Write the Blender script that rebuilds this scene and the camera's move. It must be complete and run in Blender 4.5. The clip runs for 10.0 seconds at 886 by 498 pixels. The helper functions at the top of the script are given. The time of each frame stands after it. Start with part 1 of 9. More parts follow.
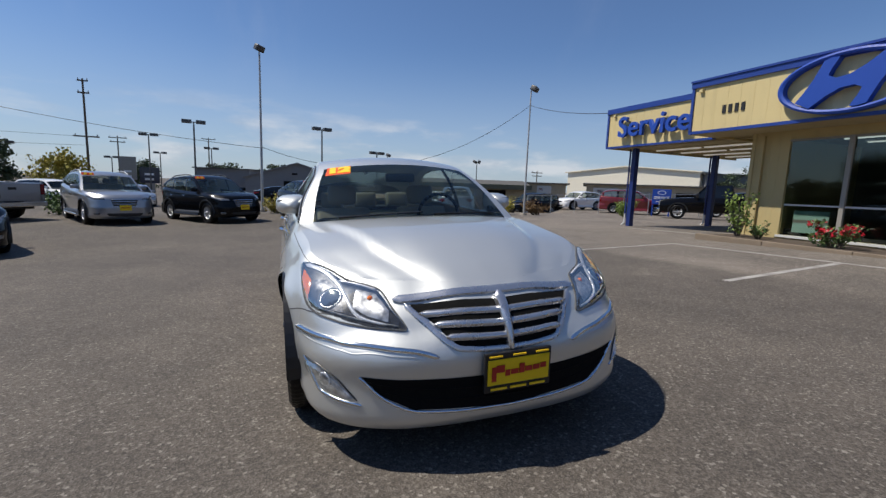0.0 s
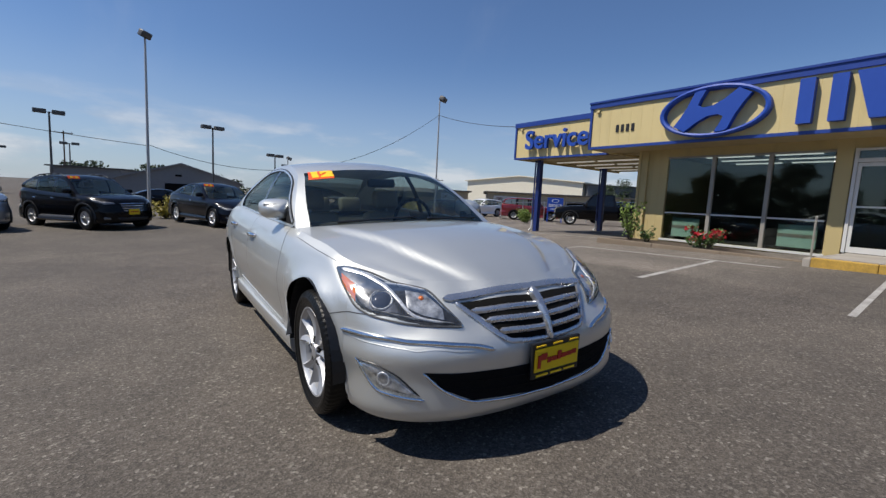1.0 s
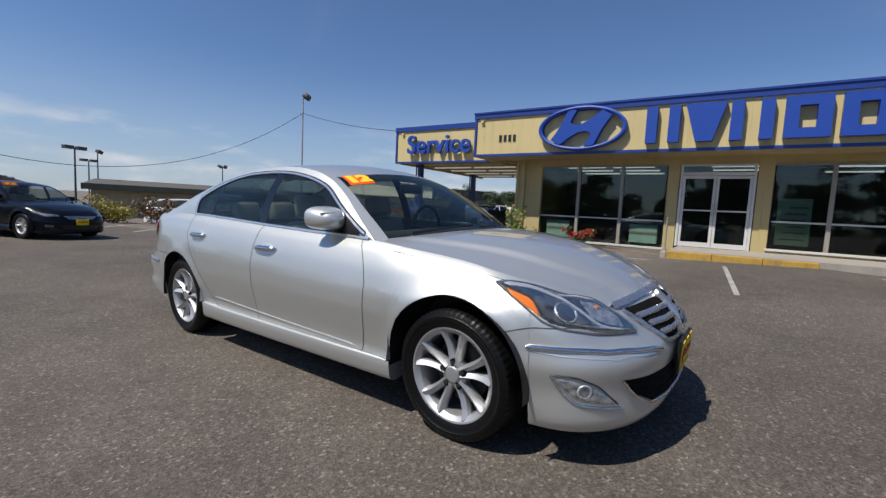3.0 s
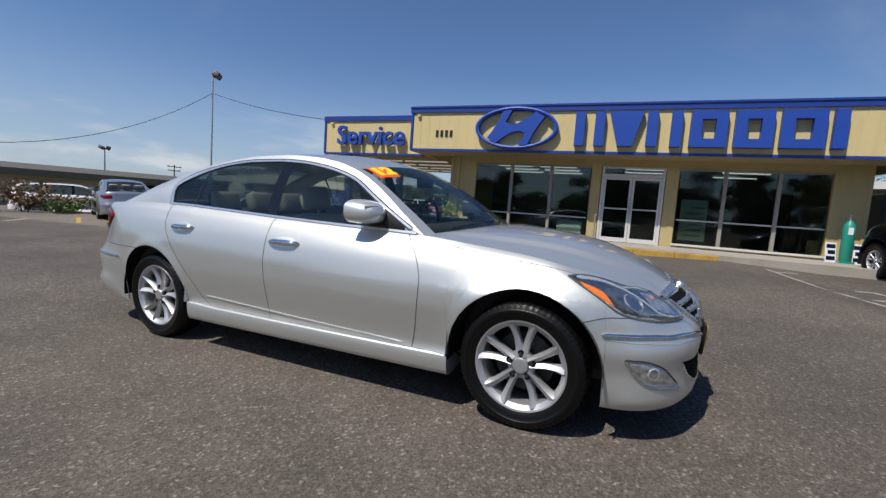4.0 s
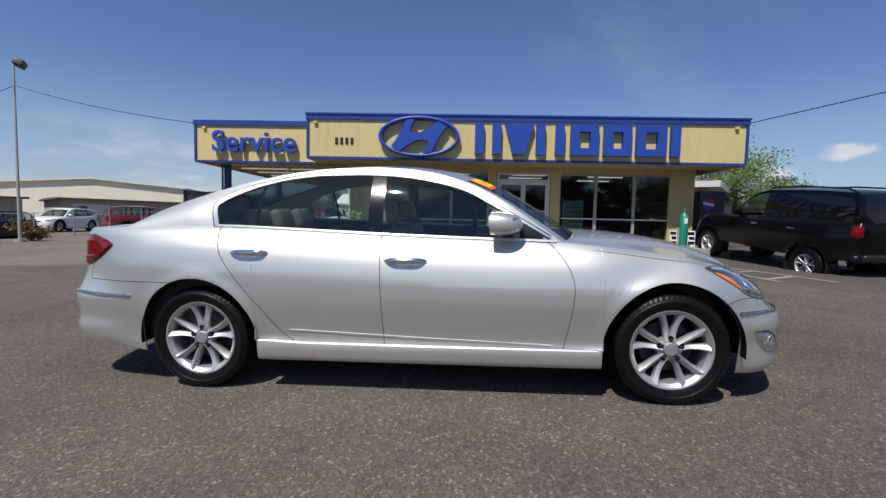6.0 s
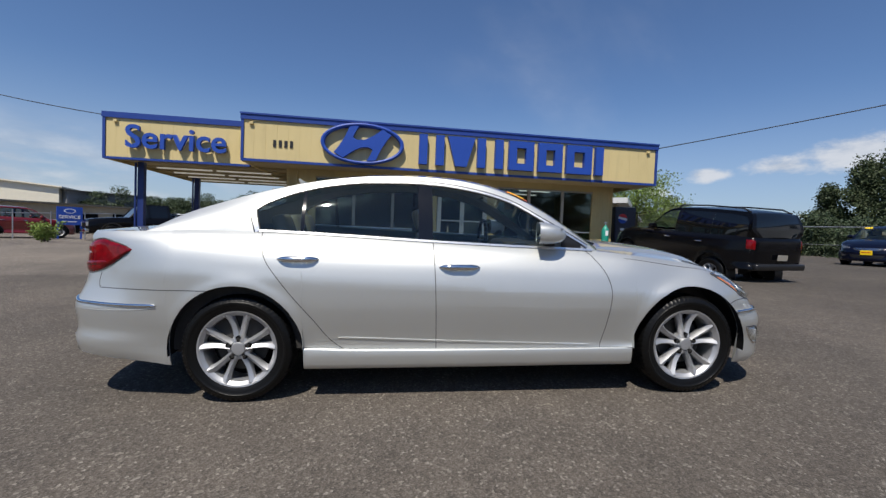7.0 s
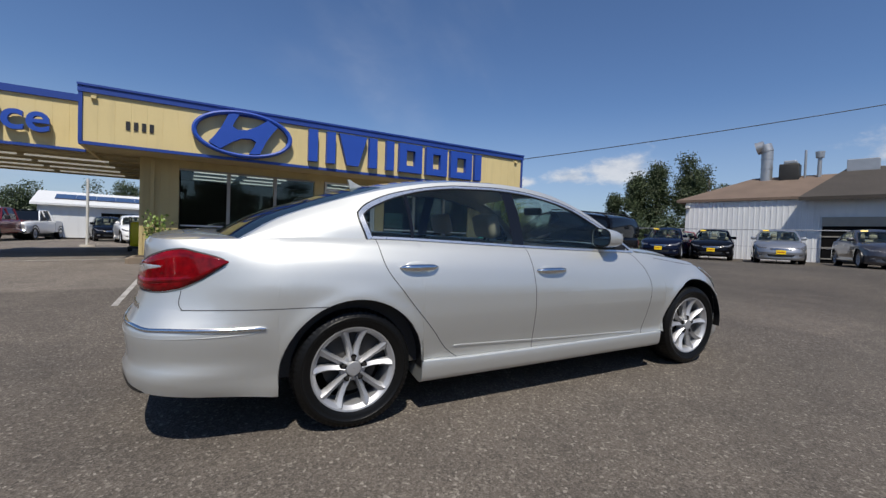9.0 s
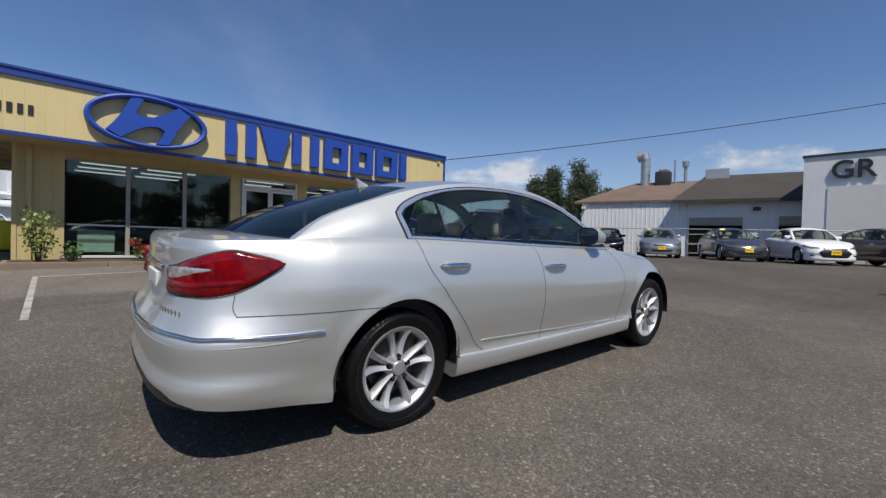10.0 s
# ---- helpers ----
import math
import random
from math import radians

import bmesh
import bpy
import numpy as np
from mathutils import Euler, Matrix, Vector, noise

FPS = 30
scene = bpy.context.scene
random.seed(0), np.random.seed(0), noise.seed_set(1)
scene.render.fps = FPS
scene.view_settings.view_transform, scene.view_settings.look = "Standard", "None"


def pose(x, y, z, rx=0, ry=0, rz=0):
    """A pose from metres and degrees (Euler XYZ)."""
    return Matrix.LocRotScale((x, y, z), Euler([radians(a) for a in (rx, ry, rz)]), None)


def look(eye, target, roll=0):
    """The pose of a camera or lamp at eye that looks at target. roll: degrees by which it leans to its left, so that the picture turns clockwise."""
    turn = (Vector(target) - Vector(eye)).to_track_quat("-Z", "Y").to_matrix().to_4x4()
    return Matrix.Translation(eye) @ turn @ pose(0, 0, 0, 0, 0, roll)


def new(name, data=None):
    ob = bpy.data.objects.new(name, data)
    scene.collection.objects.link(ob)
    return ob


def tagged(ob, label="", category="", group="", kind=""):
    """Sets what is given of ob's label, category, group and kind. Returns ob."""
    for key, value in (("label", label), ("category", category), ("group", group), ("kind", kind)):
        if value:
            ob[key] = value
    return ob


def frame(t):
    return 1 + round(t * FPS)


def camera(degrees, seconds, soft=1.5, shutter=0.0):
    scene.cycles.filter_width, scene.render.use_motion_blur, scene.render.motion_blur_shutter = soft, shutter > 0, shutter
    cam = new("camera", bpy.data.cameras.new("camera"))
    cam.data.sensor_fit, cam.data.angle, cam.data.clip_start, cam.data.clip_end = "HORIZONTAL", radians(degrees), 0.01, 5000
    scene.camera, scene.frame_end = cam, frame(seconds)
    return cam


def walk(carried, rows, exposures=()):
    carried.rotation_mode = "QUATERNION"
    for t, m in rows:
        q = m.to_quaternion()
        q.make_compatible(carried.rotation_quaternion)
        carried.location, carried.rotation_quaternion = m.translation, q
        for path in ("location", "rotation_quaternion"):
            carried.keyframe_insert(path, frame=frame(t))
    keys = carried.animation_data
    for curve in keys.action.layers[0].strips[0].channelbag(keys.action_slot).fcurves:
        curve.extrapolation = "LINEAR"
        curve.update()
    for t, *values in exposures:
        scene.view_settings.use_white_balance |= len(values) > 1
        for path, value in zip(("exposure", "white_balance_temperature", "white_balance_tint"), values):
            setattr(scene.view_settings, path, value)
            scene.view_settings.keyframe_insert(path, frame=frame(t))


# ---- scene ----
cam = camera(90.9, 10.0, soft=1.4)
PATH = [
    (0, (-0.006, -0.023, 1.214), (0.769, 1.8, 0.937), 2.1),
    (0.5, (-0.367, 0.04, 1.215), (0.643, 1.752, 0.995), 2.5),
    (1, (-0.65, 0.177, 1.183), (0.523, 1.781, 0.954), 2.9),
    (1.5, (-0.906, 0.434, 1.188), (0.455, 1.887, 0.994), 2.3),
    (2, (-1.189, 0.667, 1.169), (0.306, 1.987, 1.013), 2.8),
    (2.5, (-1.454, 0.925, 1.154), (0.116, 2.153, 0.991), 3.2),
    (3, (-1.626, 1.312, 1.144), (0.035, 2.412, 0.962), 2.9),
    (3.2, (-1.691, 1.437, 1.135), (0.021, 2.453, 0.942), 3.5),
    (4.3, (-2.096, 2.244, 1.104), (-0.213, 2.895, 0.925), 3.2),
    (4.5, (-2.124, 2.407, 1.117), (-0.223, 3.006, 0.946), 2.6),
    (5, (-2.281, 2.816, 1.089), (-0.339, 3.28, 0.985), 4.4),
    (5.5, (-2.394, 3.207, 1.079), (-0.417, 3.471, 0.921), 2.8),
    (5.7, (-2.399, 3.379, 1.056), (-0.415, 3.581, 0.91), 2.1),
    (6.8, (-2.518, 4.356, 1.06), (-0.537, 4.093, 0.974), 1.6),
    (7, (-2.505, 4.522, 1.025), (-0.531, 4.209, 0.953), 2.3),
    (7.5, (-2.408, 4.961, 1.013), (-0.475, 4.466, 0.885), 3.6),
    (8, (-2.353, 5.406, 0.998), (-0.48, 4.711, 0.909), 1.9),
    (8.5, (-2.197, 5.795, 0.982), (-0.395, 4.93, 0.92), 1.1),
    (9, (-1.999, 6.145, 1.002), (-0.276, 5.13, 0.956), 2.0),
    (9.5, (-1.838, 6.512, 1.002), (-0.249, 5.299, 0.944), 1.4),
    (10, (-1.6, 6.821, 0.98), (-0.142, 5.452, 0.943), 1.6),
]
walk(cam, [(t, look(eye, target, roll)) for t, eye, target, roll in PATH])

# ---- light ----
SUN_TO = Vector((-1.0, 0.48, 1.80)).normalized()
sun_data = bpy.data.lights.new("sun", "SUN")
sun_data.energy, sun_data.angle, sun_data.color = 5.0, radians(0.53), (1.0, 0.94, 0.85)
sun = new("sun", sun_data)
sun.matrix_world = look(SUN_TO * 60, (0, 0, 0))

world = bpy.data.worlds.new("sky")
scene.world = world
world.use_nodes = True
wn, wl = world.node_tree.nodes, world.node_tree.links
wn.clear()
sky = wn.new("ShaderNodeTexSky")
sky.sky_type, sky.sun_disc = "NISHITA", False
sky.sun_elevation = math.asin(SUN_TO.z)
sky.sun_rotation = math.atan2(SUN_TO.x, SUN_TO.y)
sky.air_density, sky.dust_density, sky.ozone_density = 1.0, 0.25, 3.0
wc = wn.new("ShaderNodeTexCoord")
wsep = wn.new("ShaderNodeSeparateXYZ")
wl.new(wc.outputs["Generated"], wsep.inputs[0])


def sky_math(op, x, y, clamp=False):
    nd = wn.new("ShaderNodeMath")
    nd.operation, nd.use_clamp = op, clamp
    for k, v in enumerate((x, y)):
        if isinstance(v, float):
            nd.inputs[k].default_value = v
        else:
            wl.new(v, nd.inputs[k])
    return nd.outputs[0]


def sky_range(src, a, b, c, d, smooth=True):
    nd = wn.new("ShaderNodeMapRange")
    nd.interpolation_type = "SMOOTHSTEP" if smooth else "LINEAR"
    for k, v in zip(("From Min", "From Max", "To Min", "To Max"), (a, b, c, d)):
        nd.inputs[k].default_value = v
    wl.new(src, nd.inputs["Value"])
    return nd.outputs[0]


def sky_noise(scale, stretch, detail=8, rough=0.58, turn=(0, 0, 0)):
    mp = wn.new("ShaderNodeMapping")
    mp.inputs["Scale"].default_value, mp.inputs["Rotation"].default_value = stretch, turn
    wl.new(wc.outputs["Generated"], mp.inputs[0])
    nd = wn.new("ShaderNodeTexNoise")
    nd.inputs["Scale"].default_value, nd.inputs["Detail"].default_value, nd.inputs["Roughness"].default_value = scale, detail, rough
    wl.new(mp.outputs[0], nd.inputs["Vector"])
    return nd.outputs["Fac"]


# cumulus low over the workshop side, soft pale banks over the far lot, thin high streaks
wpuff = sky_noise(9.0, (1.0, 1.0, 2.2), 9, 0.60)
cloud = None
for centre, wide in (((0.185, -0.967, 0.162), 0.185), ((0.10, -0.98, 0.150), 0.11), ((0.60, -0.785, 0.158), 0.165), ((0.68, -0.715, 0.145), 0.09), ((0.763, -0.631, 0.135), 0.062), ((0.82, -0.56, 0.10), 0.05), ((0.40, -0.90, 0.115), 0.06)):
    off = wn.new("ShaderNodeVectorMath")
    off.operation = "SUBTRACT"
    wl.new(wc.outputs["Generated"], off.inputs[0])
    off.inputs[1].default_value = centre
    sq = wn.new("ShaderNodeVectorMath")
    sq.operation = "MULTIPLY"
    wl.new(off.outputs[0], sq.inputs[0])
    sq.inputs[1].default_value = (1.0, 1.0, 2.8)
    ln = wn.new("ShaderNodeVectorMath")
    ln.operation = "LENGTH"
    wl.new(sq.outputs[0], ln.inputs[0])
    one = sky_range(ln.outputs["Value"], 0.0, wide, 1.0, 0.0, False)
    cloud = one if cloud is None else sky_math("MAXIMUM", cloud, one)
wcum = sky_range(sky_math("ADD", cloud, sky_math("MULTIPLY", sky_math("SUBTRACT", wpuff, 0.5), 2.2)), 0.34, 0.92, 0.0, 0.78)
wcum = sky_math("MULTIPLY", wcum, sky_range(cloud, 0.0, 0.22, 0.0, 1.0))
wdot = wn.new("ShaderNodeVectorMath")
wdot.operation = "DOT_PRODUCT"
wdot.inputs[1].default_value = (0.42, 0.905, 0.0)
wl.new(wc.outputs["Generated"], wdot.inputs[0])
wbank = sky_range(sky_noise(2.6, (1.6, 1.6, 7.0), 7, 0.55), 0.46, 0.66, 0.0, 0.62)
wbank = sky_math("MULTIPLY", wbank, sky_math("MULTIPLY", sky_range(wdot.outputs["Value"], 0.45, 0.85, 0.0, 1.0), sky_range(wsep.outputs[2], 0.20, 0.07, 0.0, 1.0)))
wcirrus = sky_range(sky_noise(1.6, (3.4, 0.9, 1.3), 5, 0.55, (0.5, 0.8, 0.35)), 0.52, 0.80, 0.0, 0.10)
wcirrus = sky_math("MULTIPLY", wcirrus, sky_range(wsep.outputs[2], 0.12, 0.30, 0.0, 1.0))
wmul_out = sky_math("MAXIMUM", wcum, sky_math("MAXIMUM", wbank, wcirrus))
wtop = wn.new("ShaderNodeMix")
wtop.data_type = "RGBA"
wl.new(sky_range(wpuff, 0.40, 0.62, 0.0, 1.0), wtop.inputs["Factor"])
wtop.inputs["A"].default_value, wtop.inputs["B"].default_value = (5.6, 6.1, 7.0, 1), (8.4, 8.5, 8.8, 1)
wmix = wn.new("ShaderNodeMix")
wmix.data_type = "RGBA"
wl.new(wmul_out, wmix.inputs["Factor"])
wtint = wn.new("ShaderNodeMix")
wtint.data_type, wtint.blend_type = "RGBA", "MULTIPLY"
wtint.inputs["Factor"].default_value = 1.0
wtint.inputs["B"].default_value = (0.82, 0.95, 1.15, 1)
wl.new(sky.outputs[0], wtint.inputs["A"])
whaze = wn.new("ShaderNodeMapRange")
whaze.interpolation_type = "SMOOTHSTEP"
for k, v in zip(("From Min", "From Max", "To Min", "To Max"), (0.30, 0.0, 0.0, 0.55)):
    whaze.inputs[k].default_value = v
wl.new(wsep.outputs[2], whaze.inputs["Value"])
wpale = wn.new("ShaderNodeMix")
wpale.data_type = "RGBA"
wl.new(whaze.outputs[0], wpale.inputs["Factor"])
wl.new(wtint.outputs["Result"], wpale.inputs["A"])
wpale.inputs["B"].default_value = (4.6, 5.5, 7.0, 1)
wl.new(wpale.outputs["Result"], wmix.inputs["A"])
wl.new(wtop.outputs["Result"], wmix.inputs["B"])
wbg = wn.new("ShaderNodeBackground")
wbg.inputs["Strength"].default_value = 0.088
wl.new(wmix.outputs["Result"], wbg.inputs[0])
wout = wn.new("ShaderNodeOutputWorld")
wl.new(wbg.outputs[0], wout.inputs[0])


# ---- materials ----
def mat(name, color, rough=0.5, metal=0.0, vary=0.12, scale=3.0, fine=60.0, bump=0.0, coat=0.0, spec=0.5, rand=0.0, grime=0.0):
    """A painted or plain surface: two scales of variation in colour and roughness, and fine relief."""
    m = bpy.data.materials.new(name)
    m.use_nodes = True
    n, l = m.node_tree.nodes, m.node_tree.links
    b = n["Principled BSDF"]
    b.inputs["Metallic"].default_value = metal
    b.inputs["Coat Weight"].default_value = coat
    b.inputs["Coat Roughness"].default_value = 0.03
    b.inputs["Specular IOR Level"].default_value = spec
    tc = n.new("ShaderNodeTexCoord")
    big = n.new("ShaderNodeTexNoise")
    big.inputs["Scale"].default_value, big.inputs["Detail"].default_value = scale, 5
    small = n.new("ShaderNodeTexNoise")
    small.inputs["Scale"].default_value, small.inputs["Detail"].default_value = fine, 4
    l.new(tc.outputs["Object"], big.inputs["Vector"])
    l.new(tc.outputs["Object"], small.inputs["Vector"])
    add = n.new("ShaderNodeMath")
    add.operation = "ADD"
    l.new(big.outputs["Fac"], add.inputs[0])
    l.new(small.outputs["Fac"], add.inputs[1])
    fac = add.outputs[0]
    if rand:
        oi = n.new("ShaderNodeObjectInfo")
        mr = n.new("ShaderNodeMath")
        mr.operation = "MULTIPLY_ADD"
        l.new(oi.outputs["Random"], mr.inputs[0])
        mr.inputs[1].default_value = rand
        l.new(fac, mr.inputs[2])
        fac = mr.outputs[0]
    ramp = n.new("ShaderNodeMapRange")
    for k, v in zip(("From Min", "From Max", "To Min", "To Max"), (0.6, 1.4, 1 - vary, 1 + vary)):
        ramp.inputs[k].default_value = v
    l.new(fac, ramp.inputs["Value"])
    mix = n.new("ShaderNodeVectorMath")
    mix.operation = "SCALE"
    mix.inputs[0].default_value = color
    l.new(ramp.outputs[0], mix.inputs["Scale"])
    out = mix.outputs[0]
    if grime:
        gn = n.new("ShaderNodeTexNoise")
        gn.inputs["Scale"].default_value, gn.inputs["Detail"].default_value = 1.3, 7
        gm = n.new("ShaderNodeMapping")
        gm.inputs["Scale"].default_value = (3.0, 3.0, 0.5)
        l.new(tc.outputs["Object"], gm.inputs[0])
        l.new(gm.outputs[0], gn.inputs["Vector"])
        gr = n.new("ShaderNodeMapRange")
        for k, v in zip(("From Min", "From Max", "To Min", "To Max"), (0.52, 0.75, 0.0, grime)):
            gr.inputs[k].default_value = v
        l.new(gn.outputs["Fac"], gr.inputs["Value"])
        gx = n.new("ShaderNodeMix")
        gx.data_type = "RGBA"
        l.new(gr.outputs[0], gx.inputs["Factor"])
        l.new(out, gx.inputs["A"])
        gx.inputs["B"].default_value = (0.10, 0.08, 0.06, 1)
        out = gx.outputs["Result"]
    l.new(out, b.inputs["Base Color"])
    rr = n.new("ShaderNodeMapRange")
    for k, v in zip(("From Min", "From Max", "To Min", "To Max"), (0.3, 0.7, rough * 0.85, min(1, rough * 1.15))):
        rr.inputs[k].default_value = v
    l.new(small.outputs["Fac"], rr.inputs["Value"])
    l.new(rr.outputs[0], b.inputs["Roughness"])
    if bump:
        bp = n.new("ShaderNodeBump")
        bp.inputs["Strength"].default_value, bp.inputs["Distance"].default_value = bump, 0.01
        l.new(small.outputs["Fac"], bp.inputs["Height"])
        l.new(bp.outputs[0], b.inputs["Normal"])
    return m


def asphalt_material():
    """Old asphalt: fine stones of several greys, soft patches and a few stains."""
    m = bpy.data.materials.new("asphalt")
    m.use_nodes = True
    n, l = m.node_tree.nodes, m.node_tree.links
    b = n["Principled BSDF"]
    tc = n.new("ShaderNodeTexCoord")

    def noise_at(scale, detail=4, rough=0.5):
        t = n.new("ShaderNodeTexNoise")
        t.inputs["Scale"].default_value, t.inputs["Detail"].default_value, t.inputs["Roughness"].default_value = scale, detail, rough
        l.new(tc.outputs["Object"], t.inputs["Vector"])
        return t.outputs["Fac"]

    def ramp(src, stops):
        r = n.new("ShaderNodeValToRGB")
        e = r.color_ramp.elements
        e[0].position, e[0].color = stops[0][0], (*stops[0][1], 1)
        e[1].position, e[1].color = stops[-1][0], (*stops[-1][1], 1)
        for p, c in stops[1:-1]:
            x = e.new(p)
            x.color = (*c, 1)
        l.new(src, r.inputs[0])
        return r.outputs[0]

    def mixed(a, bb, fac, blend="MIX"):
        x = n.new("ShaderNodeMix")
        x.data_type, x.blend_type = "RGBA", blend
        l.new(a, x.inputs["A"])
        l.new(bb, x.inputs["B"])
        if isinstance(fac, float):
            x.inputs["Factor"].default_value = fac
        else:
            l.new(fac, x.inputs["Factor"])
        return x.outputs["Result"]

    vor = n.new("ShaderNodeTexVoronoi")
    vor.inputs["Scale"].default_value = 75.0
    l.new(tc.outputs["Object"], vor.inputs["Vector"])
    vsep = n.new("ShaderNodeSeparateColor")
    l.new(vor.outputs["Color"], vsep.inputs[0])
    stones = ramp(vsep.outputs[0], [(0.0, (0.062, 0.054, 0.048)), (0.5, (0.104, 0.090, 0.077)), (0.86, (0.145, 0.128, 0.111)), (0.95, (0.215, 0.195, 0.17)), (1.0, (0.36, 0.335, 0.30))])
    vor2 = n.new("ShaderNodeTexVoronoi")
    vor2.inputs["Scale"].default_value = 190.0
    l.new(tc.outputs["Object"], vor2.inputs["Vector"])
    vsep2 = n.new("ShaderNodeSeparateColor")
    l.new(vor2.outputs["Color"], vsep2.inputs[0])
    grit = ramp(vsep2.outputs[1], [(0.0, (0.04, 0.036, 0.032)), (0.6, (0.114, 0.099, 0.085)), (1.0, (0.27, 0.25, 0.225))])
    base = mixed(stones, grit, 0.38)
    broad = ramp(noise_at(0.35, 6, 0.6), [(0.35, (0.69, 0.68, 0.67)), (0.65, (1.01, 0.985, 0.95))])
    base = mixed(base, broad, 1.0, "MULTIPLY")
    mid = ramp(noise_at(2.3, 6, 0.65), [(0.3, (0.86, 0.86, 0.86)), (0.7, (1.12, 1.11, 1.09))])
    base = mixed(base, mid, 1.0, "MULTIPLY")
    spots = ramp(noise_at(1.1, 3, 0.5), [(0.68, (0, 0, 0)), (0.78, (0.35, 0.35, 0.35))])
    pale = n.new("ShaderNodeRGB")
    pale.outputs[0].default_value = (0.16, 0.135, 0.11, 1)
    base = mixed(base, pale.outputs[0], spots)
    # paler old apron before the service drive, darker paving to the south
    sep = n.new("ShaderNodeSeparateXYZ")
    l.new(tc.outputs["Object"], sep.inputs[0])

    def step(src, a_, b_, c_, d_, wob=0.5):
        ad = n.new("ShaderNodeMath")
        ad.operation = "MULTIPLY_ADD"
        l.new(noise_at(0.9, 5, 0.6), ad.inputs[0])
        ad.inputs[1].default_value = wob
        l.new(src, ad.inputs[2])
        mr = n.new("ShaderNodeMapRange")
        mr.interpolation_type = "SMOOTHSTEP"
        for k, v in zip(("From Min", "From Max", "To Min", "To Max"), (a_, b_, c_, d_)):
            mr.inputs[k].default_value = v
        l.new(ad.outputs[0], mr.inputs["Value"])
        return mr.outputs[0]

    def times(p, q):
        m_ = n.new("ShaderNodeMath")
        m_.operation = "MULTIPLY"
        l.new(p, m_.inputs[0])
        l.new(q, m_.inputs[1])
        return m_.outputs[0]
    apron = times(step(sep.outputs[0], 6.2, 6.7, 0.0, 0.58), step(sep.outputs[1], 1.5, 5.0, 0.0, 1.0))
    plus = n.new("ShaderNodeMath")
    plus.operation = "ADD"
    l.new(apron, plus.inputs[0])
    l.new(step(sep.outputs[1], -3.5, 0.5, 0.78, 0.99), plus.inputs[1])
    paving_tone = n.new("ShaderNodeVectorMath")
    paving_tone.operation = "SCALE"
    l.new(base, paving_tone.inputs[0])
    l.new(plus.outputs[0], paving_tone.inputs["Scale"])
    l.new(paving_tone.outputs[0], b.inputs["Base Color"])
    b.inputs["Roughness"].default_value = 0.88
    b.inputs["Specular IOR Level"].default_value = 0.3
    bp = n.new("ShaderNodeBump")
    bp.inputs["Strength"].default_value, bp.inputs["Distance"].default_value = 0.40, 0.006
    l.new(vor.outputs["Distance"], bp.inputs["Height"])
    l.new(bp.outputs[0], b.inputs["Normal"])
    return m


def glass_mat(name, tint, mix=0.75):
    """Thin tinted glass: a clear see-through sheet with a mirror gloss on it."""
    m = bpy.data.materials.new(name)
    m.use_nodes = True
    n, l = m.node_tree.nodes, m.node_tree.links
    n.clear()
    tr = n.new("ShaderNodeBsdfTransparent")
    tr.inputs[0].default_value = (*tint, 1)
    gl = n.new("ShaderNodeBsdfGlossy")
    gl.inputs["Roughness"].default_value = 0.02
    gl.inputs["Color"].default_value = (0.93, 1.0, 0.95, 1)
    fr = n.new("ShaderNodeFresnel")
    fr.inputs["IOR"].default_value = 1.55
    mx = n.new("ShaderNodeMixShader")
    out = n.new("ShaderNodeOutputMaterial")
    mul = n.new("ShaderNodeMath")
    mul.operation, mul.use_clamp = "MULTIPLY_ADD", True
    mul.inputs[1].default_value, mul.inputs[2].default_value = mix, 0.03
    l.new(fr.outputs[0], mul.inputs[0])
    l.new(mul.outputs[0], mx.inputs[0])
    l.new(tr.outputs[0], mx.inputs[1])
    l.new(gl.outputs[0], mx.inputs[2])
    l.new(mx.outputs[0], out.inputs[0])
    return m


def paint(name, color, metal=0.55, rough=0.34):
    return mat(name, color, rough, metal, vary=0.03, scale=1.5, fine=900, coat=1.0)


def lamp_mat(name, color, strength):
    m = bpy.data.materials.new(name)
    m.use_nodes = True
    b = m.node_tree.nodes["Principled BSDF"]
    b.inputs["Base Color"].default_value = (*color, 1)
    b.inputs["Emission Color"].default_value = (*color, 1)
    b.inputs["Emission Strength"].default_value = strength
    return m


ASPHALT = asphalt_material()
SILVER = paint("silver paint", (0.624, 0.636, 0.616), 0.76, 0.47)
BLACK_PAINT = mat("black paint", (0.003, 0.003, 0.004), 0.20, 0.0, vary=0.05, spec=0.24)
NAVY_PAINT = mat("navy paint", (0.003, 0.005, 0.018), 0.22, 0.2, vary=0.05, spec=0.4)
DARK_NAVY = mat("blue-black paint", (0.003, 0.0035, 0.007), 0.2, 0.0, vary=0.05, spec=0.3)
GREY_PAINT = paint("grey paint", (0.075, 0.072, 0.078), 0.6, 0.33)
STEEL_PAINT = paint("pale grey paint", (0.33, 0.34, 0.36), 0.7, 0.33)
WHITE_PAINT = paint("white paint", (0.78, 0.78, 0.77), 0.0, 0.35)
RED_PAINT = paint("dark red paint", (0.17, 0.012, 0.015), 0.3, 0.32)
BROWN_PAINT = paint("brown paint", (0.07, 0.055, 0.05), 0.5, 0.33)
SATIN = mat("satin bright metal", (0.60, 0.60, 0.61), 0.27, 0.9, vary=0.03, scale=2.0, fine=12)
CHROME = mat("chrome", (0.74, 0.75, 0.76), 0.10, 1.0, vary=0.03, scale=2.0, fine=12)
ALLOY = mat("bright alloy", (0.49, 0.495, 0.505), 0.50, 0.78, vary=0.05, fine=150, coat=0.1)
MIRROR = mat("mirror glass", (0.62, 0.64, 0.66), 0.03, 1.0, vary=0.02)
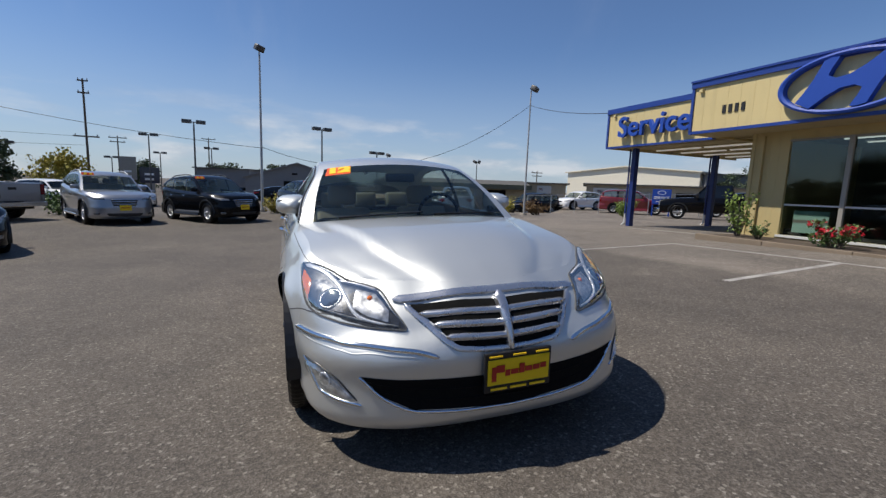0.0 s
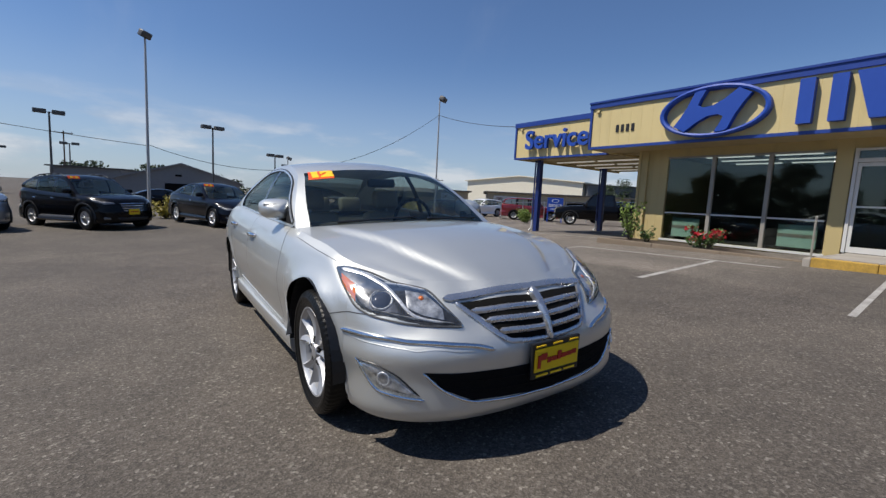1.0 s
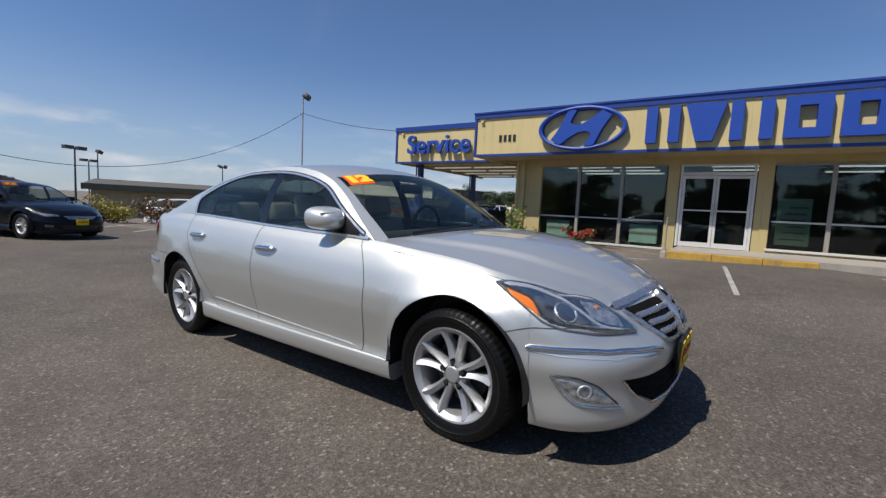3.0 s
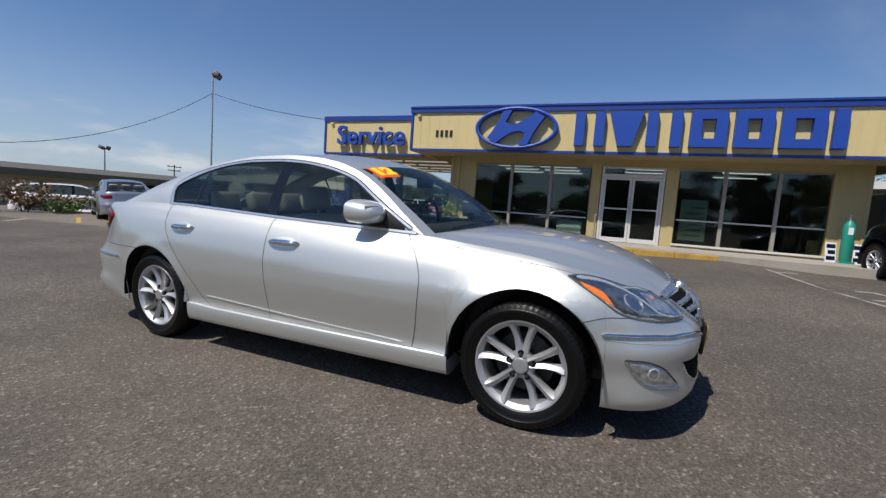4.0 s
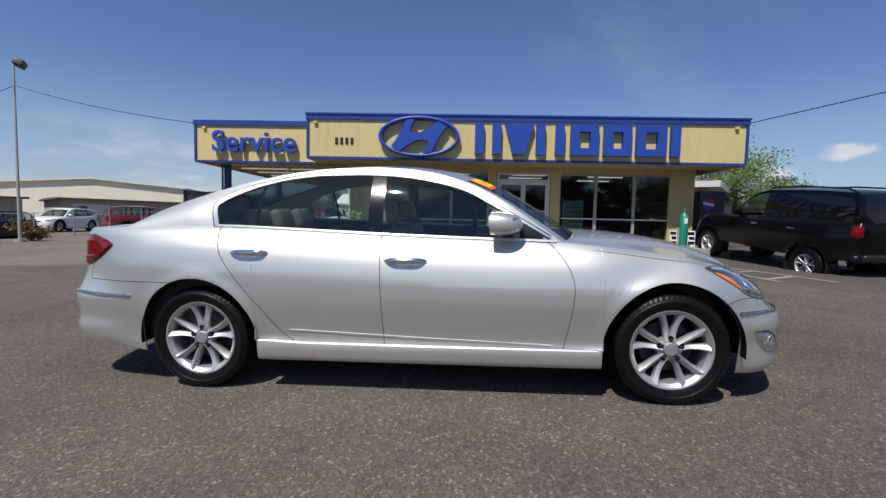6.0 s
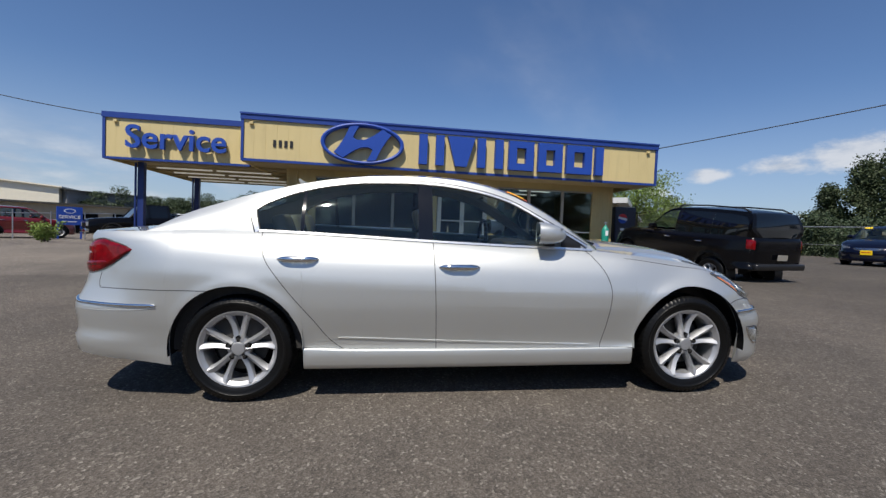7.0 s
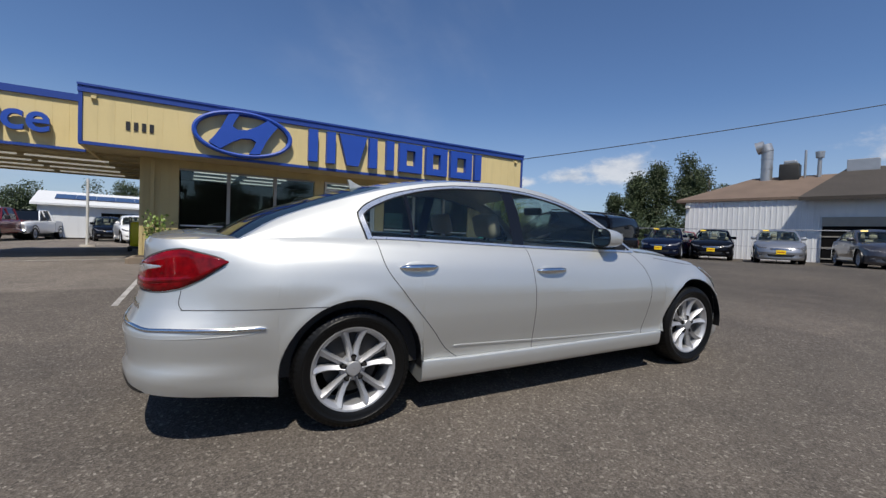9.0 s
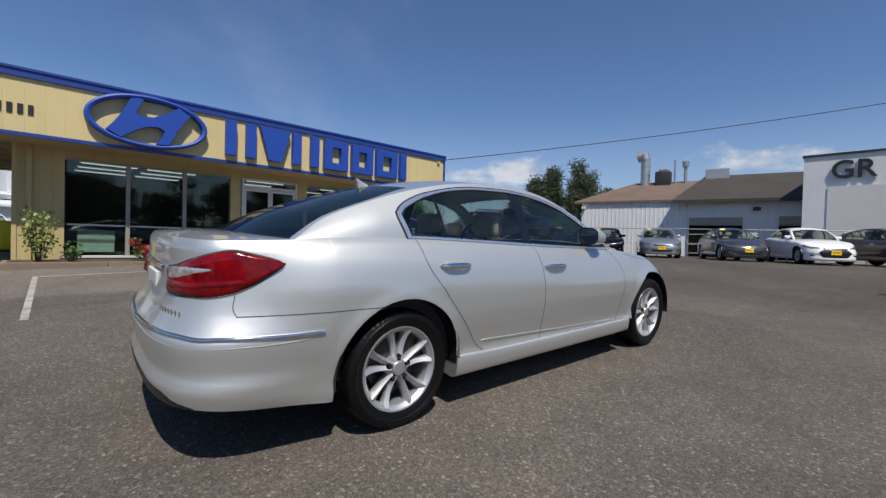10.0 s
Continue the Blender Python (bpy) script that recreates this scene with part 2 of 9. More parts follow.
DARK_METAL = mat("dark cast metal", (0.05, 0.048, 0.045), 0.55, 0.6, vary=0.2)
RUBBER = mat("tyre rubber", (0.004, 0.004, 0.004), 0.4, 0.0, spec=0.24, vary=0.25, fine=120, bump=0.15)
BLACK_TRIM = mat("black plastic trim", (0.012, 0.012, 0.013), 0.4, 0.0, vary=0.15)
GLOSS_BLACK = mat("gloss black trim", (0.006, 0.006, 0.007), 0.12, 0.0, vary=0.1, coat=0.2)
# Grey for strips that paint the shade inside car panel and lamp gaps
GAP_SHADE = mat("painted gap shade", (0.075, 0.075, 0.077), 0.8, 0.0, vary=0.1)
CAR_GLASS = glass_mat("tinted car glass", (0.86, 0.93, 0.89), 0.50)
REAR_GLASS = glass_mat("deep tinted rear glass", (0.30, 0.37, 0.37), 0.6)
CLEAR_GLASS = glass_mat("clear lens", (0.93, 0.94, 0.95), 0.35)
SHOP_GLASS = glass_mat("shop window glass", (0.58, 0.63, 0.62), 0.45)
DARK_GLASS = mat("privacy glass", (0.004, 0.005, 0.006), 0.05, 0.0, vary=0.1, coat=0.3)
RED_LENS = mat("red lamp lens", (0.15, 0.001, 0.003), 0.12, 0.0, vary=0.70, scale=11, fine=30, bump=0.06, coat=0.3, spec=0.25)
AMBER = mat("amber lens", (0.95, 0.22, 0.012), 0.15, 0.0, vary=0.1, coat=0.8)
LAMP_CHROME = mat("lamp reflector", (0.46, 0.46, 0.465), 0.36, 0.6, vary=0.75, scale=26, fine=45, bump=0.14)
CLEAR_LAMP = mat("clear lamp over a dim bowl", (0.17, 0.17, 0.175), 0.22, 0.5, vary=0.8, scale=14, fine=30, bump=0.1, coat=0.5)
REVERSE_LENS = mat("clear white lamp lens", (0.50, 0.50, 0.51), 0.14, 0.55, vary=0.5, scale=26, fine=45, bump=0.25, coat=0.8)
TAN = mat("tan leather", (0.30, 0.265, 0.20), 0.55, 0.0, vary=0.08, fine=120, bump=0.1)
CABIN = mat("dark cabin trim", (0.035, 0.033, 0.03), 0.7, 0.0, vary=0.15)
YELLOW_CARD = mat("yellow plate card", (0.85, 0.58, 0.005), 0.4, 0.0, vary=0.05)
RED_INK = mat("red ink", (0.42, 0.02, 0.01), 0.5)
ORANGE_STICKER = mat("orange sticker", (0.90, 0.10, 0.01), 0.4, 0.0, vary=0.05)
YELLOW_INK = mat("yellow ink", (0.95, 0.62, 0.02), 0.4)
CREAM = mat("cream painted siding", (0.60, 0.485, 0.235), 0.7, 0.0, vary=0.07, scale=0.8, fine=45, bump=0.12, grime=0.12)
TAN_WALL = mat("tan painted wall", (0.46, 0.365, 0.17), 0.75, 0.0, vary=0.07, scale=0.9, fine=50, bump=0.15, grime=0.14)
BLUE = mat("royal blue paint", (0.014, 0.045, 0.24), 0.42, 0.0, vary=0.08, scale=1.2, fine=30, grime=0.05)
# Same royal blue as BLUE, with the posts' shade put into the colour
SHADED_BLUE = mat("royal blue darkened for shade", (0.009, 0.026, 0.14), 0.45, 0.0, vary=0.1, scale=1.2, fine=30, grime=0.1)
TRIM_BRIGHT = mat("polished window trim", (0.86, 0.86, 0.85), 0.30, 0.9, vary=0.05, fine=200)
SIGN_BLUE = mat("blue sign plastic", (0.017, 0.065, 0.35), 0.50, 0.0, vary=0.06, fine=25, spec=0.35)
WHITE_FRAME = mat("white painted frame", (0.58, 0.575, 0.55), 0.5, 0.0, vary=0.06)
GREY_FRAME = mat("weathered grey mullion", (0.30, 0.28, 0.24), 0.6, 0.1, vary=0.10, grime=0.1)
CONCRETE = mat("worn concrete", (0.33, 0.30, 0.26), 0.9, 0.0, vary=0.18, scale=1.5, fine=80, bump=0.3, grime=0.2)
YELLOW_KERB = mat("yellow kerb paint", (0.44, 0.27, 0.05), 0.8, 0.0, vary=0.3, scale=5, fine=40, bump=0.25, grime=0.55)
LINE_PAINT = mat("worn white line paint", (0.33, 0.315, 0.29), 0.85, 0.0, vary=0.45, scale=4, fine=70, grime=0.55)
TIMBER = mat("weathered timber", (0.20, 0.155, 0.11), 0.85, 0.0, vary=0.25, scale=2, fine=60, bump=0.3)
SOIL = mat("bark soil", (0.07, 0.05, 0.035), 0.95, 0.0, vary=0.4, fine=40, bump=0.6)
LEAF = mat("green leaves", (0.075, 0.13, 0.03), 0.55, 0.0, vary=0.45, scale=2.5, fine=12)
LEAF_LIGHT = mat("spring leaves", (0.16, 0.23, 0.04), 0.55, 0.0, vary=0.4, scale=2.5, fine=12)
LEAF_DARK = mat("dark conifer leaves", (0.040, 0.062, 0.024), 0.6, 0.0, vary=0.5, scale=1.5, fine=9)
LEAF_MID = mat("mid green leaves", (0.072, 0.100, 0.036), 0.6, 0.0, vary=0.5, scale=1.5, fine=9)
LEAF_TALL = mat("fir and poplar leaves", (0.046, 0.066, 0.024), 0.65, 0.0, vary=0.55, scale=1.5, fine=9)
LEAF_YELLOW = mat("yellow green leaves", (0.32, 0.27, 0.035), 0.6, 0.0, vary=0.4, scale=2.5, fine=12)
LEAF_RUST = mat("rust brown leaves", (0.17, 0.10, 0.04), 0.65, 0.0, vary=0.4, scale=2.5, fine=12)
PETAL = mat("red rose petals", (0.38, 0.004, 0.015), 0.5, 0.0, vary=0.3)
BARK = mat("bark", (0.11, 0.085, 0.065), 0.9, 0.0, vary=0.3, fine=30, bump=0.4)
GALV = mat("galvanised steel", (0.40, 0.41, 0.42), 0.45, 0.7, vary=0.15, scale=2, fine=30)
POLE_GREY = mat("painted grey pole", (0.42, 0.42, 0.42), 0.5, 0.3, vary=0.1)
POLE_DARK = mat("dark bronze pole", (0.085, 0.083, 0.083), 0.5, 0.3, vary=0.15)
CABLE = mat("black cable", (0.012, 0.012, 0.013), 0.6)
GREEN_TANK = mat("green cylinder paint", (0.015, 0.26, 0.19), 0.4, 0.0, vary=0.1, coat=0.3)
NAVY_PANEL = mat("navy vending panel", (0.006, 0.010, 0.035), 0.3, 0.0, vary=0.1, coat=0.4)
WHITE_INK = mat("white print", (0.75, 0.75, 0.75), 0.5)
BLACK_INK = mat("black print", (0.015, 0.015, 0.016), 0.5)
WHITE_SIDING = mat("white metal siding", (0.66, 0.67, 0.67), 0.6, 0.1, vary=0.06, scale=0.6, grime=0.1)
DARK_SHINGLE = mat("dark shingles", (0.045, 0.038, 0.032), 0.9, 0.0, vary=0.25, scale=1.0, fine=14, bump=0.4)
BROWN_ROOF = mat("brown shingles", (0.14, 0.10, 0.075), 0.9, 0.0, vary=0.25, scale=1.0, fine=14, bump=0.4)
GREY_WALL = mat("grey metal wall", (0.20, 0.205, 0.215), 0.7, 0.1, vary=0.08)
BEIGE_WALL = mat("beige block wall", (0.40, 0.34, 0.24), 0.85, 0.0, vary=0.1, grime=0.1)
CREAM_METAL = mat("cream metal cladding", (0.74, 0.69, 0.56), 0.6, 0.1, vary=0.05)
OLIVE_TRIM = mat("olive painted fascia", (0.115, 0.115, 0.075), 0.8, 0.0, vary=0.15, grime=0.1)
DARK_ROOF = mat("dark tar roof", (0.09, 0.085, 0.075), 0.9, 0.0, vary=0.15)
# Near-black that paints the shade inside openings; nothing is cut open
SHADE_DARK = mat("opening shade and dark trim", (0.006, 0.006, 0.006), 0.9, spec=0.1)
SOFFIT = mat("tan soffit boards", (0.38, 0.31, 0.17), 0.8, 0.0, vary=0.1, grime=0.15)
SOLAR = mat("solar panel", (0.012, 0.018, 0.06), 0.15, 0.0, vary=0.1, coat=0.8)
MINT = mat("pale mint board", (0.50, 0.72, 0.62), 0.5, 0.0, vary=0.05)
# Carpet and room walls coloured dark to carry the showroom's dimness
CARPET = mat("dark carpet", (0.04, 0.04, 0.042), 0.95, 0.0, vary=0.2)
ROOM_WALL = mat("room wall painted dim", (0.10, 0.10, 0.095), 0.8, 0.0, vary=0.05)
BATTEN = lamp_mat("lit canopy tube", (0.95, 0.93, 0.84), 0.22)
TUBE = lamp_mat("lit fluorescent tube", (1.0, 0.98, 0.92), 1.1)
YELLOW_BAG = mat("yellow vinyl", (0.80, 0.72, 0.01), 0.35, 0.0, vary=0.12, fine=15, bump=0.3)


# ---- mesh helpers ----
def part(name, bm, material, parent=None, label="", smooth=False, angle=None):
    """Links a bmesh as one mesh object, under a thing or a part."""
    me = bpy.data.meshes.new(name)
    bm.to_mesh(me)
    bm.free()
    return part_mesh(name, me, material, parent, label, smooth, angle)


def part_mesh(name, me, material, parent=None, label="", smooth=False, angle=None):
    for m in material if isinstance(material, (list, tuple)) else (material,):
        me.materials.append(m)
    if smooth:
        me.shade_smooth()
        if angle:
            me.set_sharp_from_angle(angle=radians(angle))
    ob = new(name, me)
    if parent:
        ob.parent = parent
    if label:
        tagged(ob, label)
    return ob


def box(bm, x0, x1, y0, y1, z0, z1, bevel=0.0):
    r = bmesh.ops.create_cube(bm, size=1.0, matrix=Matrix.Translation(((x0 + x1) / 2, (y0 + y1) / 2, (z0 + z1) / 2)) @ Matrix.Diagonal((abs(x1 - x0), abs(y1 - y0), abs(z1 - z0), 1)))
    if bevel:
        es = list({e for v in r["verts"] for e in v.link_edges})
        bmesh.ops.bevel(bm, geom=es, offset=bevel, segments=2, affect="EDGES", profile=0.6)
    return bm


def boxed(*a, **k):
    return box(bmesh.new(), *a, **k)


def cyl(bm, a, b, r0, r1=None, seg=12):
    """A tapered rod from a to b."""
    a, b = Vector(a), Vector(b)
    d = b - a
    m = Matrix.Translation((a + b) / 2) @ d.to_track_quat("Z", "Y").to_matrix().to_4x4()
    bmesh.ops.create_cone(bm, cap_ends=True, segments=seg, radius1=r0, radius2=r0 if r1 is None else r1, depth=d.length, matrix=m)
    return bm


def grid_mesh(name, pts, close=False, flip=False):
    """A mesh over a grid of points (rows, columns, 3)."""
    pts = np.asarray(pts, float)
    r, c = pts.shape[:2]
    i = np.arange(r * c).reshape(r, c)
    if close:
        i = np.concatenate([i, i[:, :1]], 1)
    q = np.stack([i[:-1, :-1], i[:-1, 1:], i[1:, 1:], i[1:, :-1]], -1).reshape(-1, 4)
    if flip:
        q = q[:, ::-1]
    me = bpy.data.meshes.new(name)
    me.from_pydata(pts.reshape(-1, 3).tolist(), [], q.tolist())
    return me


def lathe(name, profile, axis="x", seg=40, flip=False):
    """A turned mesh: profile of (offset along the axis, radius)."""
    p = np.array(profile)
    a = np.linspace(0, 2 * np.pi, seg, endpoint=False)
    along, rad = np.repeat(p[:, :1], seg, 1), p[:, 1:] * np.ones((1, seg))
    c1, c2 = rad * np.cos(a), rad * np.sin(a)
    pts = np.stack([along, c1, c2] if axis == "x" else [c1, c2, along], -1)
    return grid_mesh(name, pts, close=True, flip=flip)


def prism(bm, outline, axis, a, b):
    """A flat outline of 2D points, made thick from a to b along an axis."""
    def p3(p, v):
        return {"x": (v, p[0], p[1]), "y": (p[0], v, p[1]), "z": (p[0], p[1], v)}[axis]
    f = [bm.verts.new(p3(p, a)) for p in outline]
    g = [bm.verts.new(p3(p, b)) for p in outline]
    bm.faces.new(f)
    bm.faces.new(g[::-1])
    n = len(f)
    for k in range(n):
        bm.faces.new((f[k], f[(k + 1) % n], g[(k + 1) % n], g[k]))
    bmesh.ops.recalc_face_normals(bm, faces=bm.faces)
    return bm


def thing(name, label, category, m=None, group="", kind=""):
    ob = new(name)
    if m is not None:
        ob.matrix_world = m
    return tagged(ob, label, category, group, kind)


def letters(name, text, size, depth, material, m, parent=None, fat=0.0):
    """Words in the built-in font, as a mesh."""
    cu = bpy.data.curves.new(name, "FONT")
    cu.body, cu.size, cu.extrude, cu.resolution_u = text, size, depth, 4
    cu.align_x, cu.align_y = "CENTER", "CENTER"
    cu.offset = fat or size * 0.012
    ob = bpy.data.objects.new(name + "_curve", cu)
    scene.collection.objects.link(ob)
    bpy.context.view_layer.update()
    me = bpy.data.meshes.new_from_object(ob.evaluated_get(bpy.context.evaluated_depsgraph_get()))
    bpy.data.objects.remove(ob)
    me.name = name
    me.materials.clear()
    o = part_mesh(name, me, material, parent)
    o.matrix_local = m
    return o


def pchip(xs, ys):
    """A smooth curve through points that does not overshoot."""
    x, y = np.array(xs, float), np.array(ys, float)
    h, dl = np.diff(x), np.diff(y) / np.diff(x)
    d = np.zeros(len(x))
    for k in range(1, len(x) - 1):
        if dl[k - 1] * dl[k] > 0:
            w1, w2 = 2 * h[k] + h[k - 1], h[k] + 2 * h[k - 1]
            d[k] = (w1 + w2) / (w1 / dl[k - 1] + w2 / dl[k])
    d[0], d[-1] = dl[0], dl[-1]

    def f(v):
        v = np.clip(np.asarray(v, float), x[0], x[-1])
        k = np.clip(np.searchsorted(x, v, side="right") - 1, 0, len(x) - 2)
        t = (v - x[k]) / h[k]
        return (y[k] * (1 + 2 * t) * (1 - t) ** 2 + h[k] * d[k] * t * (1 - t) ** 2 + y[k + 1] * t * t * (3 - 2 * t) + h[k] * d[k + 1] * t * t * (t - 1))
    return f


def smooth01(v, a, b):
    t = np.clip((np.asarray(v, float) - a) / (b - a), 0, 1)
    return t * t * (3 - 2 * t)


# ---- ground ----
def gz(x, y):
    """Height of the sloping lot."""
    x, y = np.asarray(x, float), np.asarray(y, float)
    reach = 8 + 11 * smooth01(x, 1.0, 8.0)
    lot = 0.0366 * np.clip(x - 0.15, -2.5, 10.5) - 0.027 * np.clip(y - 2.4, -2.6, reach)
    lot = lot - 0.10 * smooth01(x, 4.5, 7.5) * (1 - smooth01(x, 9.4, 10.2)) * smooth01(-y, 0.0, 2.0)
    lot = lot - 0.45 * smooth01(x, 8.5, 10.5) * (1 - smooth01(x, 19.5, 22.0)) * smooth01(y, 23.4, 26.0)
    lot = lot - 0.50 * (1 - smooth01(x, 8.5, 10.5)) * smooth01(y, 25.5, 31.0)
    w = smooth01(-y, 4.0, 11.0)
    return lot * (1 - w) + 0.47 * w


def ground_pose(x, y, heading, up=0.0):
    """Standing on the lot at x, y, with local -y pointing along the heading (degrees from +x)."""
    e = 0.5
    n = Vector((-(float(gz(x + e, y)) - float(gz(x - e, y))), -(float(gz(x, y + e)) - float(gz(x, y - e))), 2 * e)).normalized()
    h = Vector((math.cos(radians(heading)), math.sin(radians(heading)), 0))
    ys = (-h - n * (-h).dot(n)).normalized()
    xs = ys.cross(n)
    m = Matrix((xs, ys, n)).transposed().to_4x4()
    m.translation = (x, y, float(gz(x, y)) + up)
    return m


near = np.arange(-30, 46, 1.0)
far = np.array([55, 70, 100, 160, 300, 700, 2500.0])
gx_ = np.concatenate([-far[::-1], near, far + 20])
gy_ = np.concatenate([-far[::-1] - 10, np.arange(-38, 56, 1.0), far + 20])
GX, GY = np.meshgrid(gx_, gy_)
me = grid_mesh("ground", np.stack([GX, GY, gz(GX, GY)], -1))
tagged(part_mesh("ground", me, ASPHALT, smooth=True), "grey-brown worn asphalt car lot with pale stone chips", "asphalt", kind="structure")


# ---- cars ----
from mathutils.bvhtree import BVHTree

SEDAN = dict(
    outline=[(0, -0.845), (0.22, -0.838), (0.42, -0.81), (0.60, -0.745), (0.735, -0.64), (0.825, -0.50), (0.88, -0.32), (0.92, -0.05), (0.94, 0.5), (0.945, 1.5), (0.945, 2.4),
             (0.94, 2.95), (0.92, 3.33), (0.875, 3.67), (0.80, 3.88), (0.66, 4.00), (0.38, 4.058), (0, 4.07)],
    front=[(0.13, -0.12), (0.17, -0.04), (0.23, -0.005), (0.36, -0.012), (0.46, 0.0), (0.53, -0.02), (0.62, -0.045), (0.70, -0.07), (1.2, -0.10)],
    side=[(0.15, -0.11), (0.19, -0.062), (0.24, -0.052), (0.305, -0.050), (0.345, -0.050), (0.40, -0.040), (0.55, -0.014), (0.70, 0.0), (0.80, -0.004), (0.88, -0.02), (0.90, -0.028), (1.2, -0.05)],
    rear=[(0.18, -0.16), (0.25, -0.06), (0.30, -0.012), (0.395, 0.006), (0.435, -0.012), (0.585, 0.0), (0.64, -0.025), (0.72, -0.06), (0.86, -0.09), (1.2, -0.11)],
    bottom=(0.165, 0.200, 0.272),
    rim=[(-0.845, 0.755), (-0.64, 0.765), (-0.35, 0.815), (-0.10, 0.872), (0.3, 0.925), (0.62, 0.957), (1.25, 0.982), (1.72, 1.003), (2.3, 1.034), (2.76, 1.055), (3.2, 1.062), (3.6, 1.048), (3.9, 1.042), (4.07, 1.045)],
    roll=(0.15, 0.095, 0.05), rolldepth=(0.20, 0.11, 0.07),
    rail=[(0.62, None, None), (0.80, 0.775, 1.083), (1.0, 0.735, 1.212), (1.2, 0.69, 1.318), (1.4, 0.655, 1.388), (1.6, 0.635, 1.424), (1.85, 0.625, 1.441), (2.1, 0.622, 1.437), (2.35, 0.625, 1.415), (2.6, 0.633, 1.373), (2.85, 0.65, 1.312), (3.1, 0.675, 1.236), (3.3, 0.70, 1.163), (3.5, None, None)],
    wintop=[(0.70, 0.985), (0.984, 1.141), (1.221, 1.272), (1.45, 1.345), (1.678, 1.381), (1.9, 1.391), (2.15, 1.382), (2.40, 1.346), (2.62, 1.287), (2.74, 1.235), (2.80, 1.17), (2.83, 1.07)],
    header=1.22, rearheader=2.66, glass=[(0.74, 1.655), (1.80, 2.515), (2.54, 2.82)], bow=(0.17, 0.08, -0.03, -0.12), crown=(0.035, 0.05, 0.05, 0.03), hoodcorner=-0.46, deckcorner=3.82, arch=0.378, tyre=0.335, archz=0.335)

SUV = dict(
    outline=[(0, -0.845), (0.22, -0.838), (0.42, -0.81), (0.60, -0.745), (0.735, -0.64), (0.825, -0.50), (0.88, -0.32), (0.92, -0.05), (0.94, 0.5), (0.945, 1.5), (0.945, 2.4),
             (0.94, 2.95), (0.92, 3.38), (0.885, 3.71), (0.83, 3.93), (0.70, 4.03), (0.38, 4.065), (0, 4.07)],
    front=[(0.18, -0.12), (0.24, -0.05), (0.30, -0.005), (0.42, 0.0), (0.55, 0.0), (0.65, -0.02), (0.78, -0.04), (0.9, -0.06), (1.4, -0.10)],
    side=[(0.18, -0.10), (0.24, -0.035), (0.30, 0.0), (0.38, -0.02), (0.42, -0.045), (0.55, -0.03), (0.75, -0.006), (0.88, 0.0), (1.0, -0.02), (1.1, -0.035), (1.4, -0.06)],
    rear=[(0.18, -0.12), (0.24, -0.04), (0.30, 0.0), (0.45, 0.01), (0.60, 0.0), (0.66, -0.05), (0.85, -0.05), (1.0, -0.06), (1.4, -0.12)],
    bottom=(0.22, 0.25, 0.27),
    rim=[(-0.845, 0.92), (-0.64, 0.93), (-0.35, 0.97), (-0.10, 1.01), (0.3, 1.05), (0.55, 1.07), (1.25, 1.09), (1.72, 1.10), (2.3, 1.12), (2.9, 1.15), (3.5, 1.17), (3.9, 1.17), (4.07, 1.17)],
    roll=(0.17, 0.07, 0.03), rolldepth=(0.22, 0.10, 0.07),
    rail=[(0.52, None, None), (0.72, 0.80, 1.22), (0.95, 0.755, 1.39), (1.15, 0.72, 1.52), (1.35, 0.70, 1.595), (1.7, 0.685, 1.64), (2.2, 0.68, 1.65), (2.8, 0.68, 1.64), (3.3, 0.685, 1.61), (3.6, 0.69, 1.56), (3.75, 0.72, 1.46), (3.86, 0.77, 1.30), (3.93, None, None)],
    wintop=[(0.62, 1.10), (0.95, 1.34), (1.15, 1.46), (1.35, 1.535), (1.7, 1.575), (2.2, 1.585), (2.8, 1.57), (3.2, 1.54), (3.5, 1.50), (3.66, 1.42), (3.72, 1.25)],
    header=1.12, rearheader=3.58, glass=[(0.66, 1.58), (1.70, 2.60), (2.70, 3.66)], bow=(0.14, 0.05, -0.02, -0.03), crown=(0.03, 0.045, 0.03, 0.02), hoodcorner=-0.46, deckcorner=3.88, arch=0.42, tyre=0.36, archz=0.36)

TRUCK = dict(SUV)
TRUCK.update(
    rail=[(0.66, None, None), (0.86, 0.80, 1.23), (1.06, 0.765, 1.39), (1.24, 0.735, 1.53), (1.42, 0.72, 1.60), (1.8, 0.71, 1.645), (2.4, 0.705, 1.665), (3.0, 0.705, 1.67), (3.5, 0.705, 1.66), (3.72, 0.71, 1.63), (3.80, 0.74, 1.54), (3.88, 0.80, 1.34), (3.92, None, None)],
    wintop=[(0.76, 1.10), (1.06, 1.35), (1.24, 1.47), (1.45, 1.55), (1.8, 1.585), (2.4, 1.60), (3.0, 1.60), (3.5, 1.58), (3.68, 1.54), (3.76, 1.40), (3.79, 1.22)],
    bottom=(0.45, 0.47, 0.56), header=1.24, rearheader=3.70, glass=[(0.80, 1.68), (1.78, 2.66), (2.76, 3.74)], deckcorner=3.94, arch=0.45, tyre=0.372, archz=0.372)


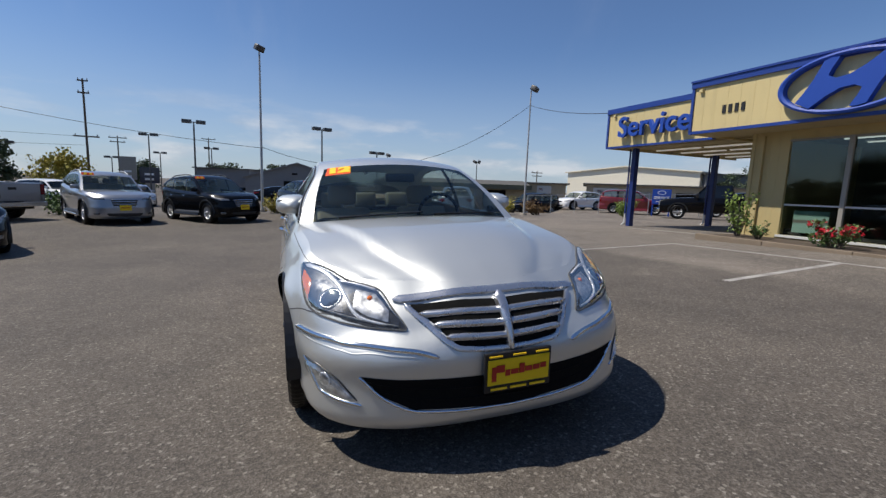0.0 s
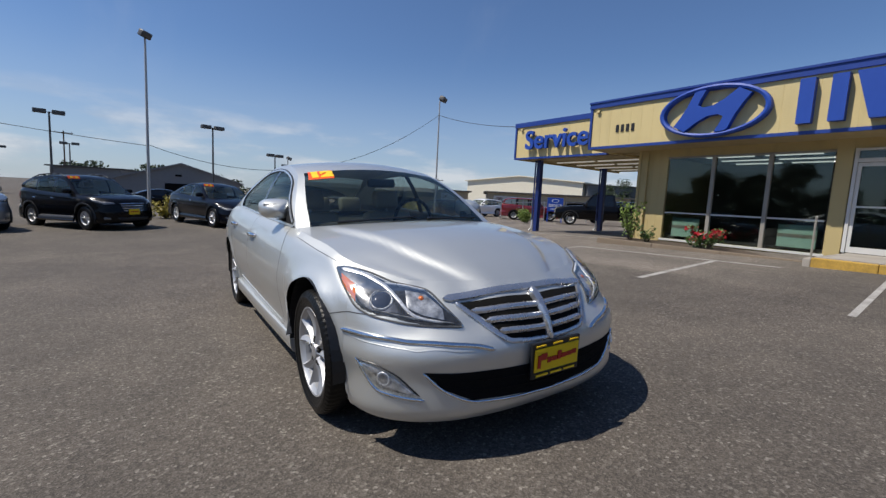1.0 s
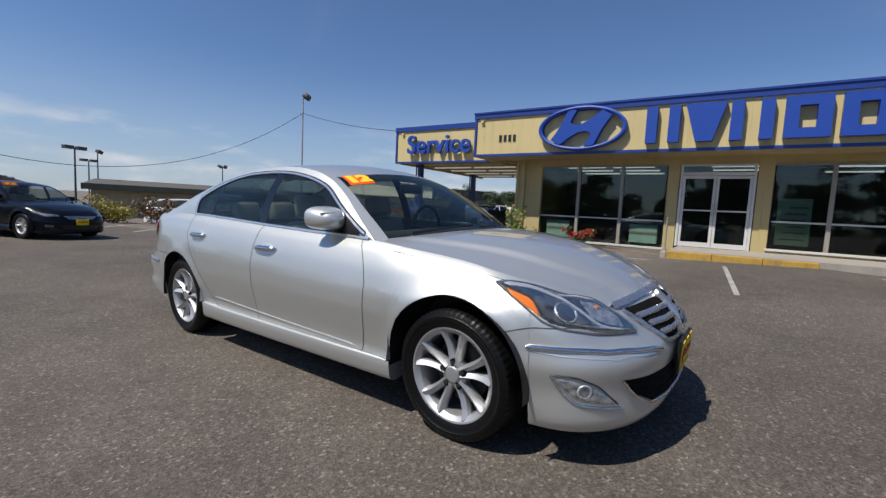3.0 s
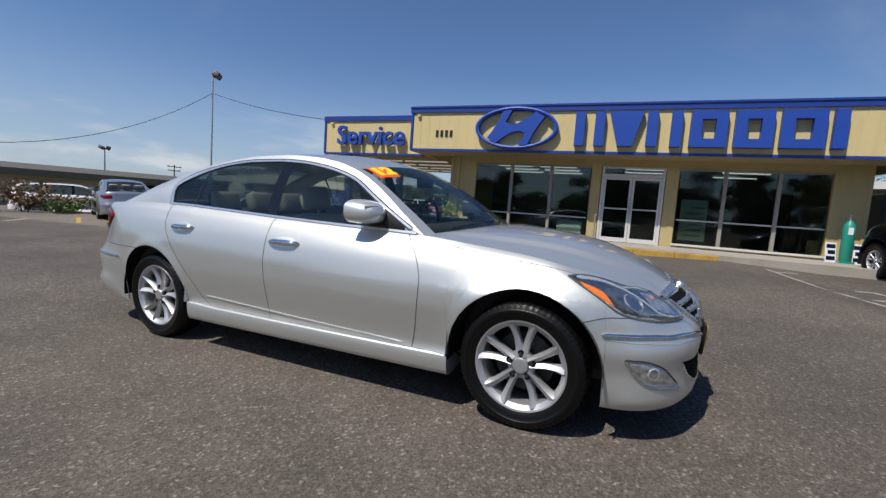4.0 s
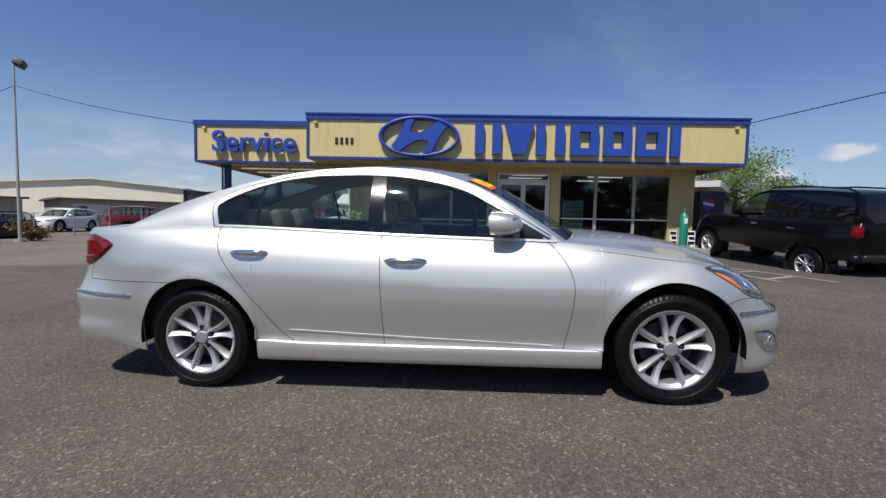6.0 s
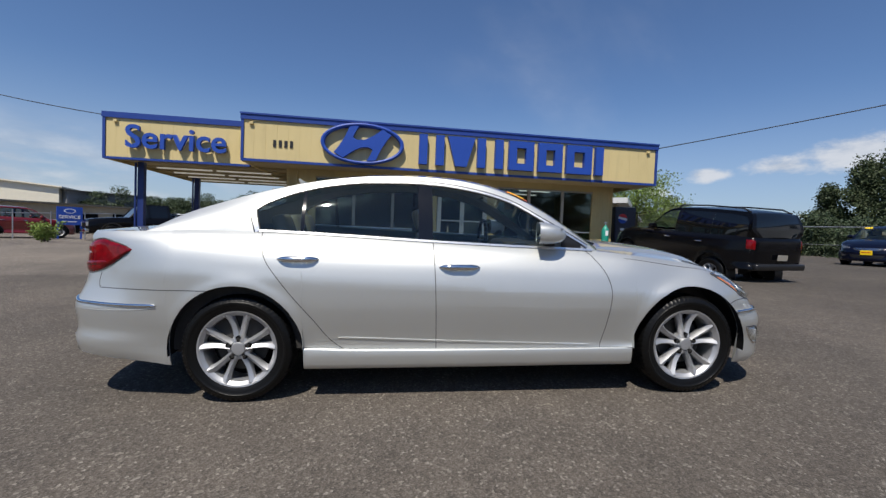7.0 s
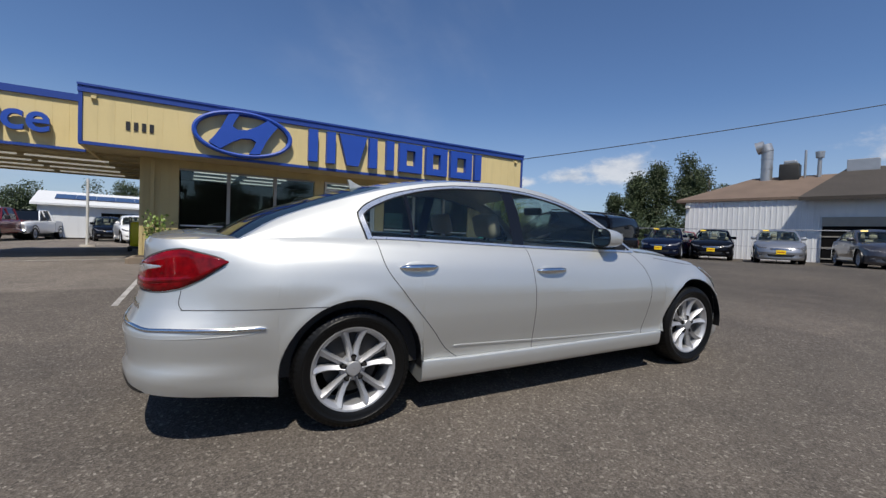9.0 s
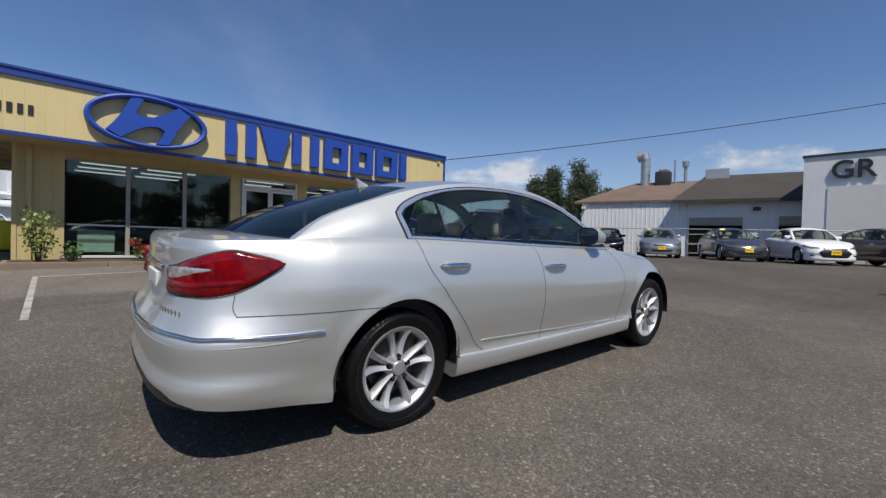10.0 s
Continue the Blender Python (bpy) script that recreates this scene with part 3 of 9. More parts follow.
# an upright nose, a belt that climbs and a roof that falls away to the tail
CROSSOVER = dict(SUV)
CROSSOVER.update(
    rim=[(-0.845, 0.955), (-0.64, 0.965), (-0.35, 1.005), (-0.10, 1.035), (0.3, 1.065), (0.55, 1.08), (1.25, 1.11), (1.72, 1.13), (2.3, 1.165), (2.9, 1.21), (3.5, 1.25), (3.9, 1.24), (4.07, 1.23)],
    roll=(0.12, 0.07, 0.04), rolldepth=(0.17, 0.10, 0.09),
    rail=[(0.42, None, None), (0.62, 0.80, 1.21), (0.87, 0.745, 1.38), (1.10, 0.71, 1.52), (1.32, 0.69, 1.60), (1.65, 0.675, 1.645), (2.1, 0.67, 1.655), (2.6, 0.67, 1.63), (3.0, 0.675, 1.59), (3.35, 0.685, 1.53), (3.58, 0.71, 1.45), (3.74, 0.76, 1.34), (3.84, None, None)],
    wintop=[(0.55, 1.10), (0.87, 1.33), (1.10, 1.46), (1.32, 1.54), (1.65, 1.58), (2.1, 1.59), (2.6, 1.565), (3.0, 1.52), (3.25, 1.465), (3.42, 1.39), (3.50, 1.28)],
    header=1.08, rearheader=3.42, glass=[(0.60, 1.58), (1.68, 2.60), (2.68, 3.46)], deckcorner=3.84)


def car_shape(t, fo, wb, ro, hw, zk):
    """The template t stretched to a car's own overhangs, wheelbase, half width and height."""
    def S(s):
        s = np.asarray(s, float)
        return np.where(s < 0, s * fo / 0.845, np.where(s < 2.935, s * wb / 2.935, wb + (s - 2.935) * ro / 1.135))
    ku = hw / 0.945
    c = dict(t)
    c["outline"] = [(u * ku, float(S(s))) for u, s in t["outline"]]
    for k in ("front", "side", "rear"):
        c[k] = [(z * zk, o) for z, o in t[k]]
    c["bottom"] = tuple(z * zk for z in t["bottom"])
    c["rim"] = [(float(S(s)), z * zk) for s, z in t["rim"]]
    c["rail"] = [(float(S(s)), None if u is None else u * ku, None if z is None else z * zk) for s, u, z in t["rail"]]
    c["wintop"] = [(float(S(s)), z * zk) for s, z in t["wintop"]]
    c["header"], c["rearheader"] = float(S(t["header"])), float(S(t["rearheader"]))
    c["glass"] = [(float(S(a)), float(S(b))) for a, b in t["glass"]]
    c["hoodcorner"], c["deckcorner"] = float(S(t["hoodcorner"])), float(S(t["deckcorner"]))
    c["wb"], c["fo"], c["ro"], c["hw"] = wb, fo, ro, hw
    return c


class CarBody:
    """The skin of a car as smooth surfaces: the skirt all round, hood, deck, roof and sides."""

    def __init__(self, c, rows=26, dense=1.0):
        self.c = c
        o = np.array(c["outline"])
        # columns along half the outline, finer at the wheel openings
        k = np.concatenate([[0], np.cumsum(np.hypot(*np.diff(o, axis=0).T))])
        fu, fs = pchip(k, o[:, 0]), pchip(k, o[:, 1])
        q = np.linspace(0, k[-1], int(150 * dense))
        s_of = fs(np.linspace(0, k[-1], 4000))
        q_of = np.linspace(0, k[-1], 4000)
        extra = []
        for sa in (0.0, c["wb"]):
            for d in (-1, 1):
                for e in (-0.012, -0.0015, 0.0015, 0.012, 0.03):
                    extra.append(np.interp(sa + d * (c["arch"] - e), s_of, q_of))
        q = np.unique(np.concatenate([q, extra]))
        u, s = fu(q), fs(q)
        du, ds = np.gradient(u, q), np.gradient(s, q)
        ln = np.hypot(du, ds)
        nu, ns = ds / ln, -du / ln
        nu[0], ns[0], nu[-1], ns[-1] = 0, -1, 0, 1
        wf = 1 - smooth01(s, -0.62 * c["fo"] / 0.845, -0.12)
        wr = smooth01(s, c["wb"] + 0.35, c["wb"] + c["ro"] * 0.85)
        ws = 1 - wf - wr
        pf, ps, pr = (pchip(*zip(*c[x])) for x in ("front", "side", "rear"))
        rim = pchip(*zip(*c["rim"]))
        ztop = rim(s)
        zbot = wf * c["bottom"][0] + ws * c["bottom"][1] + wr * c["bottom"][2]
        if "sill_line" in c:
            zbot = np.where(s > 2.6, pchip(*zip(*c["sill_line"]))(s), zbot)
        for sa in (0.0, c["wb"]):
            d = np.abs(s - sa)
            inside = d < c["arch"]
            zbot = np.where(inside, np.maximum(zbot, c["archz"] + np.sqrt(np.maximum(c["arch"] ** 2 - d ** 2, 0))), zbot)
        v = np.linspace(0, 1, rows)[:, None]
        z = zbot + (ztop - zbot) * v
        roll = wf * c["roll"][0] + ws * c["roll"][1] + wr * c["roll"][2]
        depth = wf * c["rolldepth"][0] + ws * c["rolldepth"][1] + wr * c["rolldepth"][2]
        f = np.clip(1 - (ztop - z) / depth, 0, 1)
        # the shoulder crease climbs towards the tail
        zs = z - (pchip(*zip(*c["crease"]))(s) - 0.865) * smooth01(z, 0.50, 0.78) if "crease" in c else z
        out = wf * pf(z) + ws * ps(zs) + wr * pr(z) - roll * f ** 2.2
        # lamps swept back beside the nose, fenders drawn in over the wheels
        out = out - c.get("nose_sweep", 0) * smooth01(z, 0.50, 0.60) * smooth01(u, 0.16, 0.40) * (1 - smooth01(u, 0.62, 0.84)) * (s < 0)
        out = out - c.get("fender_tuck", 0) * smooth01(z, 0.66, 0.84) * (1 - smooth01(s, -0.05, 0.5)) * smooth01(s, -0.75, -0.45)
        # the side skirt stands proud between the wheels
        win = smooth01(s, c["arch"] - 0.012, c["arch"] - 0.004) * (1 - smooth01(s, c["wb"] - c["arch"] + 0.004, c["wb"] - c["arch"] + 0.012))
        zl = c.get("ledge", 0.318)
        out = out + 0.040 * win * (1 - smooth01(z, zl - 0.012, zl + 0.010)) * smooth01(z, zl - 0.14, zl - 0.06)
        # a raised lip round the wheel openings
        for sa in (0.0, c["wb"]):
            r = np.hypot(s - sa, z - c["archz"])
            out = out + 0.011 * np.exp(-((r - c["arch"]) / 0.045) ** 2) * (z > c["archz"] - 0.1)
        self.U, self.Sg, self.Z = u + nu * out, s + ns * out, z
        self.U[:, 0] = self.U[:, -1] = 0
        self.u0, self.s0, self.ncol = u, s, len(q)
        self.inner = (nu, ns)
        self.rim_u = pchip_sorted(self.Sg[-1], self.U[-1])
        self.rim_z = pchip_sorted(self.Sg[-1], self.Z[-1])
        rl = c["rail"]
        fixed = []
        for a, b, d in rl:
            if b is None:
                b, d = float(self.rim_u(a)), float(self.rim_z(a))
            fixed.append((a, b, d))
        ra = np.array(fixed)
        self.rail = ra
        self.ru, self.rz = pchip(ra[:, 0], ra[:, 1]), pchip(ra[:, 0], ra[:, 2])
        self.s_a, self.s_b = ra[0, 0], ra[-1, 0]
        kb = [self.s_a, c["header"], c["rearheader"], self.s_b]
        self.bow, self.crown = pchip(kb, c["bow"]), pchip(kb, c["crown"])
        self.wt = pchip(*zip(*c["wintop"]))

    def skirt(self):
        """All columns, right round: right side first (negative u)."""
        P = np.stack([self.U, self.Sg, self.Z], -1)
        M = P[:, ::-1].copy()[:, 1:-1]
        M[..., 0] *= -1
        return np.concatenate([P, M], 1)

    def top(self, a, s):
        """On the roof sheet: a from -1 to 1 across, s along the rail."""
        a, s = np.asarray(a, float), np.asarray(s, float)
        w = 1 - a * a
        return np.stack([a * self.ru(s), s - self.bow(s) * w, self.rz(s) + self.crown(s) * w], -1)

    def flank(self, s, z, sign, off=0.0):
        """On the side of the cabin at s and height z."""
        s, z = np.broadcast_arrays(np.asarray(s, float), np.asarray(z, float))
        bu, bz, ru, rz = self.rim_u(s), self.rim_z(s), self.ru(s), self.rz(s)
        f = np.clip((z - bz) / np.maximum(rz - bz, 1e-4), 0, 1)
        u = bu + (ru - bu) * f + 0.030 * np.sin(np.pi * f) * np.clip((rz - bz) / 0.2, 0, 1) + off
        return np.stack([sign * u, s, z], -1)

    def _rim_between(self, s_from, s_to, n):
        P = np.stack([self.U[-1], self.Sg[-1], self.Z[-1]], -1)
        lens = np.concatenate([[0], np.cumsum(np.linalg.norm(np.diff(P, axis=0), axis=1))])
        la, lb = (np.interp(v, self.Sg[-1], lens) for v in (s_from, s_to))
        q = np.linspace(la, lb, n)
        return np.stack([np.interp(q, lens, P[:, k]) for k in range(3)], -1)

    def lid(self, front, n=33, m=29, crown=0.02):
        """The hood or the rear deck, stretched between the rim and the cabin."""
        c = self.c
        a = np.linspace(-1, 1, n)
        if front:
            half = self._rim_between(self.Sg[-1, 0], c["hoodcorner"], (n + 1) // 2)
            side = self._rim_between(c["hoodcorner"], self.s_a, m)
            edge = self.top(a, self.s_a + a * 0)
        else:
            half = self._rim_between(c["deckcorner"], self.Sg[-1, -1], (n + 1) // 2)[::-1]
            side = self._rim_between(self.s_b, c["deckcorner"], m)[::-1]
            edge = self.top(a, self.s_b + a * 0)
        flip = half.copy()[::-1]
        flip[:, 0] *= -1
        outer = np.concatenate([flip, half[1:]], 0)
        left = side.copy()
        left[:, 0] *= -1
        b = np.linspace(0, 1, m)[:, None, None]
        al = ((a + 1) / 2)[None, :, None]
        P = (1 - b) * outer[None] + b * edge[None] + (1 - al) * left[:, None] + al * side[:, None]
        P = P - ((1 - al) * (1 - b) * outer[0] + al * (1 - b) * outer[-1] + (1 - al) * b * edge[0] + al * b * edge[-1])
        P[..., 2] += crown * (1 - (a ** 2)[None, :]) * np.sin(np.pi * b[..., 0])
        return P


def pchip_sorted(xs, ys):
    k = np.argsort(xs, kind="stable")
    x, y = np.asarray(xs)[k], np.asarray(ys)[k]
    keep = np.concatenate([[True], np.diff(x) > 1e-5])
    x, y = x[keep], y[keep]
    return lambda v: np.interp(v, x, y)


def cut(bm, f):
    """Cuts all faces along the line where f(point) is zero."""
    val = {v: f(v.co) for v in bm.verts}
    fresh = []
    for e in list(bm.edges):
        a, b = e.verts
        fa, fb = val[a], val[b]
        if (fa < 0) != (fb < 0):
            t = fa / (fa - fb)
            t = min(max(t, 0.001), 0.999)
            _, nv = bmesh.utils.edge_split(e, a, t)
            fresh.append(nv)
    if fresh:
        bmesh.ops.connect_verts(bm, verts=fresh)


def wheel(parent, s, u, r, width, rim_r, style="twin"):
    """A tyre on an alloy wheel; the face looks away from the car."""
    sgn = -1 if u < 0 else 1
    w = new("wheel")
    w.parent = parent
    w.matrix_local = pose(u, s, r, 0, 0, 0 if sgn > 0 else 180)
    hw = width / 2
    prof = [(-hw * 0.9, rim_r * 0.98), (-hw, rim_r * 1.12), (-hw * 1.03, (rim_r + r) / 2), (-hw * 0.92, r * 0.965), (-hw * 0.72, r * 0.993), (-0.02, r), (-0.018, r * 0.985), (-0.012, r * 0.985), (-0.010, r),
            (0.010, r), (0.012, r * 0.985), (0.018, r * 0.985), (0.02, r), (hw * 0.72, r * 0.993), (hw * 0.92, r * 0.965), (hw * 1.02, r * 0.90), (hw * 1.03, (rim_r + r) / 2 + 0.012), (hw * 1.055, (rim_r + r) / 2 + 0.009), (hw * 1.055, (rim_r + r) / 2 - 0.003), (hw * 1.03, (rim_r + r) / 2 - 0.006), (hw * 0.99, rim_r * 1.12), (hw * 0.96, rim_r * 1.05), (hw * 0.86, rim_r * 0.985)]
    if style == "twin":
        # tread blocks on both shoulders
        prof = prof[:5] + [(-hw * 0.48, r * 0.998), (-hw * 0.44, r)] + prof[5:13] + [(hw * 0.44, r), (hw * 0.48, r * 0.998)] + prof[13:]
        pa = np.array(prof)
        ang = np.linspace(0, 2 * np.pi, 288, endpoint=False)
        slot = ((ang[None] * 66 / (2 * np.pi) + pa[:, :1] * 9) % 1.0) < 0.24
        cutin = slot * ((np.abs(pa[:, :1]) > hw * 0.46) & (pa[:, 1:] > r * 0.955))
        rr = pa[:, 1:] - 0.005 * cutin
        tread = np.stack([np.repeat(pa[:, :1], 288, 1), rr * np.cos(ang), rr * np.sin(ang)], -1)
        part_mesh("tyre", grid_mesh("tyre", tread, close=True), RUBBER, w, smooth=True, angle=35)
    else:
        part_mesh("tyre", lathe("tyre", prof, seg=56), RUBBER, w, smooth=True, angle=50)
    rp = [(-hw * 0.8, rim_r * 0.92), (-hw * 0.2, rim_r * 0.88), (hw * 0.45, rim_r * 0.86), (hw * 0.72, rim_r * 0.875), (hw * 0.86, rim_r * 0.955), (hw * 0.90, rim_r * 0.965), (hw * 0.92, rim_r * 1.0), (hw * 0.84, rim_r * 1.015)]
    part_mesh("rim", lathe("rim", rp, seg=56), ALLOY, w, smooth=True, angle=40)
    disc = lathe("brake_disc", [(-0.02, 0.05), (-0.02, rim_r * 0.66), (0.0, rim_r * 0.66), (0.0, 0.05)], seg=32)
    part_mesh("brake_disc", disc, DARK_METAL, w, smooth=True, angle=30)
    # near-black disc paints the shade behind the spokes
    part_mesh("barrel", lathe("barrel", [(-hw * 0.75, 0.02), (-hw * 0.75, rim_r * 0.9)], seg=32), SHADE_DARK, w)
    # spokes
    for k in range(5):
        for side in (-1, 1):
            bm = bmesh.new()
            a0 = 2 * math.pi * k / 5 + math.pi / 2
            pts = []
            for q in np.linspace(0, 1, 10):
                rad = rim_r * (0.20 + 0.735 * q)
                ang = a0 + side * (0.215 - 0.02 * math.sin(q * math.pi) + 0.055 * q ** 1.5)
                wd = rim_r * (0.135 + 0.050 * q + 0.05 * (1 - q) ** 3 + 0.10 * max(0, q - 0.72) ** 1.2 * 3)
                fx = hw * (0.74 - 0.13 * math.sin(q * math.pi) + 0.12 * q)
                c, sn = math.cos(ang), math.sin(ang)
                ring = []
                # a sharp crest with one steep and one shallow flank
                for lat, dx in ((-1, -0.030), (-0.75, -0.010), (0.25 * side, 0.006), (0.75, -0.010), (1, -0.030), (0.7, -0.055), (-0.7, -0.055)):
                    ring.append(bm.verts.new((fx + dx, rad * c - lat * wd / 2 * sn, rad * sn + lat * wd / 2 * c)))
                pts.append(ring)
            for r0, r1 in zip(pts, pts[1:]):
                for j in range(7):
                    bm.faces.new((r0[j], r0[(j + 1) % 7], r1[(j + 1) % 7], r1[j]))
            bm.faces.new(pts[0])
            bm.faces.new(pts[-1][::-1])
            bmesh.ops.recalc_face_normals(bm, faces=bm.faces)
            part("spoke", bm, ALLOY, w, smooth=True, angle=28)
    hub = lathe("hub", [(hw * 0.25, rim_r * 0.31), (hw * 0.60, rim_r * 0.30), (hw * 0.64, rim_r * 0.195), (hw * 0.74, rim_r * 0.180), (hw * 0.80, rim_r * 0.160), (hw * 0.815, rim_r * 0.12), (hw * 0.80, 0.001)], seg=32)
    part_mesh("hub", hub, ALLOY, w, smooth=True, angle=20)
    for k in range(5):
        a = 2 * math.pi * k / 5 + math.pi / 2
        bm = cyl(bmesh.new(), (hw * 0.66, rim_r * 0.25 * math.cos(a), rim_r * 0.25 * math.sin(a)), (hw * 0.79, rim_r * 0.25 * math.cos(a), rim_r * 0.25 * math.sin(a)), 0.0125, 0.010, 6)
        if style == "twin":
            # near-black disc paints the shade of the nut's recess
            part("lug_recess", cyl(bmesh.new(), (hw * 0.55, rim_r * 0.255 * math.cos(a), rim_r * 0.255 * math.sin(a)), (hw * 0.735, rim_r * 0.255 * math.cos(a), rim_r * 0.255 * math.sin(a)), 0.020, 0.019, 16), SHADE_DARK, w)
        part("lug_nut", bm, DARK_METAL, w)
    return w


def snap(bvh, p, off):
    q, n, _, _ = bvh.find_nearest(Vector(p))
    return q + n * off


def resample(pts, n):
    p = np.array(pts, float)
    d = np.concatenate([[0], np.cumsum(np.linalg.norm(np.diff(p, axis=0), axis=1))])
    q = np.linspace(0, d[-1], n)
    return np.stack([np.interp(q, d, p[:, k]) for k in range(3)], -1)


def patch(name, bvh, upper, lower, material, parent, n=24, m=8, off=0.006, edge=-0.004, label="", mirror=False, along=None):
    """A domed sheet that lies on the body between two lines."""
    a, b = resample(upper, n), resample(lower, n)
    if mirror:
        a, b = a * (-1, 1, 1), b * (-1, 1, 1)
    G = np.zeros((m, n, 3))
    for i, v in enumerate(np.linspace(0, 1, m)):
        for j in range(n):
            p = a[j] * (1 - v) + b[j] * v
            border = i in (0, m - 1) or j in (0, n - 1)
            if along is not None:
                d = Vector(along)
                if mirror:
                    d.x *= -1
                hit, nn, _, _ = bvh.ray_cast(Vector(p) - d * 0.6, d)
                G[i, j] = (hit + nn * (edge if border else off)) if hit else snap(bvh, p, edge if border else off)
            else:
                G[i, j] = snap(bvh, p, edge if border else off)
    me = grid_mesh(name, G, flip=not mirror)
    o = part_mesh(name, me, material, parent, label, smooth=True)
    return o


def ribbon(name, bvh, pts, width, material, parent, off=0.004, n=40, label="", mirror=False, depth=0.006, taper=0.0):
    """A raised strip along a line on the body."""
    p = resample(pts, n)
    if mirror:
        p = p * (-1, 1, 1)
    at, up_ = [], []
    for j in range(n):
        q, nn, _, _ = bvh.find_nearest(Vector(p[j]))
        at.append(q)
        up_.append(nn)
    at, up_ = np.array(at), np.array(up_)
    closed = np.linalg.norm(p[0] - p[-1]) < 1e-5
    for turn in range(3):
        for v in (at, up_):
            v[1:-1] = (v[:-2] + 2 * v[1:-1] + v[2:]) / 4
    if closed:
        at[-1], up_[-1] = at[0], up_[0]
    rows = []
    for j in range(n):
        t = Vector(at[min(j + 1, n - 1)] - at[max(j - 1, 0)]).normalized()
        q, nn = Vector(at[j]), Vector(up_[j]).normalized()
        side = nn.cross(t).normalized()
        k = 1.0 if 0 < j < n - 1 or closed else 0.3
        k *= 1 + taper * (j / (n - 1) - 0.5)
        rows.append([q - side * width / 2 * k - nn * 0.004, q - side * width * 0.42 * k + nn * (off), q + nn * (off + depth * 0.5), q + side * width * 0.42 * k + nn * off, q + side * width / 2 * k - nn * 0.004])
    me = grid_mesh(name, np.array(rows))
    return part_mesh(name, me, material, parent, label, smooth=True, angle=60)


def seat(parent, s, u, w, z0=0.42, rec=14, material=None, rear=False):
    st = new("seat")
    st.parent = parent
    st.matrix_local = pose(u, s, z0)
    material = material or TAN
    part("cushion", boxed(-w / 2, w / 2, -0.26, 0.26, 0, 0.16, 0.05), material, st, smooth=True)
    b = part("backrest", boxed(-w / 2, w / 2, -0.06, 0.06, 0, 0.58, 0.05), material, st, smooth=True)
    b.matrix_local = pose(0, 0.26, 0.10, -rec)
    for dx in ([0.0] if not rear else [-w * 0.30, 0.0, w * 0.30]):
        h = part("headrest", boxed(-0.13, 0.13, -0.05, 0.05, 0.61, 0.79, 0.04), material, b, smooth=True)
        h.matrix_local = pose(dx, 0, 0)
        part("headrest_post", cyl(bmesh.new(), (dx, 0, 0.55), (dx, 0, 0.64), 0.012), GALV, b)
    return st


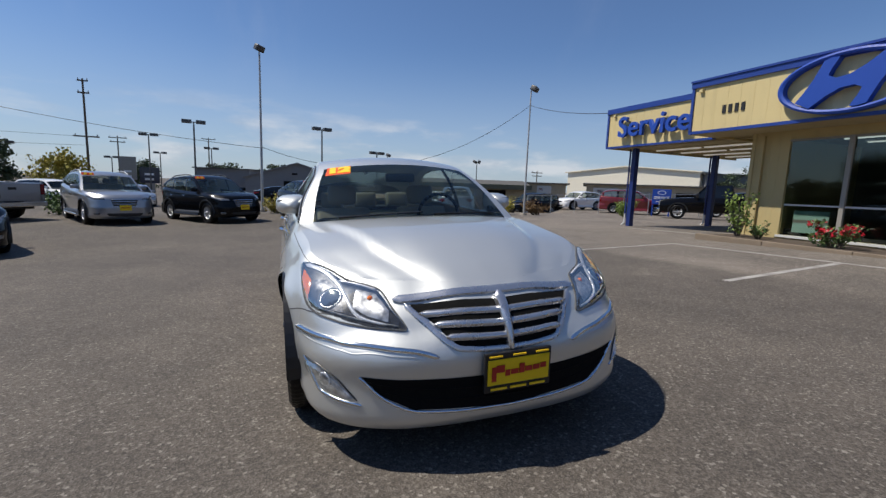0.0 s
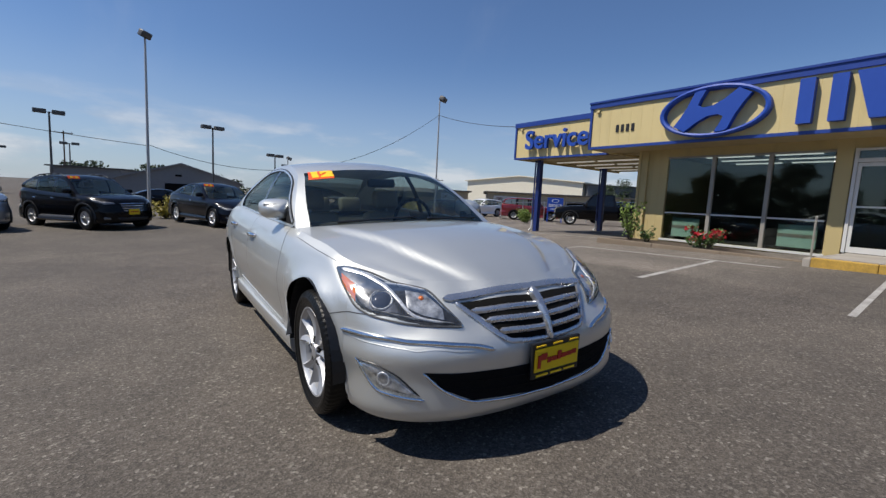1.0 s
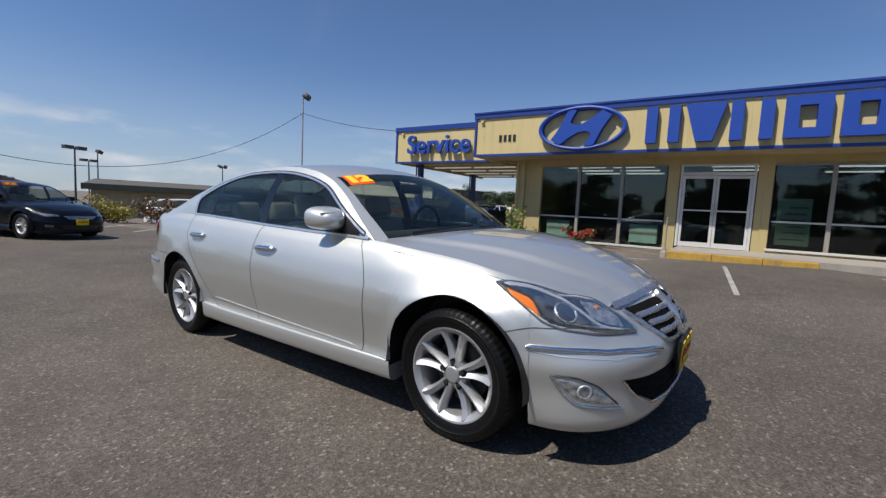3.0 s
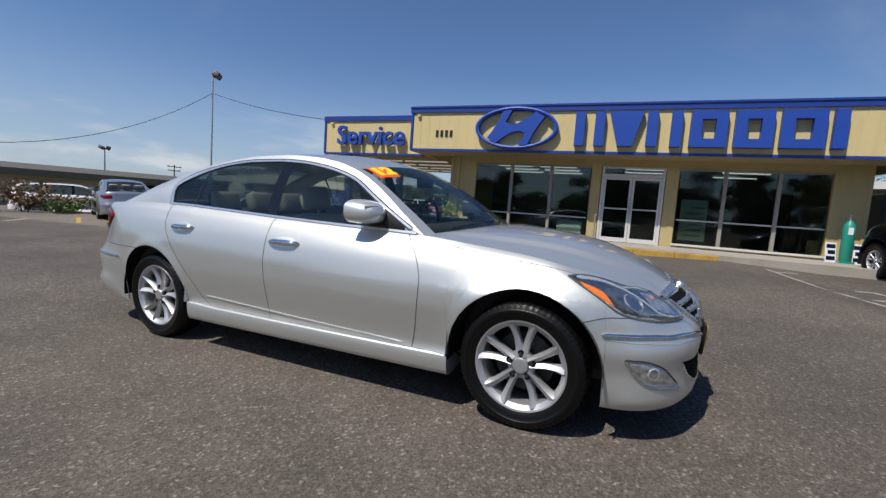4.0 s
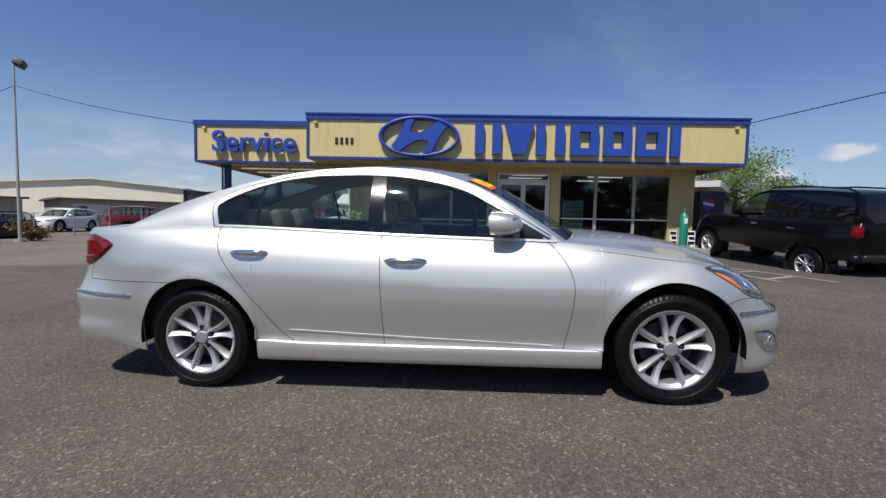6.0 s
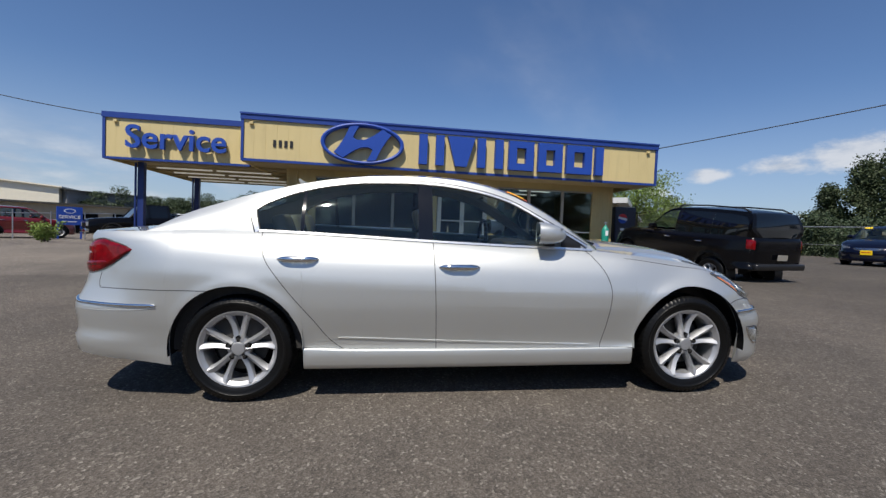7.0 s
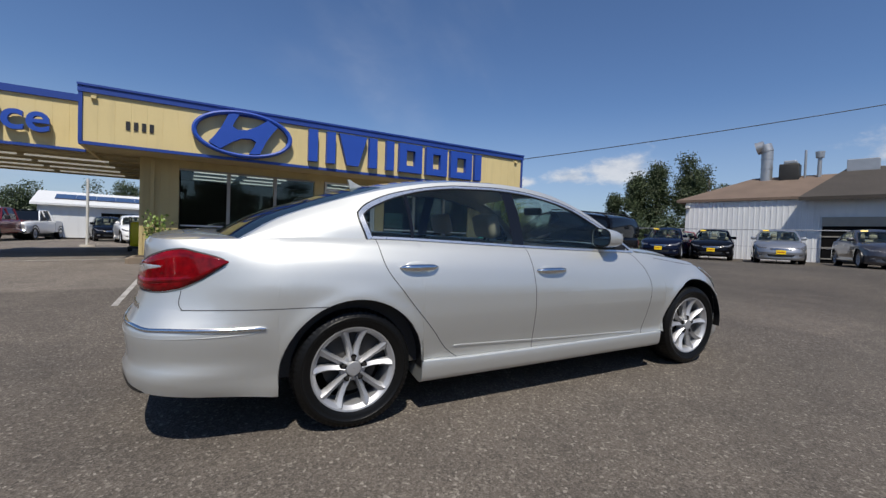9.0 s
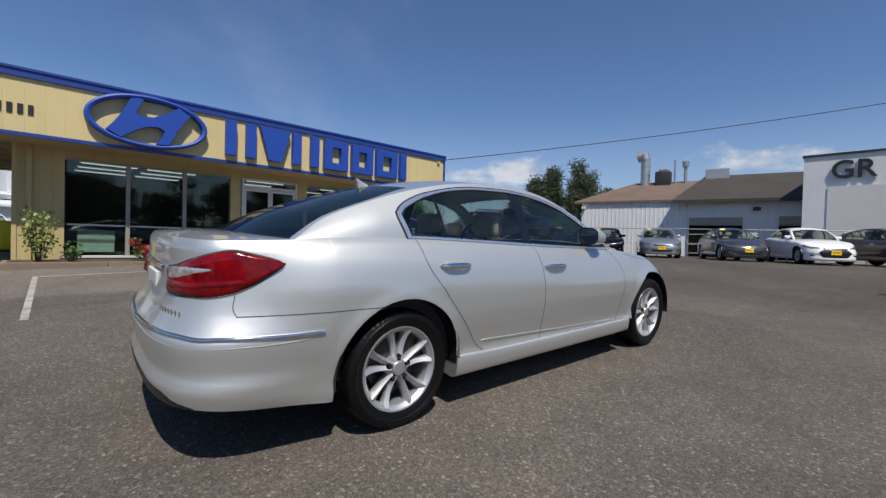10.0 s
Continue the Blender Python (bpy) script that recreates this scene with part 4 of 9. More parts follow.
def build_car(name, label, category, shape, paint_mat, m, group="", detail=1, glass=None, tint_rear=None, kind_="sedan", rim_r=0.222, dense=1.0, cabin=True, tint_back=None):
    c = shape
    car = thing(name, label, category, m, group)
    body = CarBody(c, rows=26 if detail > 1 else 18, dense=dense)
    glass = glass or CAR_GLASS
    G = body.skirt()
    whole = grid_mesh("skin", G, close=True)
    bm = bmesh.new()
    bm.from_mesh(whole)
    bpy.data.meshes.remove(whole)
    for front, nm in ((True, "hood"), (False, "trunk_lid" if kind_ == "sedan" else "tailgate_top")):
        P = body.lid(front, *((65, 41) if detail > 1 else ()), crown=0.022 if front else 0.012)
        if front and detail > 1:
            a = np.linspace(-1, 1, P.shape[1])
            b = np.linspace(0, 1, P.shape[0])[:, None]
            fold = 0.44 + 0.34 * b
            P[..., 2] += 0.020 * (1 - smooth01(np.abs(a)[None], fold + 0.0, fold + 0.085)) * np.sin(np.pi * b) ** 0.6
        me = grid_mesh(nm, P, flip=not front)
        part_mesh(nm, me, paint_mat, car, smooth=True)
    # body panels
    allm = bm.copy()
    bvh = BVHTree.FromBMesh(allm)
    allm.free()
    if detail > 1:
        arch, wb = c["arch"], c["wb"]
        c1 = pchip([0.20, 0.345, 0.465, 0.709, 0.802, 0.93, 1.0], [0.64, 0.62, 0.595, 0.569, 0.593, 0.68, 0.75])
        c2 = pchip([0.2, 0.327, 0.885, 1.1], [1.71, 1.712, 1.73, 1.74])
        c3 = pchip([0.30, 0.345, 0.413, 0.495, 0.74, 0.927, 1.046, 1.1], [2.22, 2.31, 2.39, 2.45, 2.65, 2.775, 2.80, 2.81])
        sill = pchip([-1.0, 0.4, 2.2, 2.5, 4.2], [0.327, 0.327, 0.333, 0.343, 0.35])
        fb = lambda p: p.z - (0.635 - 0.03 * float(smooth01(p.y, -0.42, -0.25)) + 0.5 * (1 - float(smooth01(p.y, -0.72, -0.56))))
        rbz = lambda p: p.z - 0.705
        cut(bm, lambda p: p.y - float(c1(p.z)))
        cut(bm, lambda p: p.y - float(c2(p.z)))
        cut(bm, lambda p: p.y - float(c3(p.z)))
        cut(bm, lambda p: p.z - float(sill(p.y)))
        cut(bm, fb)
        cut(bm, rbz)

        def which(p):
            if p.y < 0.2 and fb(p) < 0 and p.y < 0.0:
                return "front_bumper"
            if p.y > 2.95 and p.z < 0.705:
                return "rear_bumper"
            side = "l" if p.x > 0 else "r"
            if 0.0 < p.y < 2.95 and p.z < float(sill(p.y)) and 0.3 < p.y < 2.6:
                return "side_skirt " + side
            if p.y < float(c1(p.z)):
                return "fender " + side
            if p.y < float(c2(p.z)):
                return "front_door " + side
            if p.y < float(c3(p.z)):
                return "rear_door " + side
            return "rear_quarter"
        groups = {}
        for f in bm.faces:
            groups.setdefault(which(f.calc_center_median()), []).append(f)
        tag = {f: k for k, fs in groups.items() for f in fs}
        # raised dark strips paint the shade of the gaps where panels meet
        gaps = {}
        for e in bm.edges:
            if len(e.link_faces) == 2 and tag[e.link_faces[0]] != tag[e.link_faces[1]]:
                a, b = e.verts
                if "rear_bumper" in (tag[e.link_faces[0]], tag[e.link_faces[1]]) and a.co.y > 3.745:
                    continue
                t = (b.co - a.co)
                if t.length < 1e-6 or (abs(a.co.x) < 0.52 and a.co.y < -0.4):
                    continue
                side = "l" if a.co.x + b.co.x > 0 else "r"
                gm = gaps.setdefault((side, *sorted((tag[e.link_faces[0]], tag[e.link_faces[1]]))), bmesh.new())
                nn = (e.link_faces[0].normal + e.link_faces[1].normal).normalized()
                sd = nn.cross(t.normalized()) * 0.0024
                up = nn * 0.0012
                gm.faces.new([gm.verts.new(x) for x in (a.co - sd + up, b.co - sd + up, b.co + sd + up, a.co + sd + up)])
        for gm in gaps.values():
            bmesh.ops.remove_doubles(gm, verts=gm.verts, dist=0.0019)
            part("panel_gap", gm, GAP_SHADE, car)
        for key, fs in groups.items():
            nb = bmesh.new()
            vm = {}
            for f in fs:
                vs = []
                for v in f.verts:
                    if v not in vm:
                        vm[v] = nb.verts.new(v.co)
                    vs.append(vm[v])
                try:
                    nb.faces.new(vs)
                except ValueError:
                    pass
            if key.startswith("side_skirt"):
                # a slab standing out under the doors, cut square at the wheels, with a ledge on top
                nb.free()
                nb = bmesh.new()
                sg = 1 if key.endswith("l") else -1
                ou, os_ = zip(*[(u, q) for u, q in c["outline"] if u > 0.9])
                rows = []
                for q in np.linspace(arch + 0.002, wb - arch - 0.002, 40):
                    zt = float(sill(q))
                    uo = float(np.interp(q, os_, ou))
                    rows.append([nb.verts.new((sg * (uo + du), q, z)) for z, du in ((0.230, -0.30), (0.200, -0.085), (0.203, -0.060), (0.216, -0.040), (0.240, -0.030), (0.285, -0.026), (zt - 0.007, -0.024), (zt - 0.002, -0.027), (zt, -0.033), (zt + 0.004, -0.085))])
                for p, q in zip(rows, rows[1:]):
                    for k in range(9):
                        nb.faces.new((p[k], q[k], q[k + 1], p[k + 1]))
                nb.faces.new(rows[0])
                nb.faces.new(rows[-1])
                bmesh.ops.recalc_face_normals(nb, faces=nb.faces)
            bmesh.ops.triangulate(nb, faces=[f for f in nb.faces if len(f.verts) > 4])
            part(key.split()[0], nb, paint_mat, car, smooth=True, angle=50)
        bm.free()
    else:
        part("body_side", bm, paint_mat, car, smooth=True, angle=50)
    # wheel openings, under side
    for sa in (0.0, c["wb"]):
        for sg in (-1, 1):
            a = np.linspace(-0.10, math.pi + 0.10, 26) if detail > 1 else np.linspace(-0.35, math.pi + 0.35, 26)
            r = c["arch"] + 0.002
            rows = [np.stack([sg * (c["hw"] - d) * np.ones_like(a), sa + r * k * np.cos(a), c["archz"] + r * k * np.sin(a)], -1) for d, k in ((0.035, 1.0), (0.09, 1.0), (0.30, 1.02), (0.33, 0.2))]
            part_mesh("wheel_liner", grid_mesh("wheel_liner", np.array(rows)), BLACK_TRIM, car)
            wheel(car, sa, sg * (c["hw"] - 0.042 - 0.1125), c["tyre"], 0.225, rim_r, "twin" if detail > 1 else "plain")
    part("underbody", boxed(-c["hw"] * 0.62, c["hw"] * 0.62, -c["fo"] * 0.70, c["wb"] + c["ro"] * 0.72, c["bottom"][1] + 0.03, c["bottom"][1] + 0.10), BLACK_TRIM, car)
    # roof, pillars, glass
    s_w, s_r = body.s_a, body.s_b
    h0, h1 = c["header"], c["rearheader"]
    aa = np.linspace(-1, 1, 25)

    def sheet(nm, a_list, s_list, material, lift=0.0, lab="", flip=False):
        A, S_ = np.meshgrid(a_list, s_list)
        P = body.top(A, S_)
        P[..., 2] += lift
        return part_mesh(nm, grid_mesh(nm, P, flip=flip), material, car, lab, smooth=True)
    sheet("roof", aa, np.linspace(h0, h1, 24), paint_mat)
    ws_a = 0.925
    s_ws = np.linspace(s_w, h0, 16)
    lim = (c.get("glass_foot", ws_a) + (ws_a - c.get("glass_foot", ws_a)) * smooth01(s_ws, s_w, s_w + 0.45))[:, None]
    part_mesh("windshield", grid_mesh("windshield", body.top(lim * np.linspace(-1, 1, 21)[None], s_ws[:, None] * np.ones((1, 21)))), glass, car, "tinted windshield glass", smooth=True)
    rear_glass = tint_back or tint_rear or glass
    s_rw = np.linspace(h1, s_r, 14)
    lim_r = (0.86 + c.get("rear_spread", 0.0) * smooth01(s_rw, h1, h1 + 0.35))[:, None]
    part_mesh("rear_window", grid_mesh("rear_window", body.top(lim_r * np.linspace(-1, 1, 21)[None], s_rw[:, None] * np.ones((1, 21)))), rear_glass, car, "tinted rear window glass", smooth=True)
    for sg in (-1, 1):
        pa_ = lim + (1 - lim) * np.array([0.0, 0.4, 1.0])[None]
        part_mesh("windshield_pillar", grid_mesh("windshield_pillar", body.top(sg * pa_, s_ws[:, None] * np.ones((1, 3))), flip=sg < 0), paint_mat, car, smooth=True)
        pr_ = lim_r + (1 - lim_r) * np.array([0.0, 0.5, 1.0])[None]
        part_mesh("rear_pillar_top", grid_mesh("rear_pillar_top", body.top(sg * pr_, s_rw[:, None] * np.ones((1, 3))), flip=sg < 0), paint_mat, car, smooth=True)
        # cabin sides
        g0, g1 = c["glass"][0][0], c["glass"][-1][1]

        def side_sheet(nm, s_list, lo, hi, material, nz=6, off=0.0, lab=""):
            S_, V = np.meshgrid(s_list, np.linspace(0, 1, nz))
            Zs = lo(S_) * (1 - V) + hi(S_) * V
            return part_mesh(nm, grid_mesh(nm, body.flank(S_, Zs, sg, off), flip=sg < 0), material, car, lab, smooth=True)
        belt = lambda s: body.rim_z(s) + 0.0
        low = pchip(*zip(*c["winlow"])) if "winlow" in c else None
        foot = lambda s: belt(s) + (np.where(s > 2.70, np.clip(low(s), 0, 0.2), 0.0) if low else 0.0)
        wtop = lambda s: np.clip(body.wt(s), body.rim_z(s) + 0.001, body.rz(s) - 0.012)
        rail = lambda s: body.rz(s)
        side_sheet("window_frame", np.linspace(g0, g1, 40), wtop, rail, paint_mat, 5)
        side_sheet("front_pillar", np.linspace(s_w, g0, 8), belt, rail, paint_mat, 4)
        side_sheet("mirror_triangle", np.linspace(g0, g0 + 0.14, 6), belt, wtop, BLACK_TRIM, 4, 0.002)
        side_sheet("rear_pillar", np.linspace(g1, s_r, 20), belt, rail, paint_mat, 8)
        ends = [g for g in c["glass"]]
        for k, (a, b) in enumerate(ends):
            nm = ("front_side_window", "rear_side_window", "quarter_window")[k]
            mt = glass if (k == 0 or not tint_rear) else tint_rear
            cols = np.linspace(a, b, 18)
            if low and k == 2:
                cols = np.concatenate([np.linspace(a, 2.812, 10), np.linspace(2.816, b, 14)])
                side_sheet("rear_pillar_foot", cols[9:], belt, foot, paint_mat, 5)
            side_sheet(nm, cols, foot, wtop, mt, 8, -0.004)
        for (_, b), (a2, _) in zip(ends, ends[1:]):
            side_sheet("window_pillar", np.linspace(b, a2, 4), belt, wtop, GLOSS_BLACK, 8, -0.001)
        if detail > 1:
            sv = np.concatenate([np.linspace(0.70, 2.62, 40), np.linspace(2.64, 2.858, 14)])
            back = np.linspace(2.857, 2.820, 8)
            around = np.concatenate([body.flank(sv, wtop(sv), sg, 0.003), body.flank(back, foot(back), sg, 0.003)])
            sb = np.linspace(2.822, 0.66, 40)
            bot = body.flank(sb, belt(sb) + 0.006, sg, 0.004)
            for nm, line, mt in (("window_gap", around, BLACK_TRIM), ("window_trim", around, TRIM_BRIGHT), ("belt_trim", bot, TRIM_BRIGHT)):
                rows = []
                for j in range(len(line)):
                    wide = float(smooth01(line[j][1], 2.45, 2.78))
                    # distances of the inner and the outer edge from the glass edge
                    ia, oa = {"window_gap": (-0.010, 0.021 + 0.014 * wide), "window_trim": (-0.003, 0.013 + 0.014 * wide), "belt_trim": (-0.008, 0.008)}[nm]
                    t = Vector(line[min(j + 1, len(line) - 1)] - line[max(j - 1, 0)]).normalized()
                    nn = Vector((sg * 0.9, 0, 0.4)).normalized()
                    sd = nn.cross(t).normalized() * sg
                    p, lift = Vector(line[j]), 0.002 if nm == "window_gap" else 0.0045
                    rows.append([p + sd * ia - nn * 0.006, p + sd * (ia + 0.001) + nn * lift, p + sd * (oa - 0.001) + nn * lift, p + sd * oa - nn * 0.006])
                part_mesh(nm, grid_mesh(nm, np.array(rows)), mt, car, "bright chrome window trim" if mt is TRIM_BRIGHT else "")
    # cabin
    if cabin:
        fl = bmesh.new()
        s0, s1 = s_w - 0.05, min(s_r, c["wb"] + 0.55)
        zf = c["bottom"][1] + 0.12
        zr = float(body.rim_z((s0 + s1) / 2))
        hwc = c["hw"] - 0.14
        zt_ = float(body.rim_z(s0 + 0.05)) - 0.05
        for x0, x1, y0, y1, z0, z1 in ((-hwc, hwc, s0, s1, zf, zf + 0.05), (-hwc - 0.02, -hwc + 0.03, s0, s1, zf, zt_), (hwc - 0.03, hwc + 0.02, s0, s1, zf, zt_), (-hwc + 0.1, hwc - 0.1, s0, s0 + 0.06, zf, zt_ - 0.04)):
            box(fl, x0, x1, y0, y1, z0, z1)
        part("cabin_tub", fl, CABIN, car)
        part("dashboard", boxed(-hwc + 0.13, hwc - 0.13, s0 + 0.16, s0 + 0.50, zr - 0.34, zr - 0.05, 0.06), CABIN, car, smooth=True)
        sh = (s0 + 0.66, s0 + 1.73) if detail > 1 else (s0 + 0.98, s0 + 1.95)
        zs = zr - (0.66 if detail > 1 else 0.56)
        for u in (-0.38, 0.38):
            seat(car, sh[0] + 0.12, u, 0.50, zs)
        seat(car, sh[1], 0, 1.26, zs - (0.05 if detail > 1 else 0.0), 18, rear=True)
        if detail > 1:
            part("parcel_shelf", boxed(-hwc, hwc, sh[1] + 0.38, s_r - 0.02, zr - 0.06, zr - 0.02), CABIN, car)
            bmw = bmesh.new()
            pts = [Vector((0.38 + 0.185 * math.cos(q), 0.06 * math.sin(q) + 0, 0.185 * math.sin(q))) for q in np.linspace(0, 2 * math.pi, 25)]
            for p, q in zip(pts, pts[1:]):
                cyl(bmw, p, q, 0.016, seg=8)
            cyl(bmw, (0.20, 0, 0), (0.56, 0, 0), 0.02, seg=8)
            o = part("steering_wheel", bmw, BLACK_TRIM, car, smooth=True)
            o.matrix_local = pose(0, s0 + 0.62, zr - 0.07, 20)
    return car, body, bvh


# ---- dealership building ----
XF, XW, FLOOR = 10.27, 11.22, 0.50
F_LOW, F_TOP = 2.80, 4.10
Y_L, Y_R = 8.18, -4.25
shop = thing("dealership_building", "cream and tan single-storey car dealership with royal blue trim", "building", pose(0, 0, 0))


def siding(x, y0, y1, z0, z1, pitch=0.3, depth=0.004, back=0.06, along="y"):
    """A sheet of vertical boards with narrow recessed grooves."""
    n = max(1, round(abs(y1 - y0) / pitch))
    w = (y1 - y0) / n
    g = 0.012 * (1 if w > 0 else -1)
    prof = []
    for k in range(n):
        a, b = y0 + k * w, y0 + (k + 1) * w
        prof += [(a, depth), (a + g * 0.4, 0), (b - g * 0.4, 0), (b, depth)]
    bm = bmesh.new()
    def P(yy, d, zz):
        return (x + d, yy, zz) if along == "y" else (yy, x + d, zz)
    lo = [bm.verts.new(P(yy, d, z0)) for yy, d in prof]
    hi = [bm.verts.new(P(yy, d, z1)) for yy, d in prof]
    for k in range(len(prof) - 1):
        if abs(prof[k][0] - prof[k + 1][0]) > 1e-6:
            bm.faces.new((lo[k], lo[k + 1], hi[k + 1], hi[k]))
    bl = [bm.verts.new(P(yy, back, zz)) for yy, zz in ((y0, z0), (y1, z0), (y1, z1), (y0, z1))]
    bm.faces.new(bl)
    for a, b, c, d in ((lo[0], hi[0], bl[3], bl[0]), (lo[-1], bl[1], bl[2], hi[-1])):
        bm.faces.new((a, b, c, d))
    bm.faces.new([bl[0], bl[1]] + lo[::-1])
    bm.faces.new([bl[3], bl[2]] + hi[::-1])
    bmesh.ops.recalc_face_normals(bm, faces=bm.faces)
    return bm


# fascia of the main front and of the service canopy
part("fascia", siding(XF, Y_R, Y_L, F_LOW + 0.07, F_TOP - 0.17), CREAM, shop)
part("fascia_cap", boxed(XF - 0.05, XF + 0.12, Y_R - 0.05, Y_L + 0.05, F_TOP - 0.17, F_TOP), BLUE, shop)
part("fascia_cap", boxed(XF - 0.075, XF - 0.052, Y_R - 0.06, Y_L + 0.06, F_TOP - 0.035, F_TOP + 0.012), BLUE, shop)
part("fascia_foot", boxed(XF - 0.03, XF + 0.10, Y_R - 0.03, Y_L + 0.03, F_LOW, F_LOW + 0.07), BLUE, shop)
for y in (Y_R, Y_L):
    part("fascia_end_trim", boxed(XF - 0.035, XF + 0.03, y - 0.035, y + 0.035, F_LOW + 0.07, F_TOP - 0.17), BLUE, shop)
    part("fascia_return", boxed(XF + 0.06, XW + 3.0, y - 0.03, y + 0.03, F_LOW, F_TOP - 0.02), CREAM, shop)
part("soffit", boxed(XF + 0.02, XW + 0.02, Y_R + 0.03, Y_L - 0.03, F_LOW - 0.004, F_LOW + 0.02), SOFFIT, shop)
part("roof", boxed(XF + 0.13, 23.0, Y_R + 0.04, Y_L - 0.04, F_TOP - 0.35, F_TOP - 0.25), DARK_ROOF, shop)
for y in (7.95, -3.95):
    part("fascia_spotlight", boxed(XF - 0.07, XF - 0.002, y - 0.05, y + 0.05, F_TOP - 0.30, F_TOP - 0.23, 0.01), CREAM, shop)

# walls with their window openings
WIN_TOP = 2.60
LEFT_B, RIGHT_B = 0.42, 0.60
Y_C, Y_E = 7.15, -3.36
part("wall", siding(XW, 6.33, Y_C, 0.10, F_LOW, 0.2, back=0.2), TAN_WALL, shop)
part("wall", siding(XW, 2.60, 2.87, 0.30, F_LOW, 0.2, back=0.2), TAN_WALL, shop)
part("wall", siding(XW, 0.64, 0.95, 0.30, F_LOW, 0.2, back=0.2), TAN_WALL, shop)
part("wall", siding(XW, Y_E, -2.65, 0.30, F_LOW, 0.2, back=0.2), TAN_WALL, shop)
for a, b, zb in ((2.87, 6.33, LEFT_B), (-2.65, 0.64, RIGHT_B)):
    part("wall", boxed(XW + 0.003, XW + 0.2, a, b, WIN_TOP, F_LOW), TAN_WALL, shop)
    part("wall", boxed(XW + 0.003, XW + 0.2, a, b, 0.1, zb), TAN_WALL, shop)
part("wall", boxed(XW + 0.003, XW + 0.2, 0.95, 2.60, WIN_TOP, F_LOW), TAN_WALL, shop)
part("side_wall", boxed(XW + 0.2, 22.8, Y_C - 0.2, Y_C - 0.003, 0.05, F_LOW + 0.9), TAN_WALL, shop)
part("side_wall", boxed(XW + 0.2, 22.8, Y_E + 0.003, Y_E + 0.2, 0.2, F_LOW + 0.9), TAN_WALL, shop)
part("back_wall", boxed(22.6, 22.8, Y_E + 0.2, Y_C - 0.2, 0.1, F_LOW + 0.9), TAN_WALL, shop)
part("downpipe", boxed(XW - 0.07, XW - 0.004, 6.86, 6.95, 0.3, 2.72, 0.01), TAN_WALL, shop)
part("corner_trim", boxed(XW - 0.02, XW + 0.1, Y_C - 0.06, Y_C + 0.02, 0.15, F_LOW - 0.01), TAN_WALL, shop)
part("corner_trim", boxed(XW - 0.02, XW + 0.1, Y_E - 0.02, Y_E + 0.06, 0.4, F_LOW - 0.01), TAN_WALL, shop)
# room behind the glass; its dimness is put into dark surface colours
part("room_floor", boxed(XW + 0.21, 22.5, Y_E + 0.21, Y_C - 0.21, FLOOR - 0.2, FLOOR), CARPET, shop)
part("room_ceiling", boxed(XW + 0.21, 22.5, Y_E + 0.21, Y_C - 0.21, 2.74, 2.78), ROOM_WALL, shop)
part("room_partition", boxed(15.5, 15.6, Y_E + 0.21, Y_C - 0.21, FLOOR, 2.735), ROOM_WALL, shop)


def window_bank(y0, y1, posts, zb, rail):
    wd = new("window")
    wd.parent = shop
    part("window_sill", boxed(XW - 0.06, XW + 0.06, y0 - 0.03, y1 + 0.03, zb - 0.05, zb), WHITE_FRAME, wd)
    edges = [y0] + posts + [y1]
    for y in posts:
        part("mullion", boxed(XW - 0.035, XW + 0.07, y - 0.042, y + 0.042, zb, WIN_TOP - 0.004, 0.006), GREY_FRAME, wd)
    part("window_head", boxed(XW - 0.02, XW + 0.06, y0, y1, WIN_TOP - 0.05, WIN_TOP - 0.006), GREY_FRAME, wd)
    for a, b in zip(edges, edges[1:]):
        part("glazing_bar", boxed(XW + 0.005, XW + 0.05, a + 0.045, b - 0.045, rail - 0.018, rail + 0.018), WHITE_FRAME, wd)
        for z0, z1 in ((zb, rail - 0.02), (rail + 0.02, WIN_TOP - 0.05)):
            part("pane", boxed(XW + 0.024, XW + 0.030, a + 0.03, b - 0.03, z0, z1), SHOP_GLASS, wd).visible_shadow = False
    return wd


window_bank(2.87, 6.33, [3.99, 5.18], LEFT_B, 1.12)
window_bank(-2.65, 0.64, [-1.59, -0.43], RIGHT_B, 1.24)

# double entrance door with a transom
door = new("door")
door.parent = shop
DY0, DY1 = 0.97, 2.58
for y0, y1, z0, z1 in ((DY0, DY0 + 0.06, FLOOR, WIN_TOP), (DY1 - 0.06, DY1, FLOOR, WIN_TOP), (DY0 + 0.06, DY1 - 0.06, WIN_TOP - 0.05, WIN_TOP - 0.004), (DY0 + 0.06, DY1 - 0.06, 2.32, 2.40)):
    part("door_frame", boxed(XW - 0.03, XW + 0.09, y0, y1, z0, z1, 0.006), WHITE_FRAME, door)
part("transom_pane", boxed(XW + 0.024, XW + 0.030, DY0 + 0.06, DY1 - 0.06, 2.40, WIN_TOP - 0.05), SHOP_GLASS, door)
mid = (DY0 + DY1) / 2
